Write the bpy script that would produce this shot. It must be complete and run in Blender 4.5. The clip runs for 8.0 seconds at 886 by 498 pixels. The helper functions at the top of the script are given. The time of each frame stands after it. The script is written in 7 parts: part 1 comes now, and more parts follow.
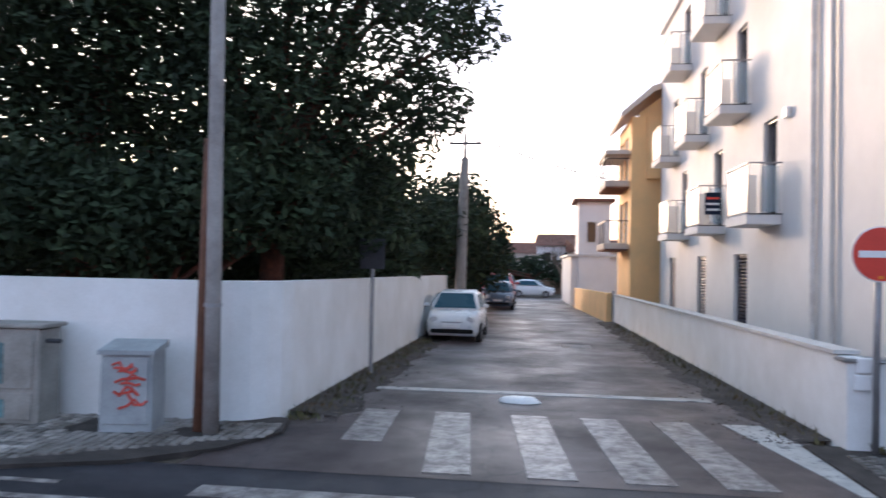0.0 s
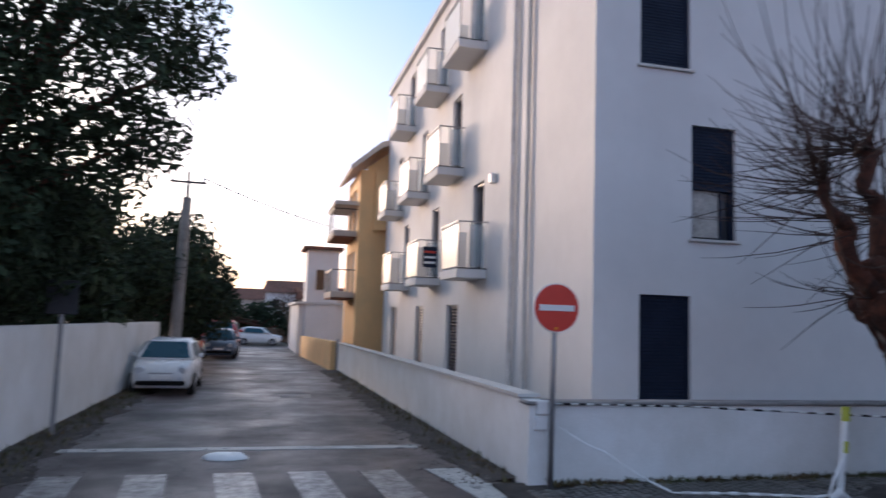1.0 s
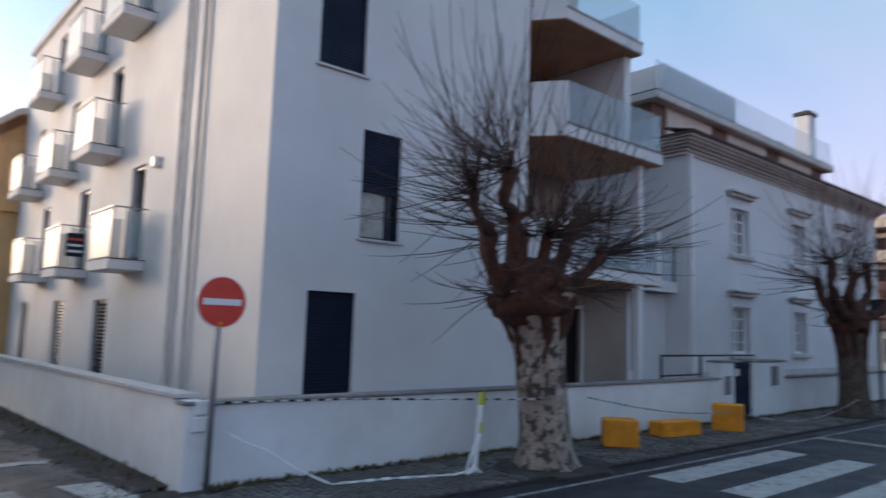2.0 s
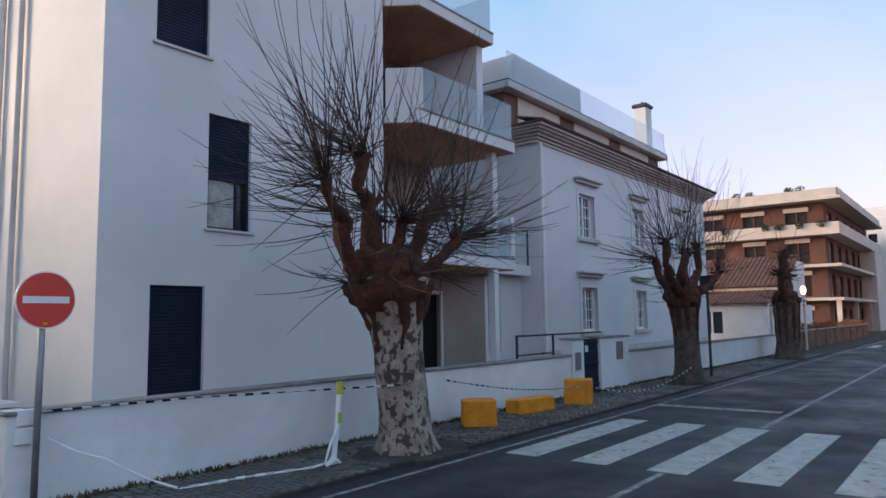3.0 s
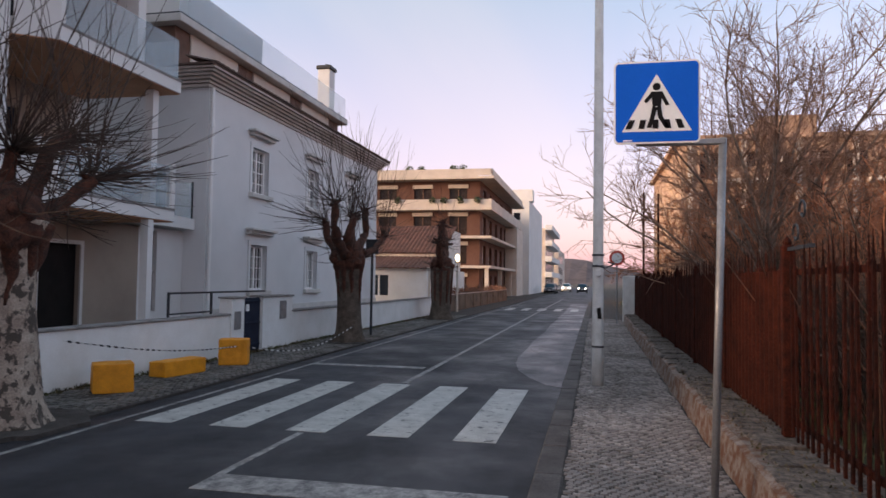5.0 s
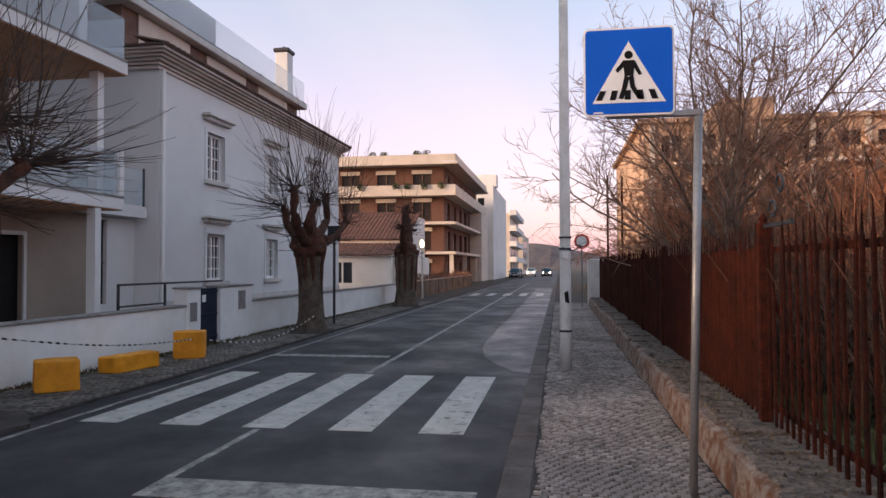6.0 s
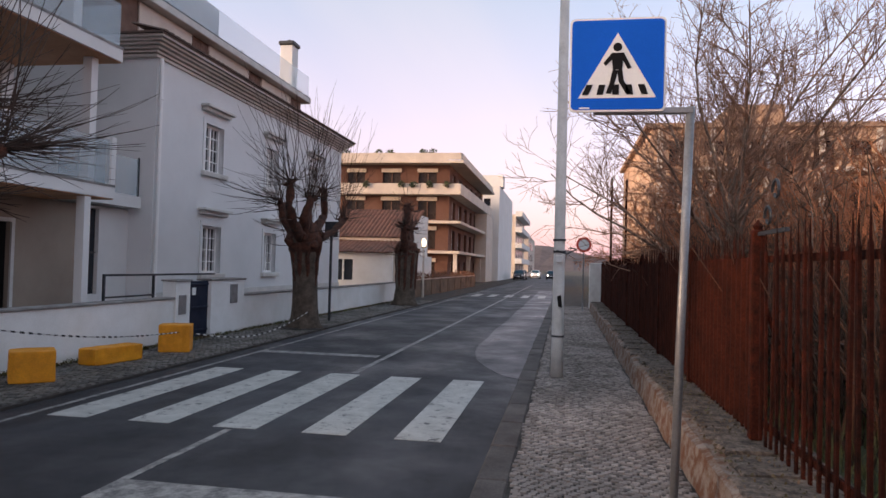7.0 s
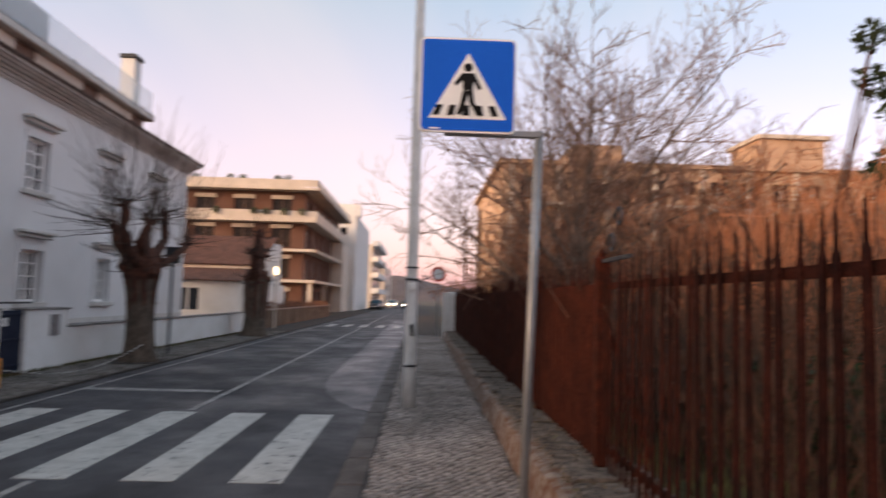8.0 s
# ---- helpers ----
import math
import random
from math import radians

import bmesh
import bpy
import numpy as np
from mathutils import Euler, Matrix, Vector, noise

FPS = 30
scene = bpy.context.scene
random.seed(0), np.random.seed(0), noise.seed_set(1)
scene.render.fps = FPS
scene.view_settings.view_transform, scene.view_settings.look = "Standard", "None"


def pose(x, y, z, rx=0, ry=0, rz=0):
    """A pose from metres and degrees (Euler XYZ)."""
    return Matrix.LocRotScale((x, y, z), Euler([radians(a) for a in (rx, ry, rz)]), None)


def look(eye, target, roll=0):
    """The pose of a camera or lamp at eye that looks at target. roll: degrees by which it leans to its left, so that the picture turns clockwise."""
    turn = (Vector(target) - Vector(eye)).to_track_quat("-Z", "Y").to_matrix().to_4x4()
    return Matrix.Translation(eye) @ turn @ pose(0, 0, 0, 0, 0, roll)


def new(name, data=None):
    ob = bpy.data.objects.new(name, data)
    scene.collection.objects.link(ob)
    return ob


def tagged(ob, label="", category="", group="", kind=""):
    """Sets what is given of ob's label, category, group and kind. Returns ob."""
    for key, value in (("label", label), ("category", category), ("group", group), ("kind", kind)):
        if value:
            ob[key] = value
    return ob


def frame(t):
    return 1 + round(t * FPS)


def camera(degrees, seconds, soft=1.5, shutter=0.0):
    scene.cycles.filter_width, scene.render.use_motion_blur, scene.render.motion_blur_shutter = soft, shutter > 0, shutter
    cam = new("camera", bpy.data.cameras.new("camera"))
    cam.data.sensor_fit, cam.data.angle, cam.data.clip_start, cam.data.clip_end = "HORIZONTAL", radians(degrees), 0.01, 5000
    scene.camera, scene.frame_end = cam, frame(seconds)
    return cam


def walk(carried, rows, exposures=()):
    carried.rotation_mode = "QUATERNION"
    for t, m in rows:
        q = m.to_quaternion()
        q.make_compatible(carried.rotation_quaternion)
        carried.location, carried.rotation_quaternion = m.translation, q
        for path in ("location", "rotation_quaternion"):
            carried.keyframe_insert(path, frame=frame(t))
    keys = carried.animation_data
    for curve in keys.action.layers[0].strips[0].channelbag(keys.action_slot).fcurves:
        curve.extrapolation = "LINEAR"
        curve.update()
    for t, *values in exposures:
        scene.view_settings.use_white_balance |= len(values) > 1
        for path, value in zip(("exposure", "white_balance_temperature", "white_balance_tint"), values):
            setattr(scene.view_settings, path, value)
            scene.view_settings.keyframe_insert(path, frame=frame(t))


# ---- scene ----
cam = camera(64.5, 8.0, soft=1.5, shutter=0.36)
PATH = [
    (0, (0.494, 2.554, 1.886), (0.246, 4.538, 1.929), 1.1),
    (0.3, (0.557, 2.639, 1.915), (0.513, 4.637, 1.98), 1.2),
    (0.5, (0.638, 2.577, 1.912), (0.736, 4.57, 2.044), 1.5),
    (1, (0.704, 2.609, 1.905), (1.198, 4.537, 2.102), 1.9),
    (1.5, (0.767, 2.624, 1.893), (1.653, 4.405, 2.103), 1.4),
    (2, (0.757, 2.755, 1.864), (2.062, 4.254, 2.087), 1.8),
    (2.2, (0.846, 2.773, 1.843), (2.278, 4.149, 2.085), 1.4),
    (3.5, (0.973, 2.726, 1.803), (2.642, 3.817, 1.964), -1.1),
    (4, (1.226, 2.665, 1.77), (3.078, 3.406, 1.913), 0.2),
    (4.5, (1.327, 2.591, 1.78), (3.25, 3.127, 1.898), 1.1),
    (6, (1.814, 2.662, 1.761), (3.787, 2.987, 1.811), -0.2),
    (6.5, (2.025, 2.572, 1.757), (3.996, 2.907, 1.791), 0.3),
    (7, (2.147, 2.472, 1.77), (4.117, 2.815, 1.818), 1.5),
    (7.5, (2.244, 2.434, 1.74), (4.225, 2.691, 1.827), 1.2),
    (7.9, (2.379, 2.425, 1.741), (4.368, 2.473, 1.866), 1.45),
    (8, (2.448, 2.42, 1.742), (4.442, 2.361, 1.886), 1.6),
]
walk(cam, [(t, look(eye, target, roll)) for t, eye, target, roll in PATH], exposures=[(0.0, 0.68, 6250, 14), (1.0, -0.03, 5950, 15), (1.5, -0.42, 6400, 17), (2.0, 0.02, 5950, 8), (3.5, 0.26, 6500, 9),(4.0, 0.19, 7050, 15), (4.5, 0.16, 7200, 16),(6.0, 0.29, 7500, 18), (7.0, 0.28, 7500, 18), (8.0, 0.27, 8100, 18)])

# light: just after sunset, the glow stands over the side street
SUN_AZ, SUN_EL = -27.0, 8.0
world = bpy.data.worlds.new("world")
scene.world = world
world.use_nodes = True
wn, wl = world.node_tree.nodes, world.node_tree.links
sky = wn.new("ShaderNodeTexSky")
sky.sky_type, sky.sun_disc = "NISHITA", False
sky.sun_elevation, sky.sun_rotation = radians(SUN_EL), radians(SUN_AZ)
sky.air_density, sky.dust_density, sky.ozone_density = 1.0, 2.6, 3.0
haze = wn.new("ShaderNodeMix")
haze.data_type, haze.blend_type = "RGBA", "ADD"
haze.inputs["Factor"].default_value = 1.0
# pink haze low over the horizon, clearer blue above
aim = wn.new("ShaderNodeTexCoord")
high = wn.new("ShaderNodeSeparateXYZ")
wl.new(aim.outputs["Generated"], high.inputs["Vector"])
rise = wn.new("ShaderNodeMapRange")
rise.inputs["From Min"].default_value, rise.inputs["From Max"].default_value = 0.02, 0.42
wl.new(high.outputs["Z"], rise.inputs["Value"])
tone = wn.new("ShaderNodeMix")
tone.data_type = "RGBA"
tone.inputs["A"].default_value, tone.inputs["B"].default_value = (2.9, 1.55, 2.0, 1), (0.88, 1.16, 1.3, 1)
wl.new(rise.outputs["Result"], tone.inputs["Factor"])
wl.new(tone.outputs["Result"], haze.inputs["B"])
wl.new(sky.outputs["Color"], haze.inputs["A"])
cloud = wn.new("ShaderNodeTexNoise")
cloud.inputs["Scale"].default_value, cloud.inputs["Detail"].default_value, cloud.inputs["Distortion"].default_value = 2.2, 5.0, 0.6
veil = wn.new("ShaderNodeMapRange")
veil.inputs["From Min"].default_value, veil.inputs["From Max"].default_value = 0.45, 0.75
veil.inputs["To Max"].default_value = 0.22
thin = wn.new("ShaderNodeMix")
thin.data_type = "RGBA"
thin.inputs["B"].default_value = (4.0, 3.6, 3.45, 1)
wl.new(cloud.outputs["Fac"], veil.inputs["Value"])
wl.new(veil.outputs["Result"], thin.inputs["Factor"])
wl.new(haze.outputs["Result"], thin.inputs["A"])
wl.new(thin.outputs["Result"], wn["Background"].inputs["Color"])
wn["Background"].inputs["Strength"].default_value = 0.25
sun = new("sun", bpy.data.lights.new("sun", "SUN"))
sun.data.energy, sun.data.angle, sun.data.color = 3.0, radians(14), (1.0, 0.71, 0.51)
sd = Vector((math.sin(radians(SUN_AZ)), math.cos(radians(SUN_AZ)), math.tan(radians(SUN_EL))))
sun.matrix_world = look(sd * 50, (0, 0, 0))


# ---- materials ----
def mat(name, col, rough=0.8, var=0.15, scale=1.5, fine=40.0, bump=0.15, metal=0.0, col2=None, spot=0.0, island=0.0, rand=0.0, rvar=0.1, depth=0.01, spec=0.5):
    """Grain at two scales: a broad stain towards col2 and fine relief."""
    m = bpy.data.materials.new(name)
    m.use_nodes = True
    n, l = m.node_tree.nodes, m.node_tree.links
    b = n["Principled BSDF"]
    b.inputs["Metallic"].default_value = metal
    b.inputs["Specular IOR Level"].default_value = spec
    geo = n.new("ShaderNodeNewGeometry")
    big = n.new("ShaderNodeTexNoise")
    big.inputs["Scale"].default_value, big.inputs["Detail"].default_value, big.inputs["Roughness"].default_value = scale, 6.0, 0.65
    sm = n.new("ShaderNodeTexNoise")
    sm.inputs["Scale"].default_value, sm.inputs["Detail"].default_value = fine, 4.0
    l.new(geo.outputs["Position"], big.inputs["Vector"])
    l.new(geo.outputs["Position"], sm.inputs["Vector"])
    ramp = n.new("ShaderNodeMapRange")
    ramp.inputs["From Min"].default_value, ramp.inputs["From Max"].default_value = 0.36, 0.66
    l.new(big.outputs["Fac"], ramp.inputs["Value"])
    mix = n.new("ShaderNodeMix")
    mix.data_type = "RGBA"
    c2 = col2 or tuple(c * (1 - 2.2 * var) for c in col)
    mix.inputs["A"].default_value, mix.inputs["B"].default_value = (*col, 1), (*c2, 1)
    l.new(ramp.outputs["Result"], mix.inputs["Factor"])
    hsv = n.new("ShaderNodeHueSaturation")
    l.new(mix.outputs["Result"], hsv.inputs["Color"])
    val = n.new("ShaderNodeMapRange")
    val.inputs["From Min"].default_value, val.inputs["From Max"].default_value = 0.3, 0.7
    val.inputs["To Min"].default_value, val.inputs["To Max"].default_value = 1 - var, 1 + var
    l.new(sm.outputs["Fac"], val.inputs["Value"])
    out = val.outputs["Result"]
    if island or rand:
        src = geo.outputs["Random Per Island"] if island else n.new("ShaderNodeObjectInfo").outputs["Random"]
        mr = n.new("ShaderNodeMapRange")
        k = island or rand
        mr.inputs["To Min"].default_value, mr.inputs["To Max"].default_value = 1 - k, 1 + k
        l.new(src, mr.inputs["Value"])
        mul = n.new("ShaderNodeMath")
        mul.operation = "MULTIPLY"
        l.new(out, mul.inputs[0])
        l.new(mr.outputs["Result"], mul.inputs[1])
        out = mul.outputs[0]
    l.new(out, hsv.inputs["Value"])
    l.new(hsv.outputs["Color"], b.inputs["Base Color"])
    rr = n.new("ShaderNodeMapRange")
    rr.inputs["From Min"].default_value, rr.inputs["From Max"].default_value = 0.3, 0.7
    rr.inputs["To Min"].default_value, rr.inputs["To Max"].default_value = max(rough - rvar, 0.02), min(rough + rvar, 1)
    l.new(big.outputs["Fac"], rr.inputs["Value"])
    l.new(rr.outputs["Result"], b.inputs["Roughness"])
    if bump:
        bp = n.new("ShaderNodeBump")
        bp.inputs["Strength"].default_value, bp.inputs["Distance"].default_value = bump, depth
        l.new(sm.outputs["Fac"], bp.inputs["Height"])
        l.new(bp.outputs["Normal"], b.inputs["Normal"])
    return m


def glow(name, col, power):
    m = bpy.data.materials.new(name)
    m.use_nodes = True
    b = m.node_tree.nodes["Principled BSDF"]
    b.inputs["Base Color"].default_value = (*col, 1)
    b.inputs["Emission Color"].default_value = (*col, 1)
    b.inputs["Emission Strength"].default_value = power
    return m


def pane_mat(name, col, rough=0.05, alpha=1.0):
    m = bpy.data.materials.new(name)
    m.use_nodes = True
    b = m.node_tree.nodes["Principled BSDF"]
    b.inputs["Base Color"].default_value = (*col, 1)
    b.inputs["Roughness"].default_value = rough
    b.inputs["Alpha"].default_value = alpha
    b.inputs["IOR"].default_value = 1.5
    return m


def worn_paint(name, col, under, wear=0.45, rough=0.6, soft=0.09):
    """Road paint, worn through to the asphalt in patches and cracks."""
    m = mat(name, col, rough, 0.12, 3.0, 60, 0.2)
    n, l = m.node_tree.nodes, m.node_tree.links
    b = n["Principled BSDF"]
    src = b.inputs["Base Color"].links[0].from_socket
    geo = n.new("ShaderNodeNewGeometry")
    t = n.new("ShaderNodeTexNoise")
    t.inputs["Scale"].default_value, t.inputs["Detail"].default_value, t.inputs["Roughness"].default_value = 5.5, 10.0, 0.75
    l.new(geo.outputs["Position"], t.inputs["Vector"])
    r = n.new("ShaderNodeMapRange")
    r.inputs["From Min"].default_value, r.inputs["From Max"].default_value = wear, wear + soft
    l.new(t.outputs["Fac"], r.inputs["Value"])
    mx = n.new("ShaderNodeMix")
    mx.data_type = "RGBA"
    mx.inputs["A"].default_value = (*under, 1)
    l.new(r.outputs["Result"], mx.inputs["Factor"])
    l.new(src, mx.inputs["B"])
    l.new(mx.outputs["Result"], b.inputs["Base Color"])
    return m


def asphalt_mat(name, col, col2, patch, rough, crack=0.5):
    """Asphalt: aggregate grain, broad worn patches, damp sheen and cracks."""
    m = mat(name, col, rough, 0.22, 0.55, 130, 0.35, col2=col2, rvar=0.22, depth=0.006, spec=0.3 if "main" in name else 0.5)
    n, l = m.node_tree.nodes, m.node_tree.links
    b = n["Principled BSDF"]
    src = b.inputs["Base Color"].links[0].from_socket
    geo = n.new("ShaderNodeNewGeometry")
    v = n.new("ShaderNodeTexVoronoi")
    v.feature = "DISTANCE_TO_EDGE"
    v.inputs["Scale"].default_value = 0.55
    wob = n.new("ShaderNodeTexNoise")
    wob.inputs["Scale"].default_value, wob.inputs["Detail"].default_value = 1.7, 5.0
    l.new(geo.outputs["Position"], wob.inputs["Vector"])
    add = n.new("ShaderNodeVectorMath")
    l.new(geo.outputs["Position"], add.inputs[0])
    l.new(wob.outputs["Color"], add.inputs[1])
    l.new(add.outputs[0], v.inputs["Vector"])
    r = n.new("ShaderNodeMapRange")
    r.inputs["From Min"].default_value, r.inputs["From Max"].default_value = 0.004, 0.02
    r.inputs["To Min"].default_value, r.inputs["To Max"].default_value = crack, 0.0
    l.new(v.outputs["Distance"], r.inputs["Value"])
    st = n.new("ShaderNodeTexNoise")
    st.inputs["Scale"].default_value, st.inputs["Detail"].default_value = 0.35, 3.0
    mp = n.new("ShaderNodeMapping")
    mp.inputs["Scale"].default_value = (0.35, 1.6, 1) if "main" in name else (1.6, 0.35, 1)
    l.new(geo.outputs["Position"], mp.inputs["Vector"])
    l.new(mp.outputs["Vector"], st.inputs["Vector"])
    r2 = n.new("ShaderNodeMapRange")
    r2.inputs["From Min"].default_value, r2.inputs["From Max"].default_value = 0.5, 0.58
    l.new(st.outputs["Fac"], r2.inputs["Value"])
    m1 = n.new("ShaderNodeMix")
    m1.data_type = "RGBA"
    m1.inputs["B"].default_value = (*patch, 1)
    l.new(r2.outputs["Result"], m1.inputs["Factor"])
    l.new(src, m1.inputs["A"])
    m2 = n.new("ShaderNodeMix")
    m2.data_type = "RGBA"
    m2.inputs["B"].default_value = (0.015, 0.014, 0.014, 1)
    l.new(r.outputs["Result"], m2.inputs["Factor"])
    l.new(m1.outputs["Result"], m2.inputs["A"])
    l.new(m2.outputs["Result"], b.inputs["Base Color"])
    return m


ASPH = asphalt_mat("asphalt_main", (0.031, 0.030, 0.036), (0.021, 0.0205, 0.0245), (0.044, 0.043, 0.050), 0.6, 0.35)
ASPH_SIDE = asphalt_mat("asphalt_side", (0.08, 0.057, 0.054), (0.042, 0.031, 0.03), (0.108, 0.082, 0.078), 0.5, 0.6)
PAINT = worn_paint("road_paint", (0.52, 0.5, 0.47), (0.06, 0.06, 0.065), 0.36)
PAINT_FAINT = worn_paint("faint_road_paint", (0.36, 0.345, 0.33), (0.075, 0.073, 0.078), 0.38, 0.6, 0.2)
PAINT_OLD = worn_paint("old_road_paint", (0.5, 0.46, 0.43), (0.1, 0.083, 0.078), 0.4, 0.4, 0.24)
BROKEN = mat("crumbled_asphalt_and_soil", (0.075, 0.062, 0.055), 0.95, 0.3, 2.5, 45, 0.7, col2=(0.032, 0.026, 0.022), depth=0.03)
COBBLE = mat("calcada_stone", (0.36, 0.30, 0.275), 0.7, 0.2, 0.7, 90, 0.3, col2=(0.17, 0.14, 0.125), island=0.4)
COBBLE_DARK = mat("grey_calcada_stone", (0.15, 0.137, 0.125), 0.65, 0.25, 0.9, 90, 0.3, col2=(0.062, 0.055, 0.045), island=0.5)
COBBLE_MID = mat("rough_pebble_stone", (0.38, 0.345, 0.315), 0.7, 0.25, 1.3, 90, 0.3, col2=(0.1, 0.085, 0.07), island=0.6)
BARK_DARK = mat("brown_plane_bark", (0.14, 0.105, 0.08), 0.95, 0.3, 5, 45, 0.6, col2=(0.06, 0.045, 0.035), depth=0.02)
JOINT = mat("sandy_joint", (0.055, 0.044, 0.038), 0.95, 0.25, 3, 80, 0.4)
KERB = mat("kerb_limestone", (0.12, 0.1, 0.094), 0.85, 0.2, 1.6, 50, 0.3, col2=(0.065, 0.053, 0.05), rand=0.15)
EARTH = mat("bare_earth", (0.10, 0.075, 0.055), 0.98, 0.3, 1.2, 50, 0.6, col2=(0.05, 0.04, 0.028), depth=0.03)
GRASS_GROUND = mat("garden_soil_and_grass", (0.06, 0.075, 0.03), 0.95, 0.3, 0.8, 30, 0.6, col2=(0.06, 0.045, 0.03), depth=0.04)
WHITE = mat("white_plaster", (0.72, 0.71, 0.70), 0.85, 0.035, 0.5, 70, 0.12, col2=(0.64, 0.63, 0.62))
WHITE_WALL = mat("whitewashed_wall", (0.81, 0.81, 0.80), 0.9, 0.035, 0.8, 45, 0.2, col2=(0.69, 0.68, 0.65))
PALACE = mat("grey_white_render", (0.70, 0.705, 0.71), 0.9, 0.05, 0.4, 60, 0.12, col2=(0.62, 0.625, 0.63))
PINKISH = mat("faded_pink_render", (0.55, 0.42, 0.36), 0.9, 0.1, 0.9, 50, 0.15, col2=(0.45, 0.32, 0.27))
TRIM = mat("pale_stone_trim", (0.6, 0.585, 0.56), 0.8, 0.08, 2, 60, 0.15)
COPING = mat("weathered_coping", (0.3, 0.28, 0.27), 0.9, 0.15, 3, 60, 0.3, col2=(0.16, 0.15, 0.145))
NAVY = mat("navy_aluminium", (0.012, 0.02, 0.042), 0.6, 0.1, 2, 60, 0.03, spec=0.2)
GREYMETAL = mat("galvanised_steel", (0.33, 0.33, 0.34), 0.5, 0.1, 4, 60, 0.05, metal=0.6)
DARKMETAL = mat("dark_painted_iron", (0.03, 0.033, 0.04), 0.55, 0.15, 4, 60, 0.08)
RUST = mat("rusted_iron", (0.068, 0.0145, 0.008), 0.95, 0.35, 7, 60, 0.5, col2=(0.018, 0.008, 0.006), spec=0.1, rand=0.15)
OCHRE = mat("ochre_plaster", (0.88, 0.55, 0.25), 0.88, 0.06, 0.6, 50, 0.15, col2=(0.72, 0.48, 0.24))
BRICK = mat("red_brown_brick", (0.13, 0.06, 0.043), 0.85, 0.18, 0.8, 25, 0.2, col2=(0.11, 0.048, 0.033))
TILE = mat("clay_roof_tile", (0.20, 0.075, 0.045), 0.88, 0.25, 2.0, 25, 0.3, col2=(0.12, 0.055, 0.038), island=0.25)
CREAM = mat("cream_concrete", (0.62, 0.54, 0.47), 0.85, 0.07, 0.7, 40, 0.1, col2=(0.52, 0.45, 0.39))
# plain warm brown for the balcony undersides, no boards modelled
BROWNCEIL = mat("brown_soffit", (0.54, 0.26, 0.135), 0.7, 0.15, 1.5, 40, 0.15, col2=(0.43, 0.2, 0.1))
GLASS_DARK = pane_mat("window_glass", (0.02, 0.024, 0.032), 0.1)
# shade of the window recesses is put into this glass as dark brown
GLASS_SHADE = mat("shaded_window_glass", (0.035, 0.024, 0.02), 0.3, 0.1, 1.0, 30, 0.0, spec=0.2)
GLASS_CLEAR = pane_mat("balustrade_glass", (0.5, 0.62, 0.68), 0.06, 0.26)
GLASS_MILK = pane_mat("frosted_panel", (0.72, 0.73, 0.72), 0.3, 0.6)
YELLOW = mat("yellow_painted_block", (0.85, 0.32, 0.008), 0.65, 0.1, 4, 60, 0.2, col2=(0.66, 0.235, 0.01))
SIGNBLUE = mat("sign_blue", (0.0, 0.115, 0.62), 0.6, 0.03, 3, 80, 0.0, spec=0.08)
SIGNWHITE = mat("sign_white", (0.82, 0.82, 0.81), 0.4, 0.03, 3, 80, 0.0)
SIGNBLACK = mat("sign_black", (0.008, 0.007, 0.007), 0.6, 0.03, 3, 80, 0.0, spec=0.15)
SIGNRED = mat("sign_red", (0.68, 0.05, 0.028), 0.45, 0.05, 3, 80, 0.0)
WHITEPOLE = mat("white_painted_concrete", (0.74, 0.715, 0.69), 0.8, 0.1, 3, 60, 0.2, col2=(0.58, 0.55, 0.52))
GREYPOLE = mat("grey_concrete", (0.32, 0.3, 0.285), 0.9, 0.12, 3, 60, 0.25, col2=(0.22, 0.2, 0.19))
WOODPOLE = mat("creosoted_timber", (0.17, 0.075, 0.042), 0.85, 0.25, 5, 60, 0.3, col2=(0.10, 0.045, 0.03))


def bark_mat():
    """Plane bark: grey-brown flakes over pale cream patches."""
    m = mat("plane_bark", (0.44, 0.36, 0.29), 0.9, 0.25, 3.5, 50, 0.5, col2=(0.24, 0.175, 0.14), depth=0.02)
    n, l = m.node_tree.nodes, m.node_tree.links
    b = n["Principled BSDF"]
    src = b.inputs["Base Color"].links[0].from_socket
    geo = n.new("ShaderNodeNewGeometry")
    wob = n.new("ShaderNodeTexNoise")
    wob.inputs["Scale"].default_value, wob.inputs["Detail"].default_value, wob.inputs["Roughness"].default_value = 8.5, 6, 0.66
    mp = n.new("ShaderNodeMapping")
    mp.inputs["Scale"].default_value = (1, 1, 0.8)
    l.new(geo.outputs["Position"], mp.inputs["Vector"])
    l.new(mp.outputs["Vector"], wob.inputs["Vector"])
    r = n.new("ShaderNodeMapRange")
    r.inputs["From Min"].default_value, r.inputs["From Max"].default_value = 0.505, 0.55
    l.new(wob.outputs["Fac"], r.inputs["Value"])
    mx = n.new("ShaderNodeMix")
    mx.data_type = "RGBA"
    mx.inputs["B"].default_value = (0.07, 0.055, 0.045, 1)
    l.new(src, mx.inputs["A"])
    l.new(r.outputs["Result"], mx.inputs["Factor"])
    l.new(mx.outputs["Result"], b.inputs["Base Color"])
    return m


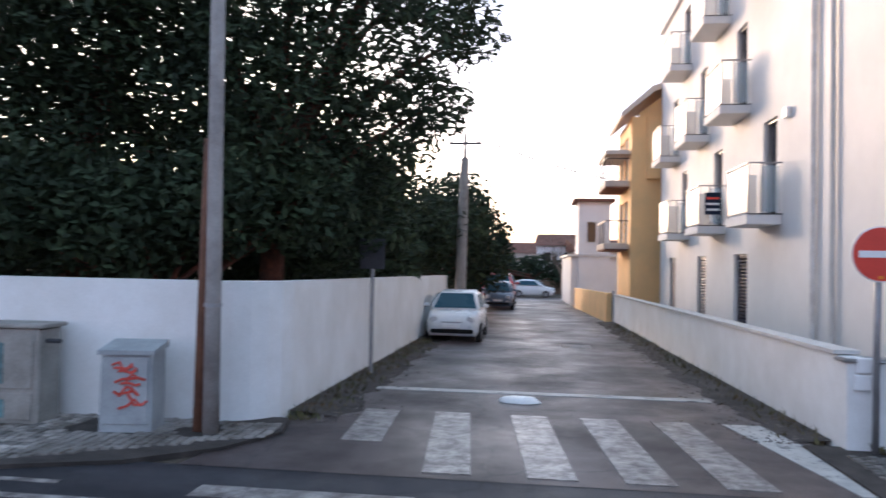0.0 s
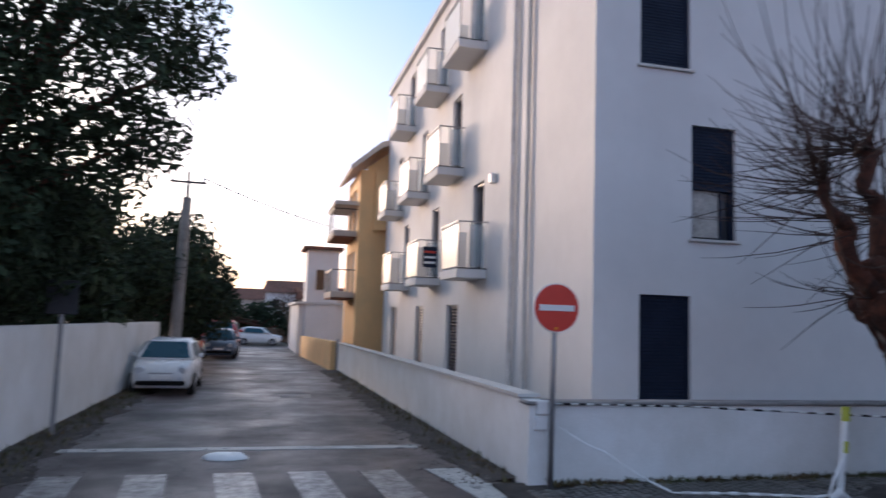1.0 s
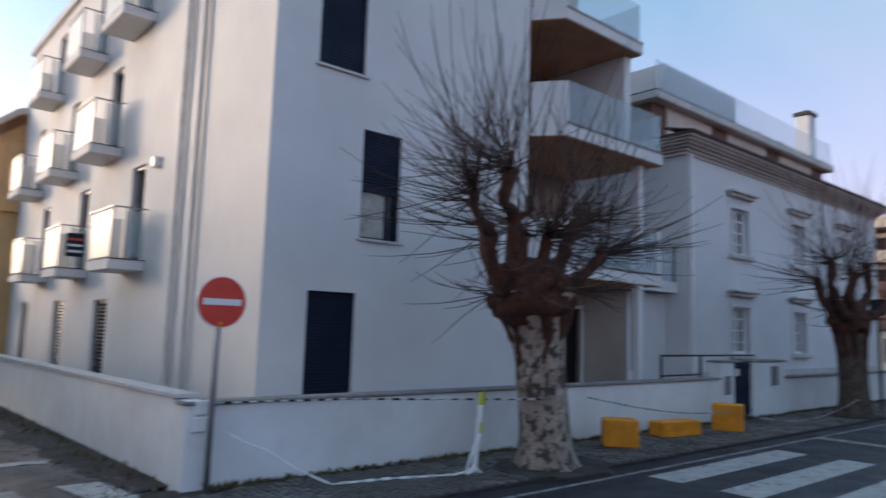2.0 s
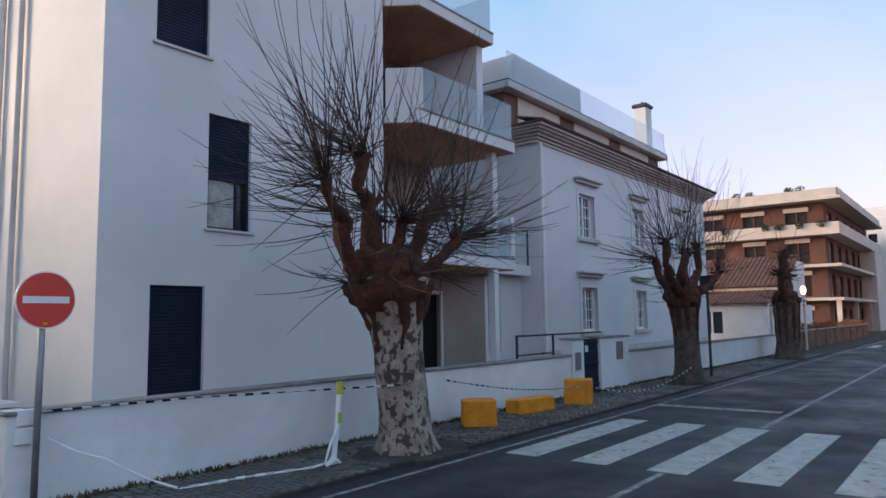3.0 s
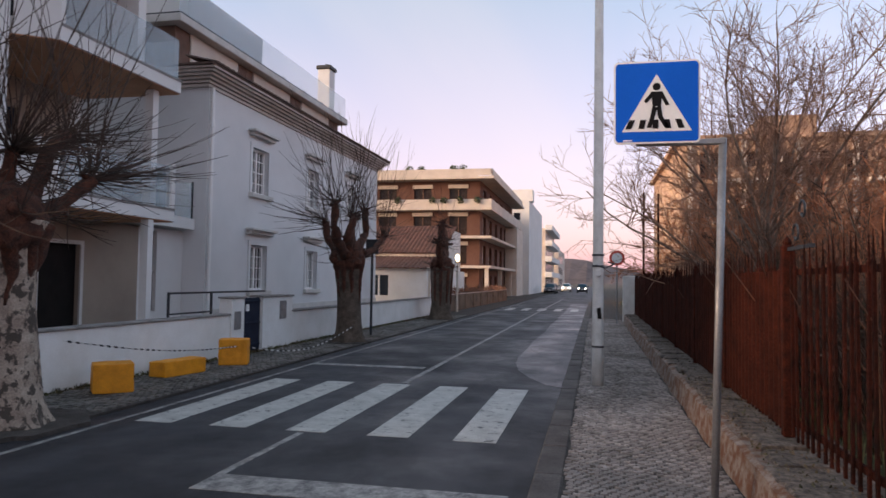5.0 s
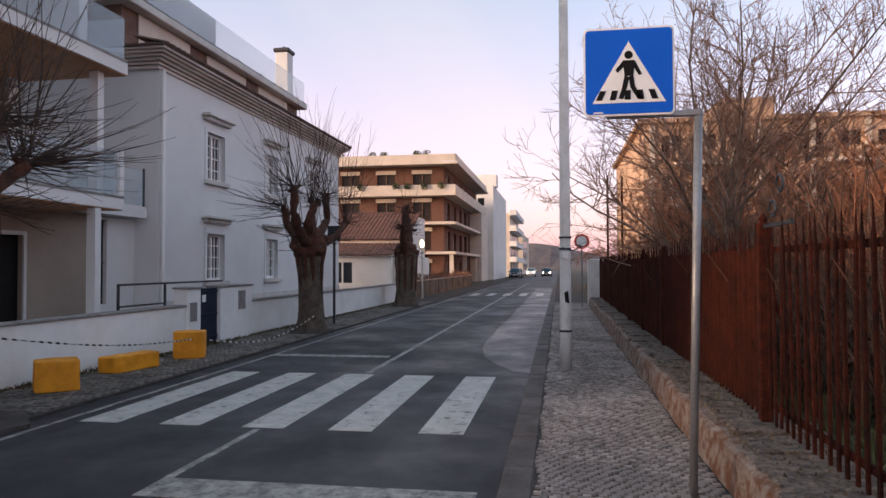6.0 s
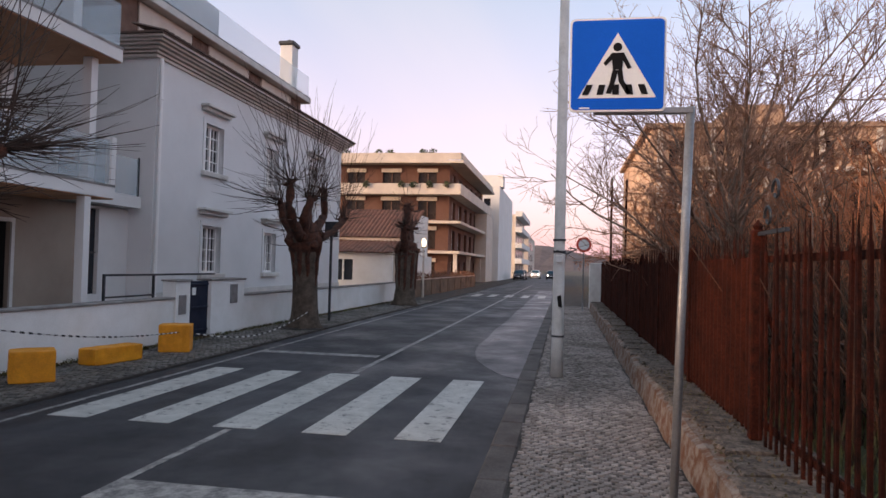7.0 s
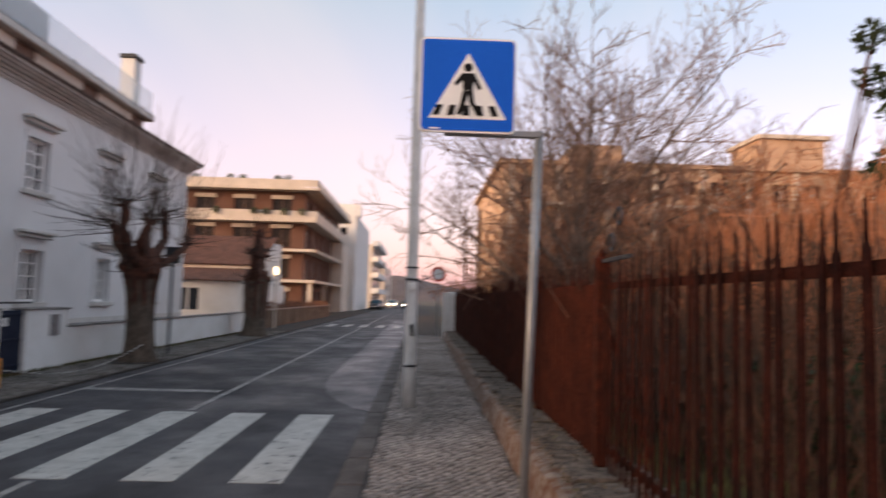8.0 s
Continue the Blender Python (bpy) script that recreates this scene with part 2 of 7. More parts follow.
BARK = bark_mat()
LIMB = mat("dark_plane_limb", (0.11, 0.034, 0.017), 0.95, 0.35, 7, 45, 0.8, col2=(0.035, 0.017, 0.012), depth=0.04)
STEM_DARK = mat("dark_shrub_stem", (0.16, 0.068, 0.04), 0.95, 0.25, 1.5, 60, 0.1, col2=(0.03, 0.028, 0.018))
TWIG = mat("thin_twig", (0.06, 0.035, 0.026), 0.9, 0.15, 3, 60, 0.1)
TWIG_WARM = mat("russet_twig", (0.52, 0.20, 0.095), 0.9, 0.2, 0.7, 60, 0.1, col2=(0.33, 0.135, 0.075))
TWIG_GREY = mat("grey_brown_twig", (0.40, 0.22, 0.145), 0.9, 0.2, 1.5, 60, 0.1, col2=(0.24, 0.135, 0.095))
BARE_LIMB = mat("smooth_grey_bark", (0.34, 0.245, 0.19), 0.9, 0.25, 5, 45, 0.4, col2=(0.14, 0.095, 0.07))
LEAF = mat("dark_evergreen_leaf", (0.03, 0.045, 0.02), 0.75, 0.2, 0.7, 30, 0.0, col2=(0.016, 0.026, 0.015), island=0.5, spec=0.2)
LEAF_BROWN = mat("dry_brown_leaf", (0.21, 0.078, 0.04), 0.8, 0.2, 0.8, 30, 0.0, col2=(0.07, 0.035, 0.02), island=0.5)


# ---- geometry helpers ----
class Geo:
    """Collects boxes, tubes and faces for one mesh."""

    def __init__(self):
        self.v, self.f = [], []

    def box(self, x0, x1, y0, y1, z0, z1, b=0.0):
        if b <= 0:
            o = len(self.v)
            self.v += [(x, y, z) for z in (z0, z1) for y in (y0, y1) for x in (x0, x1)]
            self.f += [tuple(o + i for i in q) for q in ((0, 2, 3, 1), (4, 5, 7, 6), (0, 1, 5, 4), (1, 3, 7, 5), (3, 2, 6, 7), (2, 0, 4, 6))]
            return self
        pts = [(x0 + b, y0), (x1 - b, y0), (x1, y0 + b), (x1, y1 - b), (x1 - b, y1), (x0 + b, y1), (x0, y1 - b), (x0, y0 + b)]
        cx, cy = (x0 + x1) / 2, (y0 + y1) / 2
        kx, ky = 1 - b / max((x1 - x0) / 2, 1e-6), 1 - b / max((y1 - y0) / 2, 1e-6)
        ins = [(cx + (x - cx) * kx, cy + (y - cy) * ky) for x, y in pts]
        return self.loft([[(x, y, z) for x, y in p] for p, z in ((ins, z0), (pts, z0 + b), (pts, z1 - b), (ins, z1))])

    def loft(self, rings, cap=True, close=True):
        o, n = len(self.v), len(rings[0])
        for r in rings:
            self.v += [tuple(p) for p in r]
        for i in range(len(rings) - 1):
            for j in range(n if close else n - 1):
                a, b2 = o + i * n + j, o + i * n + (j + 1) % n
                self.f.append((a, b2, b2 + n, a + n))
        if cap and close:
            self.f.append(tuple(o + j for j in reversed(range(n))))
            self.f.append(tuple(o + (len(rings) - 1) * n + j for j in range(n)))
        return self

    def tube(self, pts, radii, sides=8, cap=True):
        pts = [Vector(p) for p in pts]
        rings, prev = [], None
        for i, p in enumerate(pts):
            d = (pts[min(i + 1, len(pts) - 1)] - pts[max(i - 1, 0)]).normalized()
            u = prev - d * prev.dot(d) if prev is not None else d.orthogonal()
            u = u.normalized() if u.length > 1e-6 else d.orthogonal().normalized()
            prev, w = u, d.cross(u)
            r = radii[i] if isinstance(radii, (list, tuple)) else radii
            rings.append([p + (u * math.cos(2 * math.pi * k / sides) + w * math.sin(2 * math.pi * k / sides)) * r for k in range(sides)])
        return self.loft(rings, cap)

    def prism(self, poly, axis, a, b2):
        """An outline swept along an axis: x (y, z), y (x, z) or z (x, y)."""
        put = {"x": lambda p, t: (t, p[0], p[1]), "y": lambda p, t: (p[0], t, p[1]), "z": lambda p, t: (p[0], p[1], t)}[axis]
        return self.loft([[put(p, a) for p in poly], [put(p, b2) for p in poly]])

    def mesh(self, name, material, smooth=False):
        me = bpy.data.meshes.new(name)
        me.from_pydata([tuple(p) for p in self.v], [], self.f)
        bm = bmesh.new()
        bm.from_mesh(me)
        if len(bm.faces) < 4000:
            bmesh.ops.recalc_face_normals(bm, faces=bm.faces)
        bm.to_mesh(me)
        bm.free()
        me.materials.append(material)
        if smooth:
            for p in me.polygons:
                p.use_smooth = True
        return me


def part(name, g, material, parent, label="", smooth=False):
    ob = new(name, g.mesh(name, material, smooth))
    ob.parent = parent
    if label:
        ob["label"] = label
    return ob


def thing(name, label, category, g=None, material=None, kind="", group="", at=None, smooth=False):
    ob = new(name, g.mesh(name, material, smooth) if g else None)
    if at is not None:
        ob.matrix_world = at
    return tagged(ob, label, category, group, kind)


def holed(g, axis, at, thick, u0, u1, z0, z1, holes):
    """A wall slab from u0 to u1 and z0 to z1 with rectangular openings (u0, u1, z0, z1); axis: the wall's normal."""
    us = sorted({u0, u1, *(h[i] for h in holes for i in (0, 1))})
    zs = sorted({z0, z1, *(h[i] for h in holes for i in (2, 3))})
    nu, nz, o = len(us), len(zs), len(g.v)
    for t in (at, at + thick):
        g.v += [(u, t, z) if axis == "y" else (t, u, z) for z in zs for u in us]

    def solid(i, k):
        if not (0 <= i < nu - 1 and 0 <= k < nz - 1):
            return False
        u, z = (us[i] + us[i + 1]) / 2, (zs[k] + zs[k + 1]) / 2
        return not any(h[0] < u < h[1] and h[2] < z < h[3] for h in holes)

    def v(i, k, back):
        return o + back * nu * nz + k * nu + i

    for k in range(nz - 1):
        for i in range(nu - 1):
            if not solid(i, k):
                continue
            g.f += [(v(i, k, 0), v(i + 1, k, 0), v(i + 1, k + 1, 0), v(i, k + 1, 0)), (v(i, k, 1), v(i, k + 1, 1), v(i + 1, k + 1, 1), v(i + 1, k, 1))]
            for di, dk, p, q in ((-1, 0, (i, k + 1), (i, k)), (1, 0, (i + 1, k), (i + 1, k + 1)), (0, -1, (i, k), (i + 1, k)), (0, 1, (i + 1, k + 1), (i, k + 1))):
                if not solid(i + di, k + dk):
                    g.f.append((v(*p, 0), v(*p, 1), v(*q, 1), v(*q, 0)))
    return g


rng = random.Random(7)


def side_z(y):
    """The side street falls gently away from the crossing."""
    return -0.015 * max(0.0, y - 11.0)


# ---- ground ----
g = Geo()
nx = [-400, -60, -20, -6, -2.4, 3.8, 8, 20, 40, 80, 160, 400, 1200]
ny = [-400, -60, -20, 0, 8.7, 11, 20, 40, 60, 120, 400]
for i in range(len(nx) - 1):
    for j in range(len(ny) - 1):
        o = len(g.v)
        g.v += [(nx[i + a], ny[j + b2], -0.02 + (side_z(ny[j + b2]) if ny[j + b2] <= 60 else side_z(60))) for a, b2 in ((0, 0), (1, 0), (1, 1), (0, 1))]
        g.f.append((o, o + 1, o + 2, o + 3))
thing("ground", "bare earth and rough ground between the buildings", "ground", g, EARTH, "structure")
g = Geo()
g.v += [(-60, 2.9, 0), (260, 2.9, 0), (260, 8.72, 0), (-60, 8.72, 0)]
g.f.append((0, 1, 2, 3))
thing("road", "dark grey asphalt street with worn patches", "road", g, ASPH, "structure")
g = Geo()
ys = [8.7, 11, 20, 40, 60, 95]
for a, b2 in zip(ys, ys[1:]):
    o = len(g.v)
    g.v += [(-2.3 - (0.4 if a == 8.7 else 0), a, side_z(a) + 0.004), (3.5 + (0.3 if a == 8.7 else 0), a, side_z(a) + 0.004), (3.5, b2, side_z(b2) + 0.004), (-2.3, b2, side_z(b2) + 0.004)]
    g.f.append((o, o + 1, o + 2, o + 3))
thing("side_road", "brownish cracked asphalt side street with a damp sheen", "road", g, ASPH_SIDE, "structure")

PATCH = asphalt_mat("asphalt_main_patch", (0.043, 0.043, 0.052), (0.033, 0.033, 0.04), (0.056, 0.055, 0.065), 0.45, 0.2)
edge = [(18.0 + k * 2.1, 4.35 + 0.12 * noise.noise((k * 0.7, 2, 0))) for k in range(20)]
thing("resurfaced_lane", "paler resurfaced strip of asphalt along the near kerb", "road", Geo().prism([(13.4, 3.13), (58, 3.13)] + edge[::-1] + [(16.8, 4.28), (15.4, 4.08), (14.3, 3.72), (13.6, 3.4)], "z", -0.01, 0.004), PATCH, "structure")
# road paint: each mark its own thing
for i in range(5):
    y = 3.66 + i * 0.99
    g = Geo().box(9.13, 12.98, y, y + 0.48, 0.0, 0.006)
    thing("crosswalk_stripe", "off-white painted zebra stripe on dark asphalt", "road marking", g, PAINT, group="zebra crossing of the main street")
for label, b in (("white stop line across the lane", (15.08, 15.38, 5.95, 8.3)), ("broad white stop line before the crossing", (6.82, 7.28, 3.3, 5.93)),
                 ("long thin white centre line", (13.1, 75, 5.73, 5.83)), ("thin white centre line up to the crossing", (7.285, 9.05, 5.86, 5.94)),
                 ("thin white edge line beside the cobbles", (4.2, 60, 8.29, 8.36))):
    thing("road_line", label, "road marking", Geo().box(*b, 0.0, 0.006), PAINT_FAINT)
for i in range(5):
    thing("far_crosswalk_stripe", "small white zebra stripe farther down the street", "road marking", Geo().box(44, 47.5, 3.6 + i, 4.05 + i, 0.0, 0.006), PAINT, group="far zebra crossing")
for i, x in enumerate((-1.35, -0.45, 0.5, 1.35, 2.2, 3.05)):
    far, near = 11.45, (9.85 if i == 0 else 8.85)
    w, k = 0.22, 0.085 if i > 0 else 0.06
    if i == 5:
        k = 0.17
    g = Geo().prism([(x - w, far), (x + w, far), (x + w + k * (far - near), near), (x - w + k * (far - near), near)], "z", 0.003, 0.012)
    thing("side_crosswalk_stripe", "worn whitish zebra stripe over rough asphalt", "road marking", g, PAINT_OLD if i < 5 else PAINT, group="zebra crossing of the side street")
thing("side_stop_line", "thin worn white line across the side street", "road marking", Geo().prism([(-1.8, 13.05), (3.1, 13.05), (3.1, 13.27), (-1.8, 13.27)], "z", side_z(13) - 0.02, side_z(13) + 0.012), PAINT)
for x0, x1, y, w in ((-5.6, -2.6, 7.62, 0.1), (-2.2, -0.4, 7.9, 0.28), (-8, -3.4, 8.0, 0.08)):
    thing("worn_road_line", "faded fragment of a painted line on the asphalt", "road marking", Geo().box(x0, x1, y, y + w, 0, 0.005), PAINT_OLD)


# ---- pavements and kerbs ----
thing("near_pavement_bed", "sandy bed of the near pavement", "pavement", Geo().box(-30, 120, 1.3, 2.87, -0.02, 0.095), JOINT, "structure")
thing("far_pavement_bed", "sandy bed of the far cobbled pavement", "pavement", Geo().box(3.4, 110, 8.7, 10.5, -0.02, 0.035), JOINT, "structure")
thing("corner_pavement_bed", "sandy bed of the corner pavement", "pavement", Geo().prism([(-40, 8.25), (-4.2, 8.25), (-3.2, 8.6), (-2.5, 9.2), (-2.15, 9.95), (-2.3, 10.6), (-40, 10.6)], "z", -0.02, 0.04), JOINT, "structure")
kerb = thing("kerb", "dark weathered limestone kerb along the pavement", "kerb", kind="structure")
x = -6.0
while x < 60:
    w = 1.0 + rng.uniform(-0.08, 0.08)
    part("kerb_stone", Geo().box(x, x + w - 0.015, 2.87, 3.12 + rng.uniform(-0.006, 0.006), -0.02, 0.11 + rng.uniform(-0.006, 0.006), 0.015), KERB, kerb)
    x += w
part("kerb_run", Geo().box(-30, -6.015, 2.87, 3.12, -0.02, 0.11, 0.015), KERB, kerb)

# ---- boundary walls ----
# left garden wall with a rounded corner
pts = [(-40, 10.25), (-3.1, 10.25)]
pts += [(-3.1 + 0.7 * math.sin(a), 10.95 - 0.7 * math.cos(a)) for a in (0.3, 0.6, 0.9, 1.2, 1.57)]
pts += [(-2.4, 14.5), (-2.4, 27.0)]
inner = [(-2.62, 27.0), (-2.62, 11.0), (-3.2, 10.5), (-40, 10.5)]
g = Geo().loft([[(x, y, side_z(y) - 0.3) for x, y in pts + inner], [(x, y, 1.64 + 0.6 * side_z(y)) for x, y in pts + inner]])
thing("wall_west", "high whitewashed garden wall with a rounded corner and dirty foot", "wall", g, WHITE_WALL, "structure")
# low wall round the apartment building
g = Geo()
g.loft([[(3.78, y, side_z(y) - 0.3), (3.78, y, (0.99 if y < 11 else 1.0) + 0.75 * side_z(y)), (3.98, y, 0.99 + 0.75 * side_z(y)), (3.98, y, side_z(y) - 0.3)] for y in (10.35, 20, 31)])
g.box(3.98, 15.45, 10.35, 10.55, -0.1, 0.94)
wall_low = thing("wall_low", "low white rendered wall with a dark coping edge", "wall", g, WHITE_WALL, "structure")
cg = Geo().box(3.74, 15.45, 10.31, 10.59, 0.942, 0.985, 0.012)
part("coping", cg, COPING, wall_low, "thin grey weathered coping")
cg = Geo().loft([[(3.74, y, 1.002 + 0.75 * side_z(y)), (3.74, y, 1.045 + 0.75 * side_z(y)), (4.02, y, 1.045 + 0.75 * side_z(y)), (4.02, y, 1.002 + 0.75 * side_z(y))] for y in (10.6, 20, 31)])
part("coping", cg, TRIM, wall_low, "thin pale coping")
# gate piers and second garden wall
g = Geo().box(15.4, 15.95, 10.3, 10.6, -0.1, 1.3)
g.box(16.85, 18.5, 10.3, 10.6, -0.1, 1.3)
pier = thing("gate_pier", "white rendered gate piers with dark coping", "wall", g, WHITE_WALL, "structure")
part("coping", Geo().box(16.8, 18.55, 10.26, 10.64, 1.302, 1.345, 0.012), COPING, pier)
part("coping", Geo().box(15.37, 15.99, 10.26, 10.64, 1.302, 1.345, 0.012), COPING, pier)
part("meter_door", Geo().box(15.5, 15.78, 10.28, 10.3, 0.62, 1.02, 0.006), GREYMETAL, pier, "grey metal meter door")
part("letterbox", Geo().box(17.75, 18.1, 10.27, 10.3, 0.75, 1.2, 0.006), GREYMETAL, pier, "grey metal letterbox door")
g = Geo().box(18.5, 34.6, 10.33, 10.55, -0.1, 0.9)
w2 = thing("wall_garden", "low white garden wall before the old mansion", "wall", g, WHITE_WALL, "structure")
part("coping", Geo().box(18.5, 34.6, 10.29, 10.59, 0.902, 0.95, 0.012), COPING, w2)
gate = thing("garden_gate", "dark navy sheet metal gate between white piers", "gate")
part("leaf", Geo().box(15.98, 16.82, 10.36, 10.41, 0.06, 1.3, 0.01), NAVY, gate)
for zz in (0.2, 0.7, 1.2):
    part("rail", Geo().box(16.0, 16.8, 10.33, 10.36, zz, zz + 0.05, 0.006), NAVY, gate)
part("plate", Geo().box(16.1, 16.25, 10.335, 10.352, 1.0, 1.16, 0.004), SIGNWHITE, gate, "small white plate")
rail = thing("ramp_handrail", "dark square steel handrail along the entrance ramp", "handrail")
for x in (13.55, 15.1):
    part("post", Geo().box(x, x + 0.04, 10.62, 10.66, 0.5, 1.42), DARKMETAL, rail)
part("top_rail", Geo().box(13.55, 17.6, 10.62, 10.66, 1.42, 1.46), DARKMETAL, rail)
part("lower_rail", Geo().box(13.55, 15.14, 10.62, 10.66, 1.02, 1.05), DARKMETAL, rail)


# ---- windows ----
def shutter_window(house, u0, u1, z0, z1, y, closed=1.0, sill=True):
    """A tall opening in a south wall with a navy roller shutter, closed to a share of its height."""
    w = part("window", Geo().box(u0, u1, y + 0.14, y + 0.16, z0, z1), GLASS_DARK, house, "dark glass behind a navy roller shutter")
    fr = Geo().box(u0, u0 + 0.05, y + 0.06, y + 0.14, z0, z1).box(u1 - 0.05, u1, y + 0.06, y + 0.14, z0, z1).box(u0 + 0.05, u1 - 0.05, y + 0.06, y + 0.14, z1 - 0.05, z1)
    part("frame", fr, NAVY, w)
    zc = z1 - 0.05 - (z1 - z0 - 0.05) * closed
    zz = zc
    while zz < z1 - 0.06:
        part("slat", Geo().box(u0 + 0.05, u1 - 0.05, y + 0.075, y + 0.095, zz + 0.002, zz + 0.046, 0.006), NAVY, w)
        zz += 0.052
    if closed < 1:
        part("blind", Geo().box(u0 + 0.07, u1 - 0.25, y + 0.12, y + 0.135, z0 + 0.05, zc - 0.06), CURTAIN, w, "pale curtain behind the glass")
        part("transom", Geo().box(u0 + 0.05, u1 - 0.05, y + 0.07, y + 0.12, zc - 0.05, zc), NAVY, w)
        part("mullion", Geo().box(u1 - 0.24, u1 - 0.2, y + 0.1, y + 0.14, z0, zc), NAVY, w)
    if sill:
        part("sill", Geo().box(u0 - 0.06, u1 + 0.06, y - 0.05, y + 0.06, z0 - 0.045, z0, 0.006), TRIM, w)
    return w


CURTAIN = mat("lace_curtain", (0.5, 0.47, 0.43), 0.9, 0.15, 5, 30, 0.2, col2=(0.3, 0.28, 0.26))

# ---- apartment building ----
FX, FY = 5.54, 12.3
apt = thing("apartment_building", "white rendered four-storey apartment building with navy shutters and balconies", "building")
TOP = 11.1
holes = [(6.32, 7.22, 0.25, 2.38), (7.24, 8.05, 3.29, 5.13), (6.32, 7.22, 6.03, 7.9), (7.24, 8.05, 8.8, 10.4)]
part("front_wall", holed(Geo(), "y", FY, 0.3, FX, 11.3, -0.1, TOP, holes), WHITE, apt)
shutter_window(apt, *holes[0], FY)
shutter_window(apt, *holes[1], FY, 0.52)
shutter_window(apt, *holes[2], FY)
shutter_window(apt, *holes[3], FY)
LEV = {1: 2.82, 2: 5.54, 3: 8.24}
sh = []
for y in (19.8, 23.7, 28.0):
    sh.append((y, y + 1.05, 0.35, 2.27))
bal = {1: (17.5, 21.7, 25.9), 2: (19.6, 23.4, 27.4), 3: (17.9, 21.3, 25.7)}
for lv, yy in bal.items():
    for y in yy:
        sh.append((y + 0.35, y + 1.2, LEV[lv] + 0.15, LEV[lv] + 2.3))
YE = 30.6
part("side_wall", holed(Geo(), "x", FX, 0.3, FY + 0.3, YE, -0.9, TOP, sh), WHITE, apt, "white wall catching the evening glow")
part("back_wall", Geo().box(FX, 16.5, YE, YE + 0.3, -0.9, TOP), WHITE, apt)
part("roof", Geo().box(FX - 0.12, 15.6, FY - 0.12, YE + 0.4, TOP + 0.002, TOP + 0.22), WHITE, apt)
part("east_wall", Geo().box(15.0, 15.3, 14.2, YE, -0.1, TOP), WHITE, apt)
for k, (a, b2, c, d) in enumerate(sh):
    w = part("window", Geo().box(FX + 0.16, FX + 0.18, a, b2, c, d), GLASS_DARK, apt, "tall shuttered window in the side wall")
    fr = Geo().box(FX + 0.08, FX + 0.16, a, a + 0.05, c, d).box(FX + 0.08, FX + 0.16, b2 - 0.05, b2, c, d).box(FX + 0.08, FX + 0.16, a + 0.05, b2 - 0.05, d - 0.05, d)
    part("frame", fr, GREYMETAL, w)
    if k < 3:
        zz = c + 0.03
        while zz < d - 0.08:
            part("slat", Geo().box(FX + 0.09, FX + 0.12, a + 0.05, b2 - 0.05, zz, zz + 0.05), GREYMETAL if k else NAVY, w)
            zz += 0.085
for y in (14.95, 15.75):
    d = Geo().tube([(FX - 0.07, y, 0.0), (FX - 0.07, y, TOP - 0.1)], 0.045 if y < 15 else 0.055, 10)
    part("drainpipe", d, TRIM if y < 15 else WHITEPOLE, apt, "vertical drainpipe")
part("pilaster", Geo().box(FX - 0.025, FX, 15.95, 16.45, -0.2, TOP), WHITE, apt)


def side_balcony(y, z, lv, i):
    b = part("balcony", Geo().box(4.84, FX, y, y + 1.55, z, z + 0.2, 0.012), CREAM if lv == 9 else WHITE, apt, "small white balcony with frosted panels")
    part("outer_panel", Geo().box(4.87, 4.89, y + 0.04, y + 1.51, z + 0.26, z + 1.2), GLASS_MILK, b, "frosted glass panel")
    part("far_panel", Geo().box(4.9, FX - 0.04, y + 1.49, y + 1.51, z + 0.26, z + 1.2), GLASS_MILK, b)
    part("near_panel", Geo().box(5.16, FX - 0.04, y + 0.03, y + 0.04, z + 0.26, z + 1.2), GLASS_CLEAR, b)
    for x, yy in ((4.88, y + 0.04), (4.88, y + 1.5), (5.15, y + 0.04)):
        part("post", Geo().box(x - 0.015, x + 0.015, yy - 0.015, yy + 0.015, z + 0.2, z + 1.25), GREYMETAL, b)
    part("handrail", Geo().box(4.855, 4.905, y + 0.02, y + 1.53, z + 1.25, z + 1.28).box(4.905, FX, y + 0.02, y + 0.06, z + 1.25, z + 1.28), GREYMETAL, b)
    part("edge_strip", Geo().box(4.83, FX, y - 0.01, y - 0.002, z + 0.2, z + 0.225), DARKMETAL, b)


for lv, yy in bal.items():
    for i, y in enumerate(yy):
        side_balcony(y, LEV[lv], lv, i)
bs = part("balcony_sign", Geo().box(5.02, 5.42, 21.685, 21.705, 3.32, 3.9, 0.004), NAVY, apt, "dark blue board with pale lines on the balcony")
for k in range(3):
    part("writing_bar", Geo().box(5.06, 5.38, 21.68, 21.684, 3.42 + k * 0.15, 3.48 + k * 0.15), SIGNWHITE if k < 2 else SIGNRED, bs)
part("wall_lamp", Geo().box(FX - 0.12, FX, 17.0, 17.2, 4.9, 5.12, 0.02), SIGNWHITE, apt, "small white wall lamp")

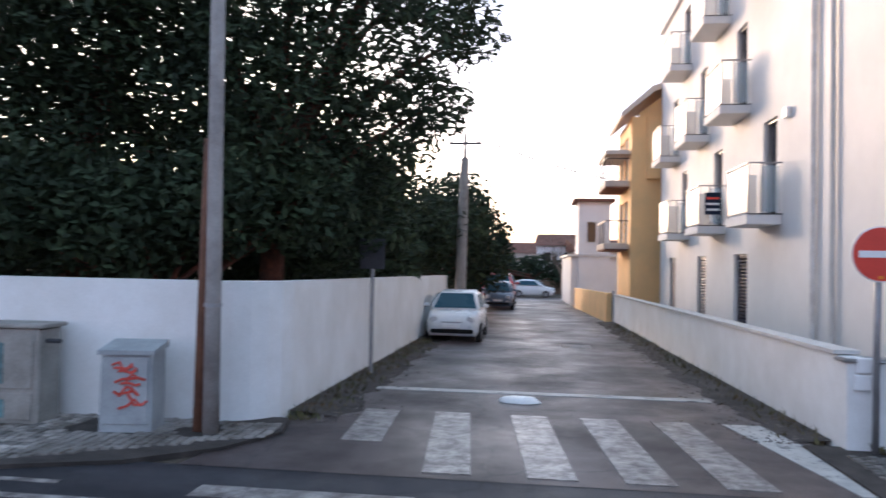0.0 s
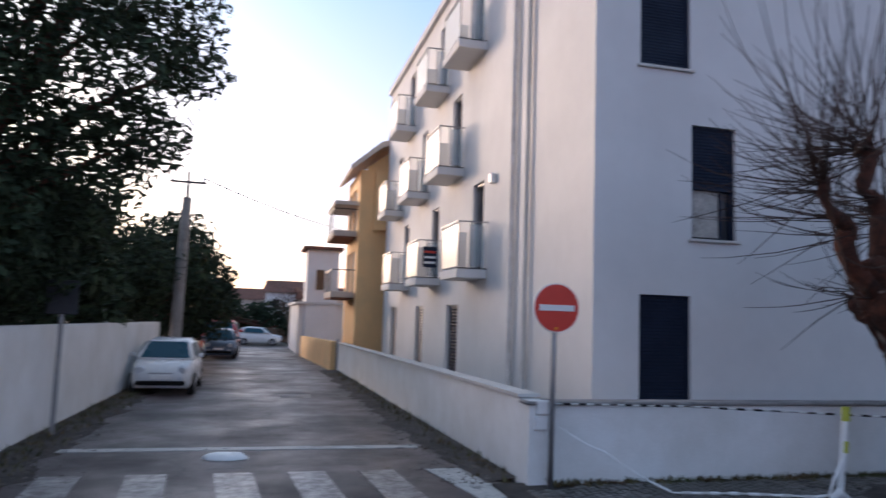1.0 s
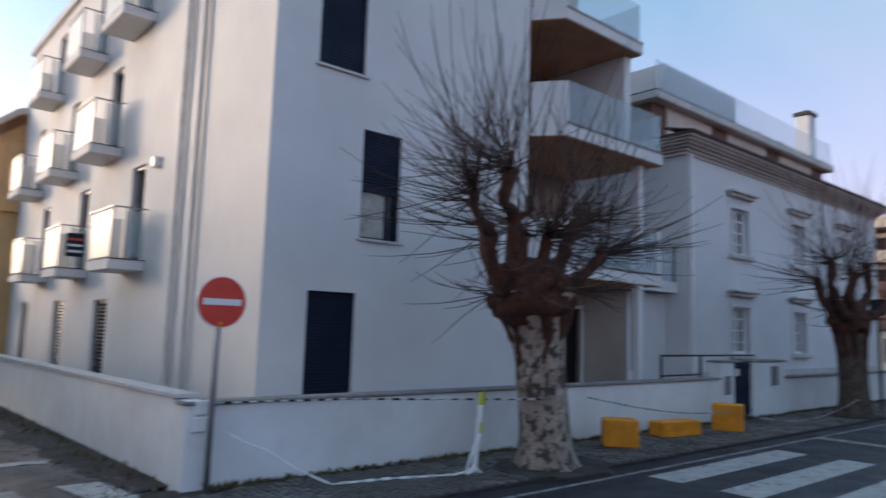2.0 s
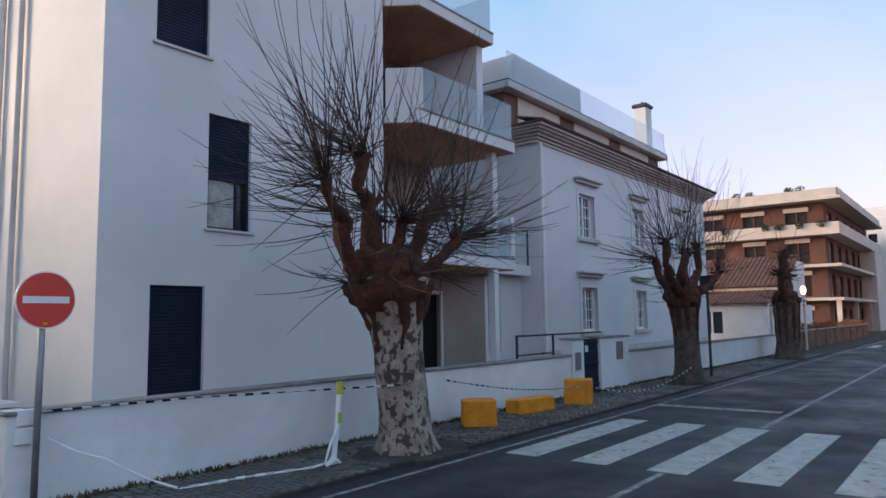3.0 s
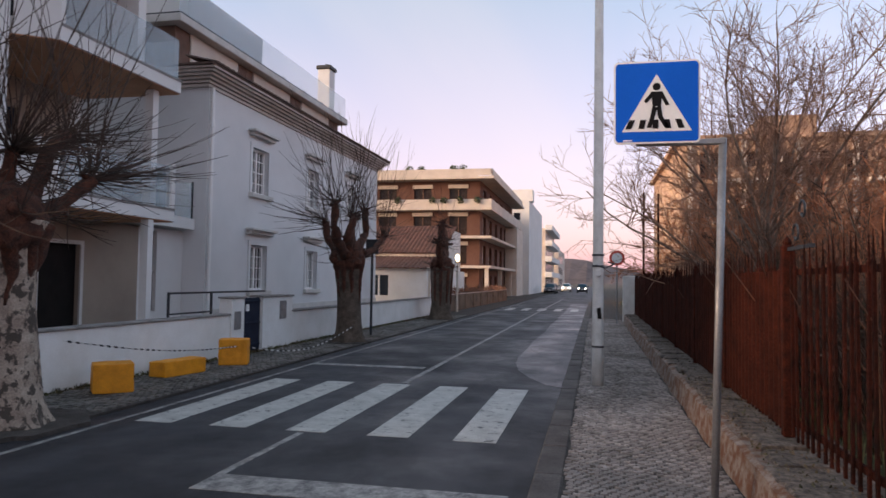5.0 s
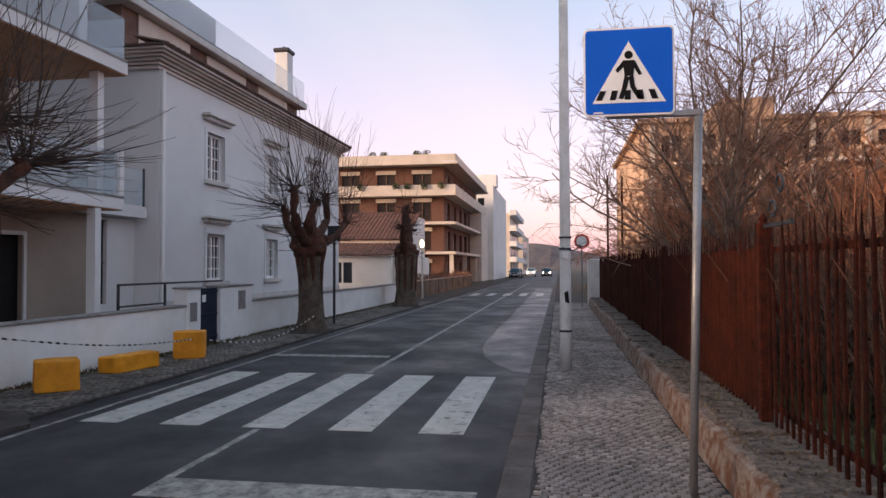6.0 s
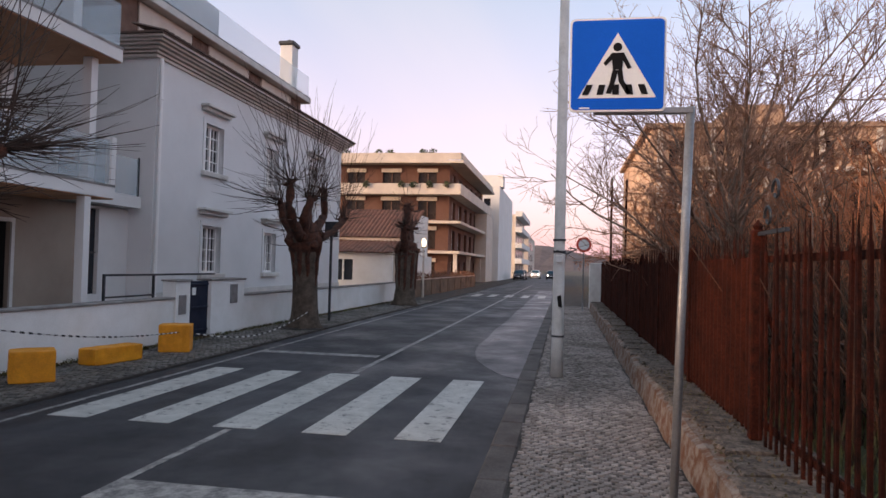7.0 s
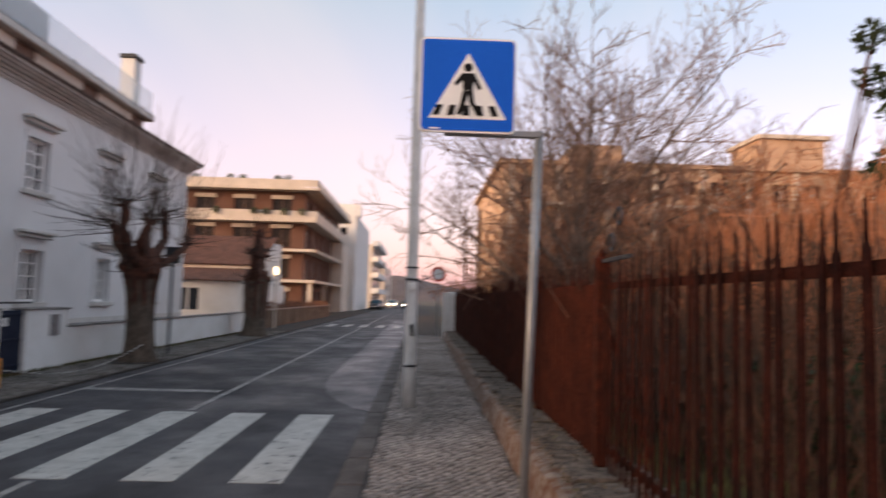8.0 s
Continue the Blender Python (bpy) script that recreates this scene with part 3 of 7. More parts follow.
# loggias of the front, with slabs that jut out
# recess shade is put into the wall colour: taupe instead of the white render
RECESS_TAUPE = mat("shade_toned_loggia_wall", (0.30, 0.235, 0.19), 0.85, 0.05, 0.8, 50, 0.12, col2=(0.25, 0.195, 0.16))
part("loggia_back_wall", holed(Geo(), "y", 14.3, 0.25, 11.3, 15.0, -0.1, TOP, [(12.6, 13.5, 0.3, 2.4), (11.8, 13.6, 3.2, 5.2), (11.8, 13.6, 6.2, 8.0)]), RECESS_TAUPE, apt, "loggia wall coloured taupe for the shade of the recess")
part("loggia_side_wall", Geo().box(11.3, 11.6, 12.6, 14.3, -0.1, TOP), RECESS_TAUPE, apt)
for a, b2, c, d in ((12.6, 13.5, 0.3, 2.4), (11.8, 13.6, 3.2, 5.2), (11.8, 13.6, 6.2, 8.0)):
    w = part("balcony_door", Geo().box(a, b2, 14.42, 14.45, c, d), GLASS_DARK, apt, "dark glazed balcony door")
    part("frame", Geo().box(a, a + 0.06, 14.36, 14.42, c, d).box(b2 - 0.06, b2, 14.36, 14.42, c, d).box((a + b2) / 2 - 0.03, (a + b2) / 2 + 0.03, 14.36, 14.42, c, d - 0.06).box(a + 0.06, b2 - 0.06, 14.36, 14.42, d - 0.06, d), NAVY, w)
part("entrance_wall", holed(Geo(), "y", 13.3, 0.2, 11.602, 16.3, -0.1, 2.96, [(13.2, 14.36, 0.3, 2.42)]), RECESS_TAUPE, apt, "entrance wall coloured taupe for the shade under the balcony")
part("link_wall", holed(Geo(), "y", 13.3, 0.2, 16.302, 18.14, -0.1, 2.96, [(16.45, 17.03, 0.9, 2.9)]), WHITE, apt)
lw0 = part("link_window", Geo().box(16.45, 17.03, 13.4, 13.42, 0.9, 2.9), GLASS_DARK, apt, "narrow dark window beside the column")
part("grille", Geo().box(16.72, 16.75, 13.36, 13.39, 0.9, 2.9).box(16.45, 17.03, 13.36, 13.39, 1.85, 1.89), DARKMETAL, lw0)
dr = part("entrance_door", Geo().box(13.2, 14.36, 13.4, 13.44, 0.3, 2.42), SIGNBLACK, apt, "black entrance door")
part("frame", Geo().box(13.12, 13.2, 13.26, 13.3, 0.3, 2.5).box(14.36, 14.44, 13.26, 13.3, 0.3, 2.5).box(13.2, 14.36, 13.26, 13.3, 2.42, 2.5), TRIM, dr)


def front_balcony(z, x1, yf, th=0.28):
    """A slab whose near side slants back to the wall, with glass along its front."""
    poly = [(11.35, 12.28), (11.77, yf), (x1, yf), (x1, 14.3), (11.35, 14.3)]
    b = part("balcony", Geo().prism(poly, "z", z, z + th), WHITE, apt, "white balcony slab with glass balustrade")
    part("soffit", Geo().prism([(x, y + (0.04 if y < 12 else 0)) for x, y in poly], "z", z - 0.02, z - 0.003), BROWNCEIL, b, "warm brown soffit")
    part("parapet", Geo().prism([(11.35, 12.28), (11.77, yf), (11.87, yf), (11.46, 12.28)], "z", z + th + 0.001, z + 1.15), WHITE, b, "white side parapet")
    for k in range(3):
        a, c = 11.9 + (x1 - 11.95) * k / 3, 11.9 + (x1 - 11.95) * (k + 1) / 3
        part("glass_panel", Geo().box(a + 0.01, c - 0.01, yf + 0.04, yf + 0.055, z + th + 0.02, z + 1.2), GLASS_CLEAR, b)
    part("end_panel", Geo().box(x1 - 0.06, x1 - 0.045, yf + 0.06, 13.0, z + th + 0.02, z + 1.2), GLASS_CLEAR, b)
    part("drip_edge", Geo().box(11.77, x1, yf - 0.012, yf - 0.002, z + th - 0.05, z + th), COPING, b)


front_balcony(2.98, 15.3, 11.7)
front_balcony(5.86, 15.4, 11.7, 0.3)
front_balcony(8.36, 14.55, 11.7)
part("column", Geo().box(14.42, 14.6, 11.73, 11.91, -0.1, 2.955), WHITE, apt, "white square column")
part("column", Geo().box(14.84, 15.04, 12.0, 12.2, 3.262, 5.83), WHITE, apt, "white square column")
part("fin_wall", Geo().box(14.25, 14.5, 12.0, 14.28, 6.162, 8.33), WHITE, apt, "white end wall of the upper balcony")
part("stub_wall", Geo().box(15.15, 15.3, 11.695, 11.84, 3.262, 4.25, 0.01), WHITE, apt, "white balcony end post")
part("side_ledge", Geo().box(15.31, 18.05, 12.9, 14.3, 3.0, 3.28), WHITE, apt, "white ledge towards the mansion")
part("ledge_panel", Geo().box(16.2, 17.95, 12.94, 12.955, 3.3, 4.2), GLASS_CLEAR, apt, "clear side panel")
part("ledge_post", Geo().box(17.95, 17.99, 12.93, 12.97, 3.282, 4.25), DARKMETAL, apt, "dark end post of the side panel")
part("entrance_step", Geo().box(11.62, 15.4, 11.2, 13.28, -0.1, 0.28), TRIM, apt)

# ---- old mansion ----
man = thing("mansion", "old pale grey mansion with hooded windows and a roof storey", "building")
PX0, PX1, PY = 18.15, 32.9, 12.65
DARKTILE = mat("old_dark_tile", (0.13, 0.075, 0.055), 0.9, 0.2, 2, 30, 0.3, col2=(0.07, 0.05, 0.045))
ATTICWOOD = mat("brown_shutter_wood", (0.16, 0.085, 0.06), 0.8, 0.15, 3, 40, 0.2)
cols = ((20.62, 21.68), (24.76, 25.74), (28.85, 29.85))
holes = [(a, b2, c, d) for a, b2 in cols for c, d in ((4.3, 5.68), (1.38, 2.74))]
part("front_wall", holed(Geo(), "y", PY, 0.35, PX0, PX1, -0.1, 7.1, holes), PALACE, man)
part("side_wall", Geo().box(PX0, PX0 + 0.35, PY + 0.35, 24, -0.1, 7.1), PALACE, man)
part("east_wall", Geo().box(PX1 - 0.35, PX1, PY + 0.35, 24, -0.1, 7.1), PALACE, man)
part("back_wall", Geo().box(PX0, PX1, 24, 24.3, -0.1, 7.1), PALACE, man)
CORNICE = mat("weathered_cornice_stone", (0.54, 0.48, 0.44), 0.9, 0.12, 1.2, 40, 0.25, col2=(0.42, 0.355, 0.315))
for o, z0, z1 in ((0.05, 6.8, 6.87), (0.09, 6.9, 6.96), (0.17, 6.98, 7.04), (0.27, 7.055, 7.11), (0.36, 7.12, 7.18), (0.44, 7.19, 7.25)):
    part("cornice", Geo().box(PX0 - o - 0.08, PX1 + o, PY - o, 24.3 + o, z0, z1), CORNICE, man, "weathered moulded cornice course")
eave = part("roof_edge", Geo().box(PX0 - 0.6, PX1 + 0.46, PY - 0.46, 24.8, 7.252, 7.3), DARKTILE, man, "thin dark tiled eave")
x = PX0 - 0.55
while x < PX1 + 0.4:
    part("eave_tile", Geo().loft([[(x, y, z), (x + 0.04, y, z + 0.045), (x + 0.12, y, z + 0.06), (x + 0.2, y, z + 0.045), (x + 0.24, y, z)] for y, z in ((PY - 0.5, 7.301), (PY + 0.4, 7.52))]), DARKTILE, eave)
    x += 0.26
part("roof", Geo().loft([[(PX0 - 0.58, PY - 0.44, 7.301), (PX1 + 0.44, PY - 0.44, 7.301), (PX1 + 0.44, 24.7, 7.301), (PX0 - 0.58, 24.7, 7.301)], [(PX0 + 1.0, PY + 1.05, 7.75), (PX1 - 1.2, PY + 1.05, 7.75), (PX1 - 1.2, 23, 7.75), (PX0 + 1.0, 23, 7.75)]]), TILE, man)
att = part("roof_storey", Geo().box(18.2, 30.5, 13.75, 23, 7.35, 8.57), ATTICWOOD, man, "set-back roof storey with brown boarded bays")
for x0, x1 in ((18.9, 21.55), (22.6, 25.42), (26.5, 29.28)):
    part("cream_panel", Geo().box(x0, x1, 13.7, 13.748, 7.4, 8.56, 0.01), CREAM, att, "cream rendered panel")
for x0, x1 in ((21.6, 22.56), (25.47, 26.46), (29.33, 30.45)):
    for k in range(2):
        part("shutter_leaf", Geo().box(x0 + k * (x1 - x0) / 2, x0 + (k + 0.96) * (x1 - x0) / 2, 13.715, 13.748, 7.6, 8.5, 0.006), ATTICWOOD, att)
part("terrace_slab", Geo().box(17.9, 30.8, 13.4, 23.4, 8.58, 8.8, 0.02), TRIM, man, "pale overhanging terrace slab")
part("slab_lip", Geo().box(17.92, 30.78, 13.42, 23.3, 8.801, 8.84), DARKMETAL, man)
for k in range(7):
    x = 17.95 + k * 1.82
    p = part("glass_panel", Geo().box(x + 0.01, x + 1.8, 13.48, 13.495, 8.845, 9.72), GLASS_CLEAR, man, "clear terrace balustrade panel")
    part("clamp", Geo().box(x + 0.9, x + 1.0, 13.46, 13.475, 8.842, 8.94), GREYMETAL, p)
part("terrace_block", Geo().box(18.6, 23.0, 13.62, 20, 8.842, 9.82, 0.01), PALACE, man, "pale block on the roof terrace")
ch = part("chimney", Geo().box(30.05, 30.68, 14.0, 14.55, 8.842, 10.95, 0.02), PALACE, man, "tall rendered chimney")
part("chimney_cap", Geo().box(29.98, 30.75, 13.93, 14.62, 10.952, 11.12, 0.03), DARKMETAL, ch, "dark metal chimney cap")
part("cowl", Geo().tube([(30.36, 14.28, 11.12), (30.36, 14.28, 11.26)], [0.12, 0.05], 8), DARKMETAL, ch)
part("drainpipe", Geo().tube([(18.22, PY - 0.08, 0), (18.22, PY - 0.08, 6.8)], 0.05, 10), SIGNWHITE, man, "white drainpipe")
part("pipe_collar", Geo().tube([(18.22, PY - 0.08, 5.75), (18.22, PY - 0.08, 5.83)], 0.075, 10), SIGNWHITE, man)
part("plinth", Geo().box(PX0 - 0.04, PX1, PY - 0.05, PY, -0.1, 0.9), TRIM, man)
for a, b2, c, d in holes:
    w = part("window", Geo().box(a, b2, PY + 0.2, PY + 0.22, c, d), GLASS_DARK, man, "white multi-pane window with stone sill")
    fr = Geo()
    for x0, x1 in ((a, a + 0.07), (b2 - 0.07, b2), ((a + b2) / 2 - 0.045, (a + b2) / 2 + 0.045)):
        fr.box(x0, x1, PY + 0.13, PY + 0.2, c, d)
    for q in ((a + 0.07, (a + b2) / 2 - 0.045), ((a + b2) / 2 + 0.045, b2 - 0.07)):
        fr.box(*q, PY + 0.13, PY + 0.2, c, c + 0.07).box(*q, PY + 0.13, PY + 0.2, d - 0.07, d)
        for k in (1, 2, 3):
            zz = c + (d - c) * k / 4
            fr.box(*q, PY + 0.15, PY + 0.198, zz - 0.015, zz + 0.015)
        fr.box((q[0] + q[1]) / 2 - 0.012, (q[0] + q[1]) / 2 + 0.012, PY + 0.155, PY + 0.197, c + 0.07, d - 0.07)
    part("frame", fr, SIGNWHITE, w, "white wooden glazing bars")
    sr = Geo().box(a - 0.14, a, PY - 0.03, PY + 0.02, c, d).box(b2, b2 + 0.14, PY - 0.03, PY + 0.02, c, d).box(a - 0.14, b2 + 0.14, PY - 0.03, PY + 0.02, d, d + 0.14)
    part("surround", sr, PALACE, w)
    part("sill", Geo().box(a - 0.18, b2 + 0.18, PY - 0.12, PY + 0.1, c - 0.14, c - 0.001, 0.015), TRIM, w)
    hd = Geo().box(a - 0.3, b2 + 0.3, PY - 0.26, PY, d + 0.42, d + 0.5, 0.015).box(a - 0.22, b2 + 0.22, PY - 0.15, PY, d + 0.32, d + 0.419, 0.015)
    part("hood", hd, TRIM, w, "moulded hood over the window")

# ---- ochre building and white tower on the side street ----
och = thing("ochre_building", "ochre rendered apartment block with brown-edged balconies and eaves", "building")
part("wall", holed(Geo(), "x", 4.5, 0.3, 31.8, 35.6, -0.9, 8.05, [(y, y + 1.1, z, z + 2.0) for y in (32.7, 34.2) for z in (2.7, 5.4)]), OCHRE, och)
part("front_wall", Geo().box(4.8, 12, 31.8, 32.1, -0.9, 8.2), OCHRE, och)
part("pier", Geo().box(5.1, 5.6, 31.55, 31.8, 5.5, 8.0), OCHRE, och)
part("back_wall", Geo().box(4.5, 12, 35.6, 35.9, -0.9, 8.05), OCHRE, och)
part("gable", Geo().prism([(4.8, 8.2), (12, 8.2), (6.3, 9.3)], "y", 31.8, 32.1), OCHRE, och)
part("roof", Geo().prism([(4.06, 7.95), (5.3, 9.0), (6.3, 9.32), (12.8, 8.25), (12.8, 8.4), (6.3, 9.48), (5.25, 9.16), (4.02, 8.08)], "y", 31.3, 36.2), CREAM, och, "low pale gable roof")
part("barge_board", Geo().prism([(4.04, 7.93), (5.3, 8.96), (6.3, 9.28), (12.8, 8.22), (12.8, 8.43), (6.3, 9.51), (5.24, 9.19), (4.0, 8.11)], "y", 31.24, 31.298), CREAM, och, "pale barge board")
for z in (0.0, 2.5, 5.1):
    if z > 0.1:
        b = part("balcony", Geo().box(3.5, 4.5, 32.3, 35.4, z + 0.15, z + 0.4, 0.02), CREAM, och, "balcony with thin iron railing")
        part("soffit", Geo().box(3.52, 4.49, 32.32, 35.3, z + 0.09, z + 0.147), TILE, b)
        rl = Geo().box(3.52, 3.55, 32.3, 35.4, z + 1.3, z + 1.34).box(3.52, 4.5, 32.3, 32.33, z + 1.3, z + 1.34)
        for k in range(8):
            rl.box(3.525, 3.545, 32.35 + k * 0.39, 32.37 + k * 0.39, z + 0.4, z + 1.3)
        for k in range(5):
            rl.box(3.65 + k * 0.18, 3.67 + k * 0.18, 32.305, 32.325, z + 0.4, z + 1.3)
        part("railing", rl, DARKMETAL, b)
part("upper_eave", Geo().box(3.5, 4.5, 32.0, 35.4, 6.55, 6.72), CREAM, och, "pale eave over the balcony")
for y in (32.7, 34.2):
    for z in (2.7, 5.4):
        w = part("window", Geo().box(4.63, 4.65, y, y + 1.1, z, z + 2), GLASS_DARK, och)
        part("frame", Geo().box(4.55, 4.63, y, y + 0.07, z, z + 2).box(4.55, 4.63, y + 1.03, y + 1.1, z, z + 2), SIGNWHITE, w)
thing("ochre_wall", "low ochre garden wall with flaking paint", "wall", Geo().loft([[(x, y, side_z(y) - 0.3) for x, y in ((3.5, 31.2), (3.75, 31.2), (3.3, 44), (3.05, 44))], [(x, y, side_z(y) + 1.15) for x, y in ((3.5, 31.2), (3.75, 31.2), (3.3, 44), (3.05, 44))]]), OCHRE, "structure")
thing("blue_gate", "narrow blue metal gate beside the white wall", "gate", Geo().box(3.74, 3.8, 31.02, 31.18, -0.35, 0.95, 0.01), mat("blue_paint", (0.06, 0.12, 0.2), 0.5, 0.1), kind="")
tow = thing("white_tower_house", "white house with a small tower and flat tiled cap", "building")
part("tower", Geo().box(3.35, 5.25, 46, 48.5, -0.9, 5.85), WHITE, tow)
part("tower_cap", Geo().box(3.05, 5.5, 45.7, 48.8, 5.852, 6.03), TILE, tow)
part("body", Geo().box(2.95, 9, 46.2, 58, -0.9, 2.5), WHITE, tow)
part("body_roof", Geo().box(2.75, 9.2, 45.95, 58.2, 2.502, 2.65), TRIM, tow)
w = part("window", Geo().box(3.9, 4.4, 45.96, 45.998, 3.4, 4.6), GLASS_DARK, tow)
part("frame", Geo().box(3.84, 4.46, 45.97, 45.99, 3.34, 3.4).box(3.84, 4.46, 45.97, 45.99, 4.6, 4.66), TRIM, w)

# ---- low stone wall and iron fence of the garden ----
low = thing("garden_low_wall", "low rubble wall with flaking ochre plaster and a worn stone top", "wall", kind="structure")
STONEWALL = worn_paint("flaking_ochre_plaster", (0.29, 0.235, 0.2), (0.15, 0.062, 0.03), 0.44, 0.95, 0.12)
STONETOP = mat("lichened_stone_top", (0.22, 0.17, 0.14), 0.95, 0.35, 9.0, 30, 0.9, col2=(0.05, 0.04, 0.034), depth=0.04)
g = Geo()
rings = []
for i in range(430):
    x = -10 + i * 0.1
    k = 0.07 * noise.noise((x * 0.9, 0, 0)) + 0.025 * noise.noise((x * 3.1, 1, 0))
    k2 = 0.03 * noise.noise((x * 1.7, 5, 0))
    rings.append([(x, 1.46 + k * 0.5, 0.0), (x, 1.44 + k, 0.16), (x, 1.42 + k, 0.30 + k2), (x, 1.41 + k * 0.6, 0.385 + k2), (x, 1.36, 0.41 + k2), (x, 0.6, 0.41 + k2), (x, 0.6, 0.0)])
g.loft(rings)
part("wall_body", g, STONEWALL, low, smooth=False)
g = Geo()
x = -10.0
while x < 33:
    w = rng.uniform(0.3, 0.75)
    a, z = 1.36 + rng.uniform(-0.08, 0.05), 0.4 + rng.uniform(-0.02, 0.02)
    cg = Geo()
    xs, m2 = [x + (w - 0.015) * k / 5 for k in range(6)], rng.uniform(0.035, 0.05)
    cg.loft([[(q, 0.62, z - 0.02), (q, 0.62, z + m2), (q, 1.0, z + m2), (q, a - 0.06, z + m2), (q, a - 0.015, z + m2 * 0.8), (q, a, z + m2 * 0.3), (q, a - 0.03, z - 0.02)] for q in xs])
    for v in range(len(cg.v)):
        p = Vector(cg.v[v])
        o = noise.noise_vector(p * 5.0) * 0.035 + noise.noise_vector(p * 17.0) * 0.012
        cg.v[v] = (p.x, p.y + (o.y if p.y > 0.7 else 0), p.z + 0.45 * o.z)
    part("coping_stone", cg, STONETOP, low)
    x += w
fence = thing("iron_fence", "rusty brown iron picket fence on a low stone wall", "fence")
x = -4.0
pk = Geo().loft([[(-a, -b2, z), (a, -b2, z), (a, b2, z), (-a, b2, z)] for a, b2, z in ((0.017, 0.009, 0), (0.017, 0.009, 1.44), (0.007, 0.006, 1.47), (0.0045, 0.0045, 1.56), (0.001, 0.001, 1.64))]).mesh("picket", RUST)
while x < 31.6:
    if abs(x - 8.05) > 0.1:
        ob = new("picket", pk)
        ob.location = (x + rng.uniform(-0.012, 0.012), 0.97, 0.49 + rng.uniform(-0.01, 0.01))
        ob.rotation_euler = (rng.uniform(-0.012, 0.012), rng.uniform(-0.012, 0.012), 0)
        ob.parent = fence
    x += 0.14
for z in (0.6, 1.86):
    part("rail", Geo().box(-4, 31.7, 0.935, 0.957, z, z + 0.05), RUST, fence)
for x in (-0.1, 2.65, 8.05, 10.9, 13.7, 16.5, 19.4, 22.3, 25.2, 28.1, 31.2):
    h = 2.12 if x == 8.05 else 2.02
    p = part("post", Geo().box(x - 0.045, x + 0.045, 0.92, 1.02, 0.47, h, 0.01), RUST, fence)
    part("brace", Geo().tube([(x, 0.9, 1.5), (x, 0.55, 0.5)], 0.02, 6), RUST, p)
    if h > 2:
        part("finial", Geo().tube([(x, 0.97, h), (x, 0.97, h + 0.03), (x, 0.97, h + 0.08)], [0.03, 0.04, 0.006], 8), RUST, p)
scroll = Geo()
for k in range(2):
    c = (7.78 - k * 0.2, 0.97, 2.2 + k * 0.18)
    scroll.tube([(c[0] + 0.1 * math.cos(a) * (1 - a / 9), 0.97, c[2] + 0.1 * math.sin(a) * (1 - a / 9)) for a in [j * 0.45 for j in range(14)]], 0.011, 5)
part("scrollwork", scroll, DARKMETAL, fence, "curled iron ornament")
part("scroll_bar", Geo().box(7.3, 8.0, 0.955, 0.985, 2.07, 2.1), DARKMETAL, fence)
SHEET = mat("rusty_sheet_iron", (0.058, 0.0135, 0.0075), 0.95, 0.4, 3.5, 40, 0.5, col2=(0.025, 0.0085, 0.006), spec=0.08)
bays = (8.1, 10.9, 13.7, 16.5, 19.4, 22.3, 25.2, 28.1, 31.2)
for a, b2 in zip(bays, bays[1:]):
    n = int((b2 - a - 0.1) / 0.045)
    ridge = [(a + 0.05 + k * 0.045, 0.987 + 0.02 * (k % 4 in (1, 2)) + 0.004 * noise.noise((a + k, 0, 0))) for k in range(n)]
    part("sheet_panel", Geo().prism(ridge + [(x, y - 0.003) for x, y in ridge[::-1]], "z", 0.53, 1.9), SHEET, fence, "ribbed rusty sheet iron before the pickets")
thing("garden_pier", "pale rendered pier at the end of the fence", "pier", Geo().box(31.9, 32.5, 0.75, 1.45, 0.0, 2.05, 0.02), WHITEPOLE)
for x, y in ((33.0, 0.55), (33.5, -0.1)):
    thing("garden_post", "tall thin rusty iron post behind the fence end", "post", Geo().tube([(x, y, 0.2), (x, y, 5.7)], 0.045, 8), RUST)
thing("garden_ground", "dark soil and grass behind the fence", "ground", Geo().prism([(-30, -40), (60, -40), (60, 0.6), (-30, 0.6)], "z", 0.0, 0.3), GRASS_GROUND, "structure")


# ---- signs and poles ----
def disc(g, cx, cz, r, y0, y1, sides=40, sx=1.0):
    return g.prism([(cx + r * math.cos(2 * math.pi * i / sides), cz + r * math.sin(2 * math.pi * i / sides)) for i in range(sides)], "y", y0, y1)


sx, sy0, sy1, sz0, sz1 = 7.09, 1.822, 2.47, 2.862, 3.512
ped = thing("crossing_sign", "blue square zebra crossing sign on a bent grey pole", "traffic sign")
part("pole", Geo().tube([(sx + 0.045, 1.72, 0.0), (sx + 0.045, 1.685, 1.5), (sx + 0.045, 1.65, 2.9)], 0.03, 14), GREYMETAL, ped, "grey galvanised pole", smooth=True)
part("arm", Geo().box(sx + 0.014, sx + 0.06, 1.63, 2.3, 2.85, 2.895, 0.006), GREYMETAL, ped)


def rounded(y0, y1, z0, z1, r, n=5):
    out = []
    for cy, cz, a0 in ((y1 - r, z1 - r, 0), (y0 + r, z1 - r, 90), (y0 + r, z0 + r, 180), (y1 - r, z0 + r, 270)):
        out += [(cy + r * math.cos(radians(a0 + 90 * k / n)), cz + r * math.sin(radians(a0 + 90 * k / n))) for k in range(n + 1)]
    return out


pl = part("plate", Geo().prism(rounded(sy0, sy1, sz0, sz1, 0.035), "x", sx - 0.008, sx + 0.012), SIGNWHITE, ped, "white rim of the sign plate")
part("blue_field", Geo().prism(rounded(sy0 + 0.014, sy1 - 0.014, sz0 + 0.014, sz1 - 0.014, 0.028), "x", sx - 0.012, sx - 0.0085), SIGNBLUE, pl, "blue field")
cy = (sy0 + sy1) / 2
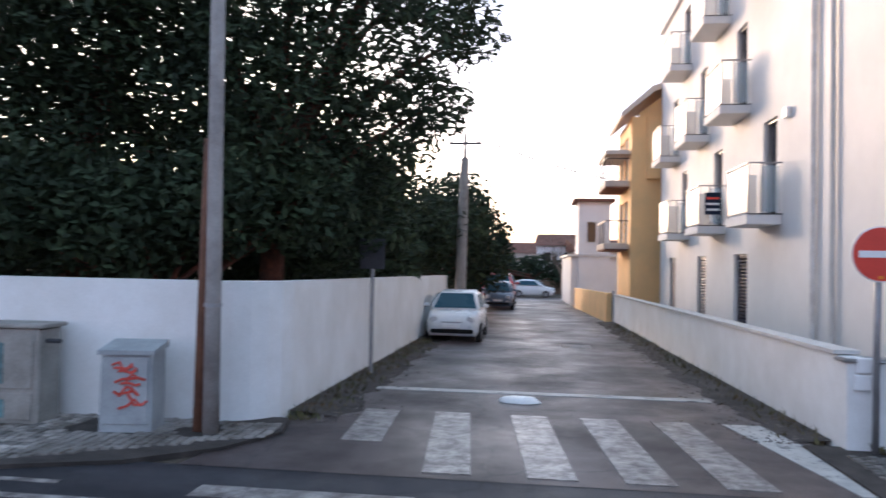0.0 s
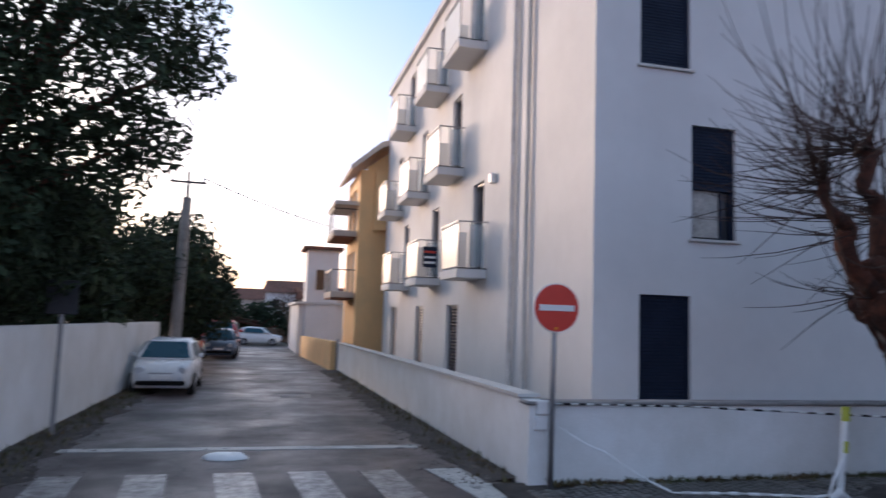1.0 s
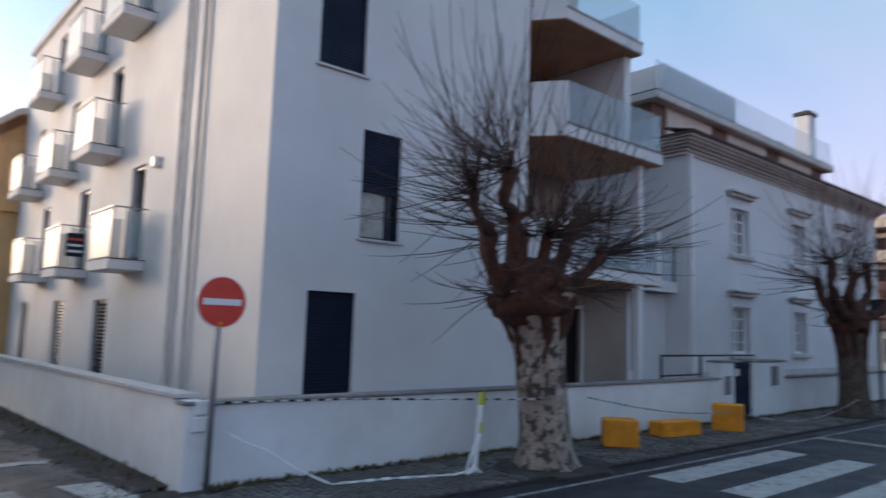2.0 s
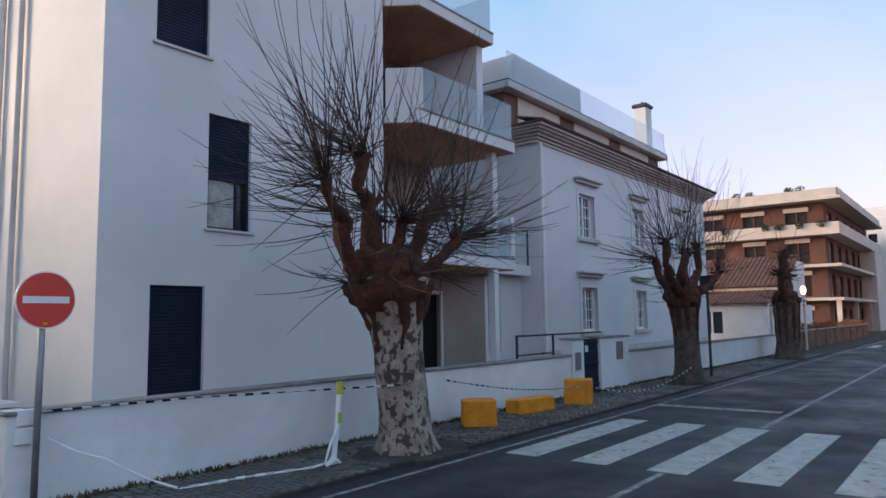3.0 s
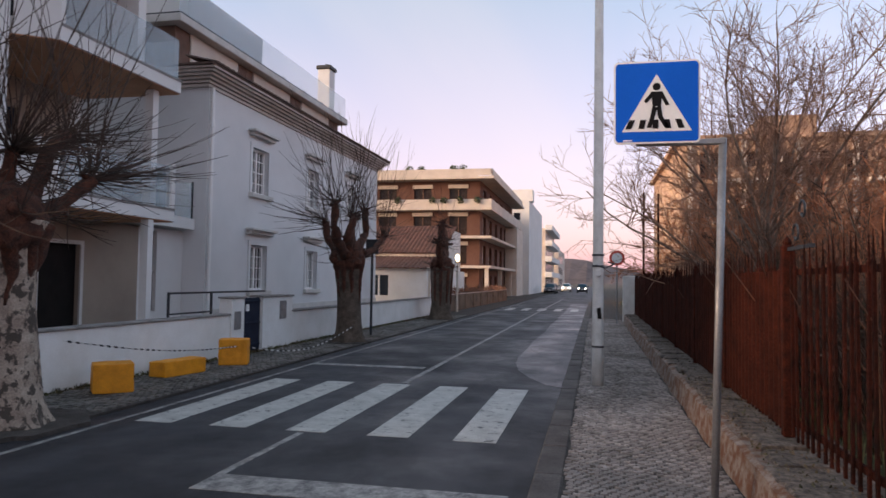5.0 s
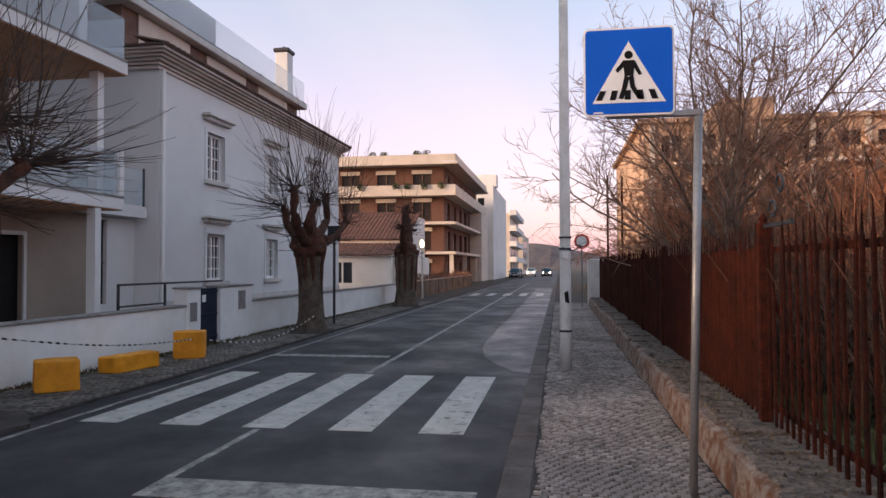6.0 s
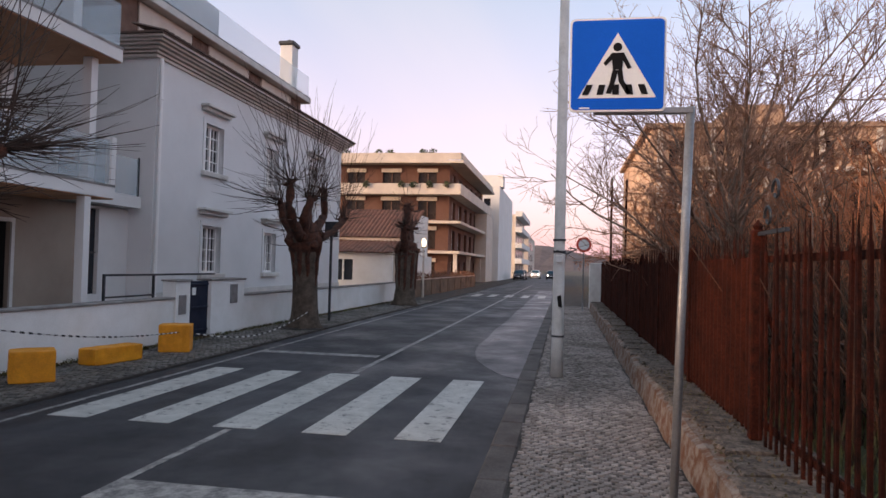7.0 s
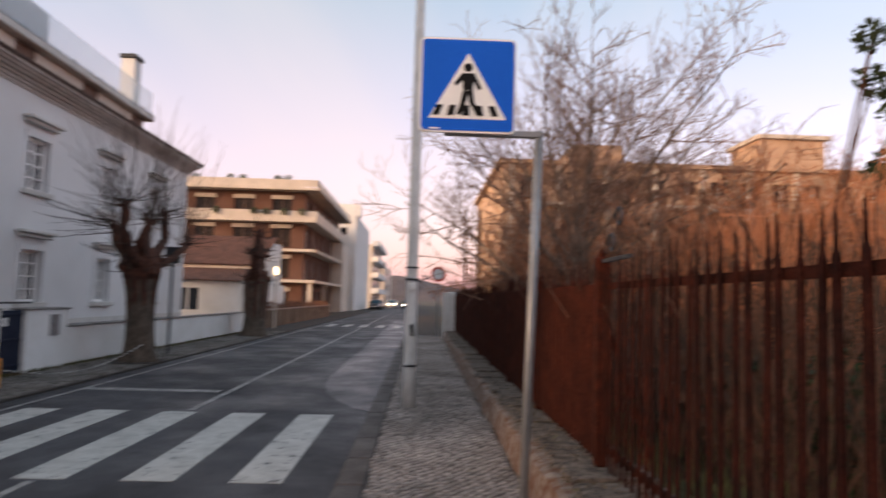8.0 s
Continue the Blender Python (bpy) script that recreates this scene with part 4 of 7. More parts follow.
# picture of the sign: triangle, stripes and a plain walking shape
part("triangle", Geo().prism([(cy + 0.262, sz0 + 0.093), (cy, sz0 + 0.545), (cy - 0.262, sz0 + 0.093)], "x", sx - 0.0155, sx - 0.0125), SIGNWHITE, pl, "white triangle")
fx0, fx1 = sx - 0.019, sx - 0.016
for k, o in enumerate((0.185, 0.1, 0.008, -0.075, -0.16)):
    part("stripe_mark", Geo().prism([(cy + o + 0.022 + o * 0.16, sz0 + 0.115), (cy + o + 0.022, sz0 + 0.185), (cy + o - 0.022, sz0 + 0.185), (cy + o - 0.022 + o * 0.16, sz0 + 0.115)], "x", fx0, fx1), SIGNBLACK, pl)
fg = Geo().prism([(cy + 0.03 * math.cos(a), sz0 + 0.445 + 0.03 * math.sin(a)) for a in [k * math.pi / 8 for k in range(16)]], "x", fx0, fx1)
fg.prism([(cy + 0.042, sz0 + 0.405), (cy - 0.045, sz0 + 0.405), (cy - 0.032, sz0 + 0.29), (cy + 0.03, sz0 + 0.29)], "x", fx0 - 0.0005, fx1)
for q in (((0.042, 0.4), (0.095, 0.335), (0.078, 0.315), (0.025, 0.37)), ((-0.045, 0.4), (-0.095, 0.3), (-0.07, 0.292), (-0.028, 0.37)),
          ((0.03, 0.295), (0.05, 0.2), (0.075, 0.125), (0.04, 0.12), (0.015, 0.2), (-0.005, 0.28)), ((-0.032, 0.295), (-0.045, 0.21), (-0.095, 0.125), (-0.06, 0.122), (-0.01, 0.205), (0.0, 0.285))):
    fg.prism([(cy + a, sz0 + b2) for a, b2 in q], "x", fx0, fx1)
part("walking_mark", fg, SIGNBLACK, pl, "plain black walking pictogram")
part("maker_mark", Geo().box(sx - 0.0145, sx - 0.0123, sy1 - 0.14, sy1 - 0.07, sz0 + 0.02, sz0 + 0.03), SIGNWHITE, pl)

stop = thing("no_entry_sign", "round red no-entry sign with white bar on a grey pole", "traffic sign")
STX, STY = 4.0, 10.22
part("pole", Geo().tube([(STX, STY, 0), (STX + 0.01, STY, 1.3), (STX + 0.02, STY, 2.34)], 0.033, 14), GREYMETAL, stop, smooth=True)
dg = part("disc", disc(Geo(), STX + 0.02, 2.07, 0.285, STY - 0.055, STY - 0.04), SIGNWHITE, stop, "white rim of the disc")
part("red_face", disc(Geo(), STX + 0.02, 2.07, 0.272, STY - 0.062, STY - 0.0555), SIGNRED, dg, "faded red face")
part("bar", Geo().box(STX - 0.2, STX + 0.24, STY - 0.068, STY - 0.0625, 2.035, 2.105, 0.002), SIGNWHITE, dg)
part("clamp", Geo().box(STX - 0.05, STX + 0.07, STY - 0.04, STY + 0.04, 1.98, 2.03, 0.005), GREYMETAL, stop)
part("sticker", Geo().box(STX - 0.005, STX + 0.035, STY - 0.069, STY - 0.063, 1.82, 1.85), YELLOW, dg)
mb = thing("meter_boxes", "two white meter boxes on the wall corner", "meter box")
part("upper_box", Geo().box(3.86, 4.06, 10.3, 10.345, 0.84, 1.0, 0.01), SIGNWHITE, mb)
part("lower_box", Geo().box(3.84, 4.02, 10.3, 10.345, 0.66, 0.82, 0.01), SIGNWHITE, mb)

wp = thing("white_street_pole", "white painted street pole with dark bands and stickers", "pole")
part("shaft", Geo().tube([(13.15, 2.56, 0.05), (13.15, 2.56, 0.7), (13.15, 2.56, 2.2), (13.15, 2.56, 9.0)], [0.1, 0.092, 0.085, 0.06], 18), WHITEPOLE, wp, smooth=True)
for z in (0.72, 2.02, 2.2):
    part("band", Geo().tube([(13.15, 2.56, z), (13.15, 2.56, z + 0.03)], 0.1, 18), DARKMETAL, wp, "dark clamp band")
part("sticker", Geo().prism([(2.5, 1.18), (2.56, 1.19), (2.58, 1.35), (2.52, 1.37)], "x", 13.045, 13.055), SIGNBLACK, wp, "torn dark sticker")
part("junction", Geo().box(13.02, 13.07, 2.51, 2.61, 1.87, 1.98, 0.01), WHITEPOLE, wp)
part("cable_loop", Geo().tube([(13.03, 2.6, 2.05), (12.95, 2.45, 2.0), (13.0, 2.3, 2.07), (13.13, 2.4, 2.1)], 0.012, 5), DARKMETAL, wp)

dp = thing("twin_pole", "grey concrete pole with a brown timber pole strapped beside it", "pole")
part("concrete_shaft", Geo().tube([(-2.86, 9.72, 0), (-2.88, 9.74, 1.7), (-2.98, 9.8, 8.5)], [0.09, 0.082, 0.07], 12), GREYPOLE, dp, smooth=True)
part("timber_shaft", Geo().tube([(-3.02, 9.8, 0), (-3.0, 9.8, 1.7), (-2.99, 9.8, 3.2)], [0.08, 0.075, 0.06], 12), WOODPOLE, dp, "brown timber shaft", smooth=True)
part("strap", Geo().tube([(-2.88, 9.74, 1.38), (-2.88, 9.74, 1.42)], 0.095, 12), GREYMETAL, dp)
up = thing("utility_pole", "weathered concrete utility pole with a crossarm", "pole")
zb = side_z(27.6)
part("shaft", Geo().tube([(-2.0, 27.6, zb), (-1.95, 27.6, 3), (-1.9, 27.6, 5.7)], [0.2, 0.18, 0.15], 10), GREYPOLE, up)
part("head", Geo().tube([(-1.9, 27.6, 5.7), (-1.9, 27.6, 6.6)], [0.07, 0.05], 8), GREYPOLE, up)
part("crossarm", Geo().box(-2.5, -1.3, 27.55, 27.65, 6.2, 6.27), DARKMETAL, up)
for x in (-2.4, -1.4):
    part("insulator", Geo().tube([(x, 27.6, 6.27), (x, 27.6, 6.42)], [0.05, 0.04], 8), SIGNWHITE, up)
cab = Geo().tube([(-1.4 + (4.3 + 1.4) * t, 27.6 + 6 * t, 6.4 - 0.8 * t - 0.15 * math.sin(math.pi * t)) for t in [k / 14 for k in range(15)]], 0.02, 5)
thing("overhead_cable", "thin dark cable from the pole to the ochre building", "cable", cab, DARKMETAL)
ps = thing("street_sign_back", "grey back of a small sign on a thin post", "traffic sign")
part("post", Geo().tube([(-2.2, 14.4, side_z(14)), (-2.2, 14.4, 2.3)], 0.035, 10), GREYMETAL, ps)
part("plate", Geo().box(-2.42, -1.98, 14.36, 14.38, 1.78, 2.3, 0.01), DARKMETAL, ps)
p3 = thing("slim_dark_post", "slim dark post at the kerb beside the plane tree", "post")
part("shaft", Geo().tube([(22.2, 9.35, 0), (22.2, 9.35, 3.0)], 0.04, 10), DARKMETAL, p3)
part("plate", Geo().box(22.17, 22.19, 9.15, 9.55, 2.55, 3.0), DARKMETAL, p3)
rs = thing("far_round_sign", "far round red-rimmed traffic sign", "traffic sign")
part("post", Geo().tube([(30.5, 1.75, 0.1), (30.5, 1.75, 2.6)], 0.03, 8), GREYMETAL, rs)
rd = part("rim", Geo().prism([(1.75 + 0.3 * math.cos(k * 0.26), 2.75 + 0.3 * math.sin(k * 0.26)) for k in range(24)], "x", 30.45, 30.46), SIGNRED, rs)
part("face", Geo().prism([(1.75 + 0.21 * math.cos(k * 0.26), 2.75 + 0.21 * math.sin(k * 0.26)) for k in range(24)], "x", 30.444, 30.449), SIGNWHITE, rd)


# ---- street furniture ----
def yellow_block(x, y, w, d, h, rz, label):
    g = Geo()
    n, q = 8, []
    for k in range(7):
        s = 1 - (0.035 if k in (0, 6) else 0)
        ring = []
        for e in range(4 * n):
            c, f2 = divmod(e, n)
            u = -1 + 2 * f2 / n
            a, b2 = ((u, -1), (1, u), (-u, 1), (-1, -u))[c]
            k2 = 0.97 if f2 == 0 else 1
            ring.append((a * w / 2 * s * k2, b2 * d / 2 * s * k2, h * (k / 6 if 0 < k < 6 else (0 if k == 0 else 1))))
        q.append(ring)
    q[1] = [(a, b2, 0.015) for a, b2, c in q[1]]
    q[5] = [(a, b2, h - 0.015) for a, b2, c in q[5]]
    g.loft(q)
    for v in range(len(g.v)):
        p = Vector(g.v[v])
        o = noise.noise_vector(p * 9 + Vector((x, y, 0))) * 0.011
        g.v[v] = (p.x + o.x, p.y + o.y, p.z + (o.z if p.z > 0.1 else 0))
    thing("concrete_block", label, "concrete block", g, YELLOW, group="yellow blocks along the pavement", at=pose(x, y, 0.05, 0, 0, rz))


yellow_block(10.72, 9.65, 0.56, 0.5, 0.42, -48, "yellow painted concrete block near the plane tree")
yellow_block(12.66, 9.8, 1.02, 0.36, 0.26, -11, "long low yellow painted concrete block")
yellow_block(14.3, 9.62, 0.56, 0.5, 0.5, -68, "yellow painted concrete block holding the tape")


def tape(pts, label, name, sag=0.0, n=60, dark=SIGNBLACK, light=TRIM, w=0.014):
    """Striped barrier tape: short light and dark lengths in turn."""
    pts = [Vector(p) for p in pts]
    seg = []
    tot = sum((b2 - a).length for a, b2 in zip(pts, pts[1:]))
    for a, b2 in zip(pts, pts[1:]):
        k = max(2, round(n * (b2 - a).length / tot))
        for i in range(k):
            t = i / k
            p = a.lerp(b2, t)
            p.z -= sag * math.sin(math.pi * t)
            seg.append(p)
    seg.append(pts[-1])
    t = thing(name, label, "barrier tape")
    ga, gb = Geo(), Geo()
    for i in range(len(seg) - 1):
        a, b2 = seg[i], seg[i + 1]
        tw = w * (0.35 + 0.65 * abs(math.sin(i * 1.3)))
        o = Vector((0, 0.004, tw))
        gg = ga if i % 2 else gb
        gg.loft([[a - o, a + Vector((0, -0.006, 0)), a + o, a + Vector((0, 0.006, 0))], [b2 - o, b2 + Vector((0, -0.006, 0)), b2 + o, b2 + Vector((0, 0.006, 0))]])
    part("dark_banding", ga, dark, t)["kind"] = "stuff"
    part("light_banding", gb, light, t)["kind"] = "stuff"


tape([(4.02, 10.16, 0.98), (5.6, 10.02, 0.97), (7.95, 8.95, 0.97)], "twisted black and white tape strung to the plane tree", "barrier_tape", 0.0, 44)
tape([(8.75, 8.85, 0.98), (14.1, 9.45, 0.42)], "black and white tape sagging from the plane tree", "barrier_tape", 0.1, 64)
tape([(14.45, 9.45, 0.38), (19.6, 9.0, 0.5)], "slack tape from the yellow block to the next tree", "barrier_tape", 0.32, 44)
LIME = mat("lime_yellow_tape", (0.5, 0.52, 0.06), 0.5, 0.1)
tape([(4.08, 10.15, 0.72), (4.6, 10.05, 0.45), (5.25, 9.75, 0.07)], "loose white tape slung from the sign pole", "loose_tape", 0.03, 10, SIGNWHITE, SIGNWHITE, 0.016)
tape([(5.25, 9.72, 0.065), (6.0, 9.6, 0.065), (6.8, 9.35, 0.065), (7.05, 9.3, 0.1)], "loose white tape lying on the cobbles", "loose_tape", 0.0, 16, TRIM, SIGNWHITE, 0.018)
yp = thing("tape_post", "short post wrapped in white and lime tape", "post")
part("stake", Geo().tube([(7.08, 9.3, 0.04), (7.15, 9.3, 0.55), (7.2, 9.3, 1.05)], 0.035, 8), SIGNWHITE, yp)
part("cap_wrap", Geo().tube([(7.193, 9.3, 0.9), (7.2, 9.3, 1.06)], 0.045, 8), LIME, yp, "lime yellow wrap")
part("middle_wrap", Geo().tube([(7.16, 9.3, 0.55), (7.172, 9.3, 0.68)], 0.043, 8), LIME, yp, "lime yellow wrap")
part("foot_bundle", Geo().tube([(6.95, 9.28, 0.06), (7.05, 9.27, 0.13), (7.18, 9.27, 0.06)], [0.02, 0.05, 0.02], 8), SIGNWHITE, yp, "crumpled tape at the foot")
part("loose_end", Geo().tube([(7.12, 9.27, 0.5), (6.98, 9.25, 0.3), (6.9, 9.25, 0.1)], [0.012, 0.02, 0.01], 6), SIGNWHITE, yp)

CABGREY = mat("grey_cabinet_plastic", (0.36, 0.39, 0.40), 0.6, 0.08, 3, 40, 0.08, col2=(0.28, 0.3, 0.31))
CABBEIGE = mat("weathered_cabinet_concrete", (0.33, 0.31, 0.28), 0.85, 0.15, 2.5, 40, 0.2, col2=(0.22, 0.205, 0.185))
cb = thing("utility_cabinet", "pale grey utility cabinet with red graffiti scribble", "utility cabinet", at=pose(-3.74, 9.75, 0.03, 0, 0, 7))
part("body", Geo().loft([[(x, y, 0) for x, y in ((-0.3, -0.2), (0.26, -0.2), (0.26, 0.16), (-0.3, 0.16))], [(x, y, z) for x, y, z in ((-0.29, -0.19, 0.83), (0.25, -0.19, 0.83), (0.25, 0.16, 0.88), (-0.29, 0.16, 0.88))]]), CABGREY, cb)
part("lid", Geo().loft([[(x, y, 0.831 if y < 0 else 0.881) for x, y in ((-0.32, -0.23), (0.28, -0.23), (0.28, 0.18), (-0.32, 0.18))], [(x, y, 0.88 if y < 0 else 0.96) for x, y in ((-0.32, -0.23), (0.28, -0.23), (0.28, 0.18), (-0.32, 0.18))]]), CABGREY, cb, "sloping lid")
part("door", Geo().box(-0.26, 0.22, -0.215, -0.201, 0.1, 0.8, 0.004), CABGREY, cb)
GRAF = mat("red_spray_paint", (0.55, 0.06, 0.04), 0.5, 0.15)
r2 = random.Random(3)
for k in range(11):
    px, pz = r2.uniform(-0.22, 0.02), 0.74 - k * 0.042
    gr = Geo().tube([(px + 0.07 * j + r2.uniform(-0.02, 0.02), -0.218, pz + r2.uniform(-0.06, 0.06)) for j in range(4)], 0.017, 4)
    part("graffiti_stroke", gr, GRAF, cb, "red spray stroke")
c1 = thing("concrete_cabinet", "weathered concrete meter cabinet with blue-green stains", "utility cabinet", at=pose(-5.25, 9.85, 0.03, 0, 0, 4))
part("body", Geo().box(-0.55, 0.4, -0.2, 0.2, 0, 1.06, 0.015), CABBEIGE, c1)
part("roof_slab", Geo().box(-0.6, 0.45, -0.24, 0.24, 1.062, 1.11, 0.012), CABBEIGE, c1)
part("upper_door", Geo().box(-0.48, 0.33, -0.215, -0.202, 0.4, 1.0, 0.005), CABBEIGE, c1)
part("lower_door", Geo().box(-0.48, 0.33, -0.215, -0.202, 0.06, 0.35, 0.005), CABBEIGE, c1)
part("paint_stain", Geo().box(-0.25, 0.0, -0.22, -0.216, 0.45, 0.9, 0.004), mat("teal_spray_paint", (0.14, 0.26, 0.28), 0.6, 0.3, 6, 40), c1, "teal spray-painted patch")
part("paint_stain", Geo().box(-0.2, 0.02, -0.22, -0.216, 0.08, 0.28, 0.004), mat("teal_paint", (0.14, 0.28, 0.3), 0.6, 0.3, 6, 40), c1)
part("vent_pipe", Geo().tube([(0.42, -0.1, 0.92), (0.58, -0.1, 0.92)], 0.025, 8), DARKMETAL, c1)
bag = Geo()
rings = []
for k in range(6):
    z = k / 5
    rings.append([(0.38 + (0.3 - 0.16 * z * z) * math.cos(a) * (1 + 0.15 * noise.noise((math.cos(a), math.sin(a), z))), 12.45 + (0.17 - 0.1 * z * z) * math.sin(a), -0.03 + 0.09 * math.sin(z * 1.5) + 0.02 * noise.noise((a, z * 3, 1))) for a in [j * math.pi / 8 for j in range(16)]])
bag.loft(rings)
thing("plastic_bag", "crumpled white plastic bag lying on the side street", "bag", bag, mat("white_plastic", (0.85, 0.84, 0.82), 0.3, 0.05), smooth=True)
thing("manhole_cover", "pale worn manhole cover in the side street", "manhole cover", Geo().box(1.3, 2.05, 20.3, 21.1, side_z(20.7) - 0.02, side_z(20.7) + 0.015, 0.005), GREYPOLE)


# ---- trees ----
def pollard(label, stem, limbs, shoots, up, side, seed, bark=BARK, roots=0.12, crown_r=0.0085, rise=0.17):
    """A pollarded plane. stem: (x, y, z, r); limbs: bent runs of points with a start radius, each ending in a knob;
    shoots spring from knobs, limbs and head: upright ones up to length up, sideways ones up to length side."""
    r = random.Random(seed)
    t = thing("plane_tree", label, "tree", group="pollarded plane trees of the street")
    ss = []
    for p, q in zip(stem, stem[1:]):
        ss += [tuple(a + (b2 - a) * k / 6 for a, b2 in zip(p, q)) for k in range(6)]
    ss.append(stem[-1])
    n, rings = 22, []
    for x, y, z, rad in ss:
        flare = roots * max(0, 1 - z / 0.4) ** 2
        rings.append([(x + math.cos(a) * q, y + math.sin(a) * q, z) for a in [2 * math.pi * k / n for k in range(n)] for q in [rad * (1 + 0.09 * noise.noise((math.cos(a) * 2.2, math.sin(a) * 2.2, z * 1.3 + seed))) + flare * (1 + 0.6 * math.sin(a * 5 + seed))]])
    part("trunk", Geo().loft(rings), bark, t, "mottled flaking bark", smooth=True)
    hx, hy, hz, hr = stem[-1]

    def lumpy(pts, radii, sides, amp):
        """A tube through the points with a rough, knotted skin."""
        fine, fr = [], []
        for i in range(len(pts) - 1):
            for k in range(4):
                fine.append(Vector(pts[i]).lerp(Vector(pts[i + 1]), k / 4))
                fr.append(radii[i] + (radii[i + 1] - radii[i]) * k / 4)
        fine.append(Vector(pts[-1]))
        fr.append(radii[-1])
        g = Geo().tube(fine, fr, sides)
        for v in range(len(g.v)):
            p = Vector(g.v[v])
            g.v[v] = tuple(p + amp * noise.noise_vector(p * 4.5) + 0.35 * amp * noise.noise_vector(p * 13.0))
        return g

    part("head", lumpy([(hx, hy, hz - 0.42), (hx, hy, hz - 0.3), (hx, hy, hz), (hx, hy, hz + 0.3), (hx, hy, hz + 0.46)], [hr * 0.7, hr * 0.93, hr * 1.04, hr * 0.8, hr * 0.3], 20, 0.16 * hr), LIMB, t, "dark knotted head of the trunk", smooth=True)
    for k in range(9):
        a = 6.283 * k / 9 + r.uniform(-0.3, 0.3)
        b2 = Vector((hx + math.cos(a) * hr * 0.93, hy + math.sin(a) * hr * 0.93, hz + r.uniform(-0.2, 0.25)))
        q = hr * r.uniform(0.16, 0.3)
        d = Vector((math.cos(a), math.sin(a), 0.5)) * q
        part("burl", lumpy([b2 - d, b2 - d * 0.4, b2 + d * 0.4, b2 + d], [q * 0.5, q, q * 0.9, q * 0.25], 9, 0.4 * q), LIMB, t, "dark knotted burl", smooth=True)
    sx0, sy0, sz0, sr0 = stem[-3]
    for k in range(8):
        a, low = 6.283 * k / 8 + r.uniform(-0.3, 0.3), r.uniform(0.0, 0.4)
        c, e = Vector((math.cos(a), math.sin(a), 0)), Vector((sx0, sy0, sz0))
        part("bark_ridge", lumpy([Vector((hx, hy, hz - 0.1)) + c * hr * 0.9, e + c * sr0 * 0.95 + Vector((0, 0, 0.05)), e + c * sr0 * 0.9 - Vector((0, 0, low))], [0.1 * hr / 0.5, 0.06 * hr / 0.5, 0.02], 8, 0.05), LIMB, t, "brown ridge of old bark", smooth=True)
    buds = []
    for pts, r0 in limbs:
        pts = [Vector(p) for p in pts]
        m = len(pts) - 1
        rad = [r0 * (1 - 0.6 * k / m) for k in range(m)] + [r0 * 0.62]
        tip = (pts[-1] - pts[-2]).normalized()
        lb = part("limb", lumpy([*pts, pts[-1] + tip * r0 * 0.6], [*rad, r0 * 0.2], 11, 0.36 * r0), LIMB, t, "dark knobbly limb", smooth=True)
        for k in range(m + 2):
            a = pts[min(1 + r.randrange(m), m)] if k > 2 else pts[-1]
            d = (Vector((r.gauss(0, 1), r.gauss(0, 1), r.gauss(0.3, 0.7)))).normalized()
            e = a + d * r0 * r.uniform(1.0, 1.7)
            part("stub", lumpy([a, a.lerp(e, 0.6), e], [r0 * 0.45, r0 * 0.3, r0 * 0.14], 7, 0.16 * r0), LIMB, lb, "short knotted stub", smooth=True)
            buds.append((e, d, 1.0 if k < 3 else 0.5))
        buds += [(pts[-1], tip, 2.2), (pts[-1] + tip * r0 * 0.5, tip, 2.0)]
    for k in range(10):
        a = 6.283 * k / 10
        d = Vector((math.cos(a), math.sin(a), r.uniform(-0.2, 0.2)))
        buds.append((Vector((hx, hy, hz + r.uniform(-0.15, 0.25))) + d * hr * 0.98, d, 0.55))
    sg = Geo()
    pick = r.choices(buds, [w for _, _, w in buds], k=shoots)
    for p0, d0, _ in pick:
        upright = r.random() < rise
        away = Vector((p0.x - hx, p0.y - hy, 0))
        away = away.normalized() if away.length > 0.1 else Vector((r.gauss(0, 1), r.gauss(0, 1), 0)).normalized()
        if upright:
            d = Vector((r.gauss(0, 0.28), r.gauss(0, 0.28), 1)) + away * 0.22
            L, lift = up * r.uniform(0.5, 1.1), 0.02
        else:
            d = Vector((r.gauss(0, 0.7), r.gauss(0, 0.7), r.gauss(-0.05, 0.3))) + away * 1.1 + d0 * 0.25
            L, lift = side * r.uniform(0.45, 1.15), r.uniform(0.0, 0.1)
        if p0.z < hz + 0.3:
            L *= 0.7
        dd, q = d.normalized(), [p0]
        for k in range(6):
            dd = (dd + Vector((r.gauss(0, 0.06), r.gauss(0, 0.06), lift + r.gauss(0, 0.04)))).normalized()
            q.append(q[-1] + dd * L / 6)
        sg.tube(q, [crown_r * f2 for f2 in (1, 0.92, 0.82, 0.7, 0.58, 0.45, 0.28)], 3, cap=False)
        if r.random() < 0.35:
            k = r.choice((2, 3))
            e = (q[k + 1] - q[k]).normalized() + Vector((r.gauss(0, 0.4), r.gauss(0, 0.4), r.gauss(0.1, 0.3)))
            sg.tube([q[k], q[k] + e * L * 0.14, q[k] + e * L * 0.3 + Vector((0, 0, 0.03))], [crown_r * 0.6, crown_r * 0.5, crown_r * 0.28], 3, cap=False)
    part("crown", sg, TWIG, t, "long thin bare shoots")["kind"] = "stuff"
    return t


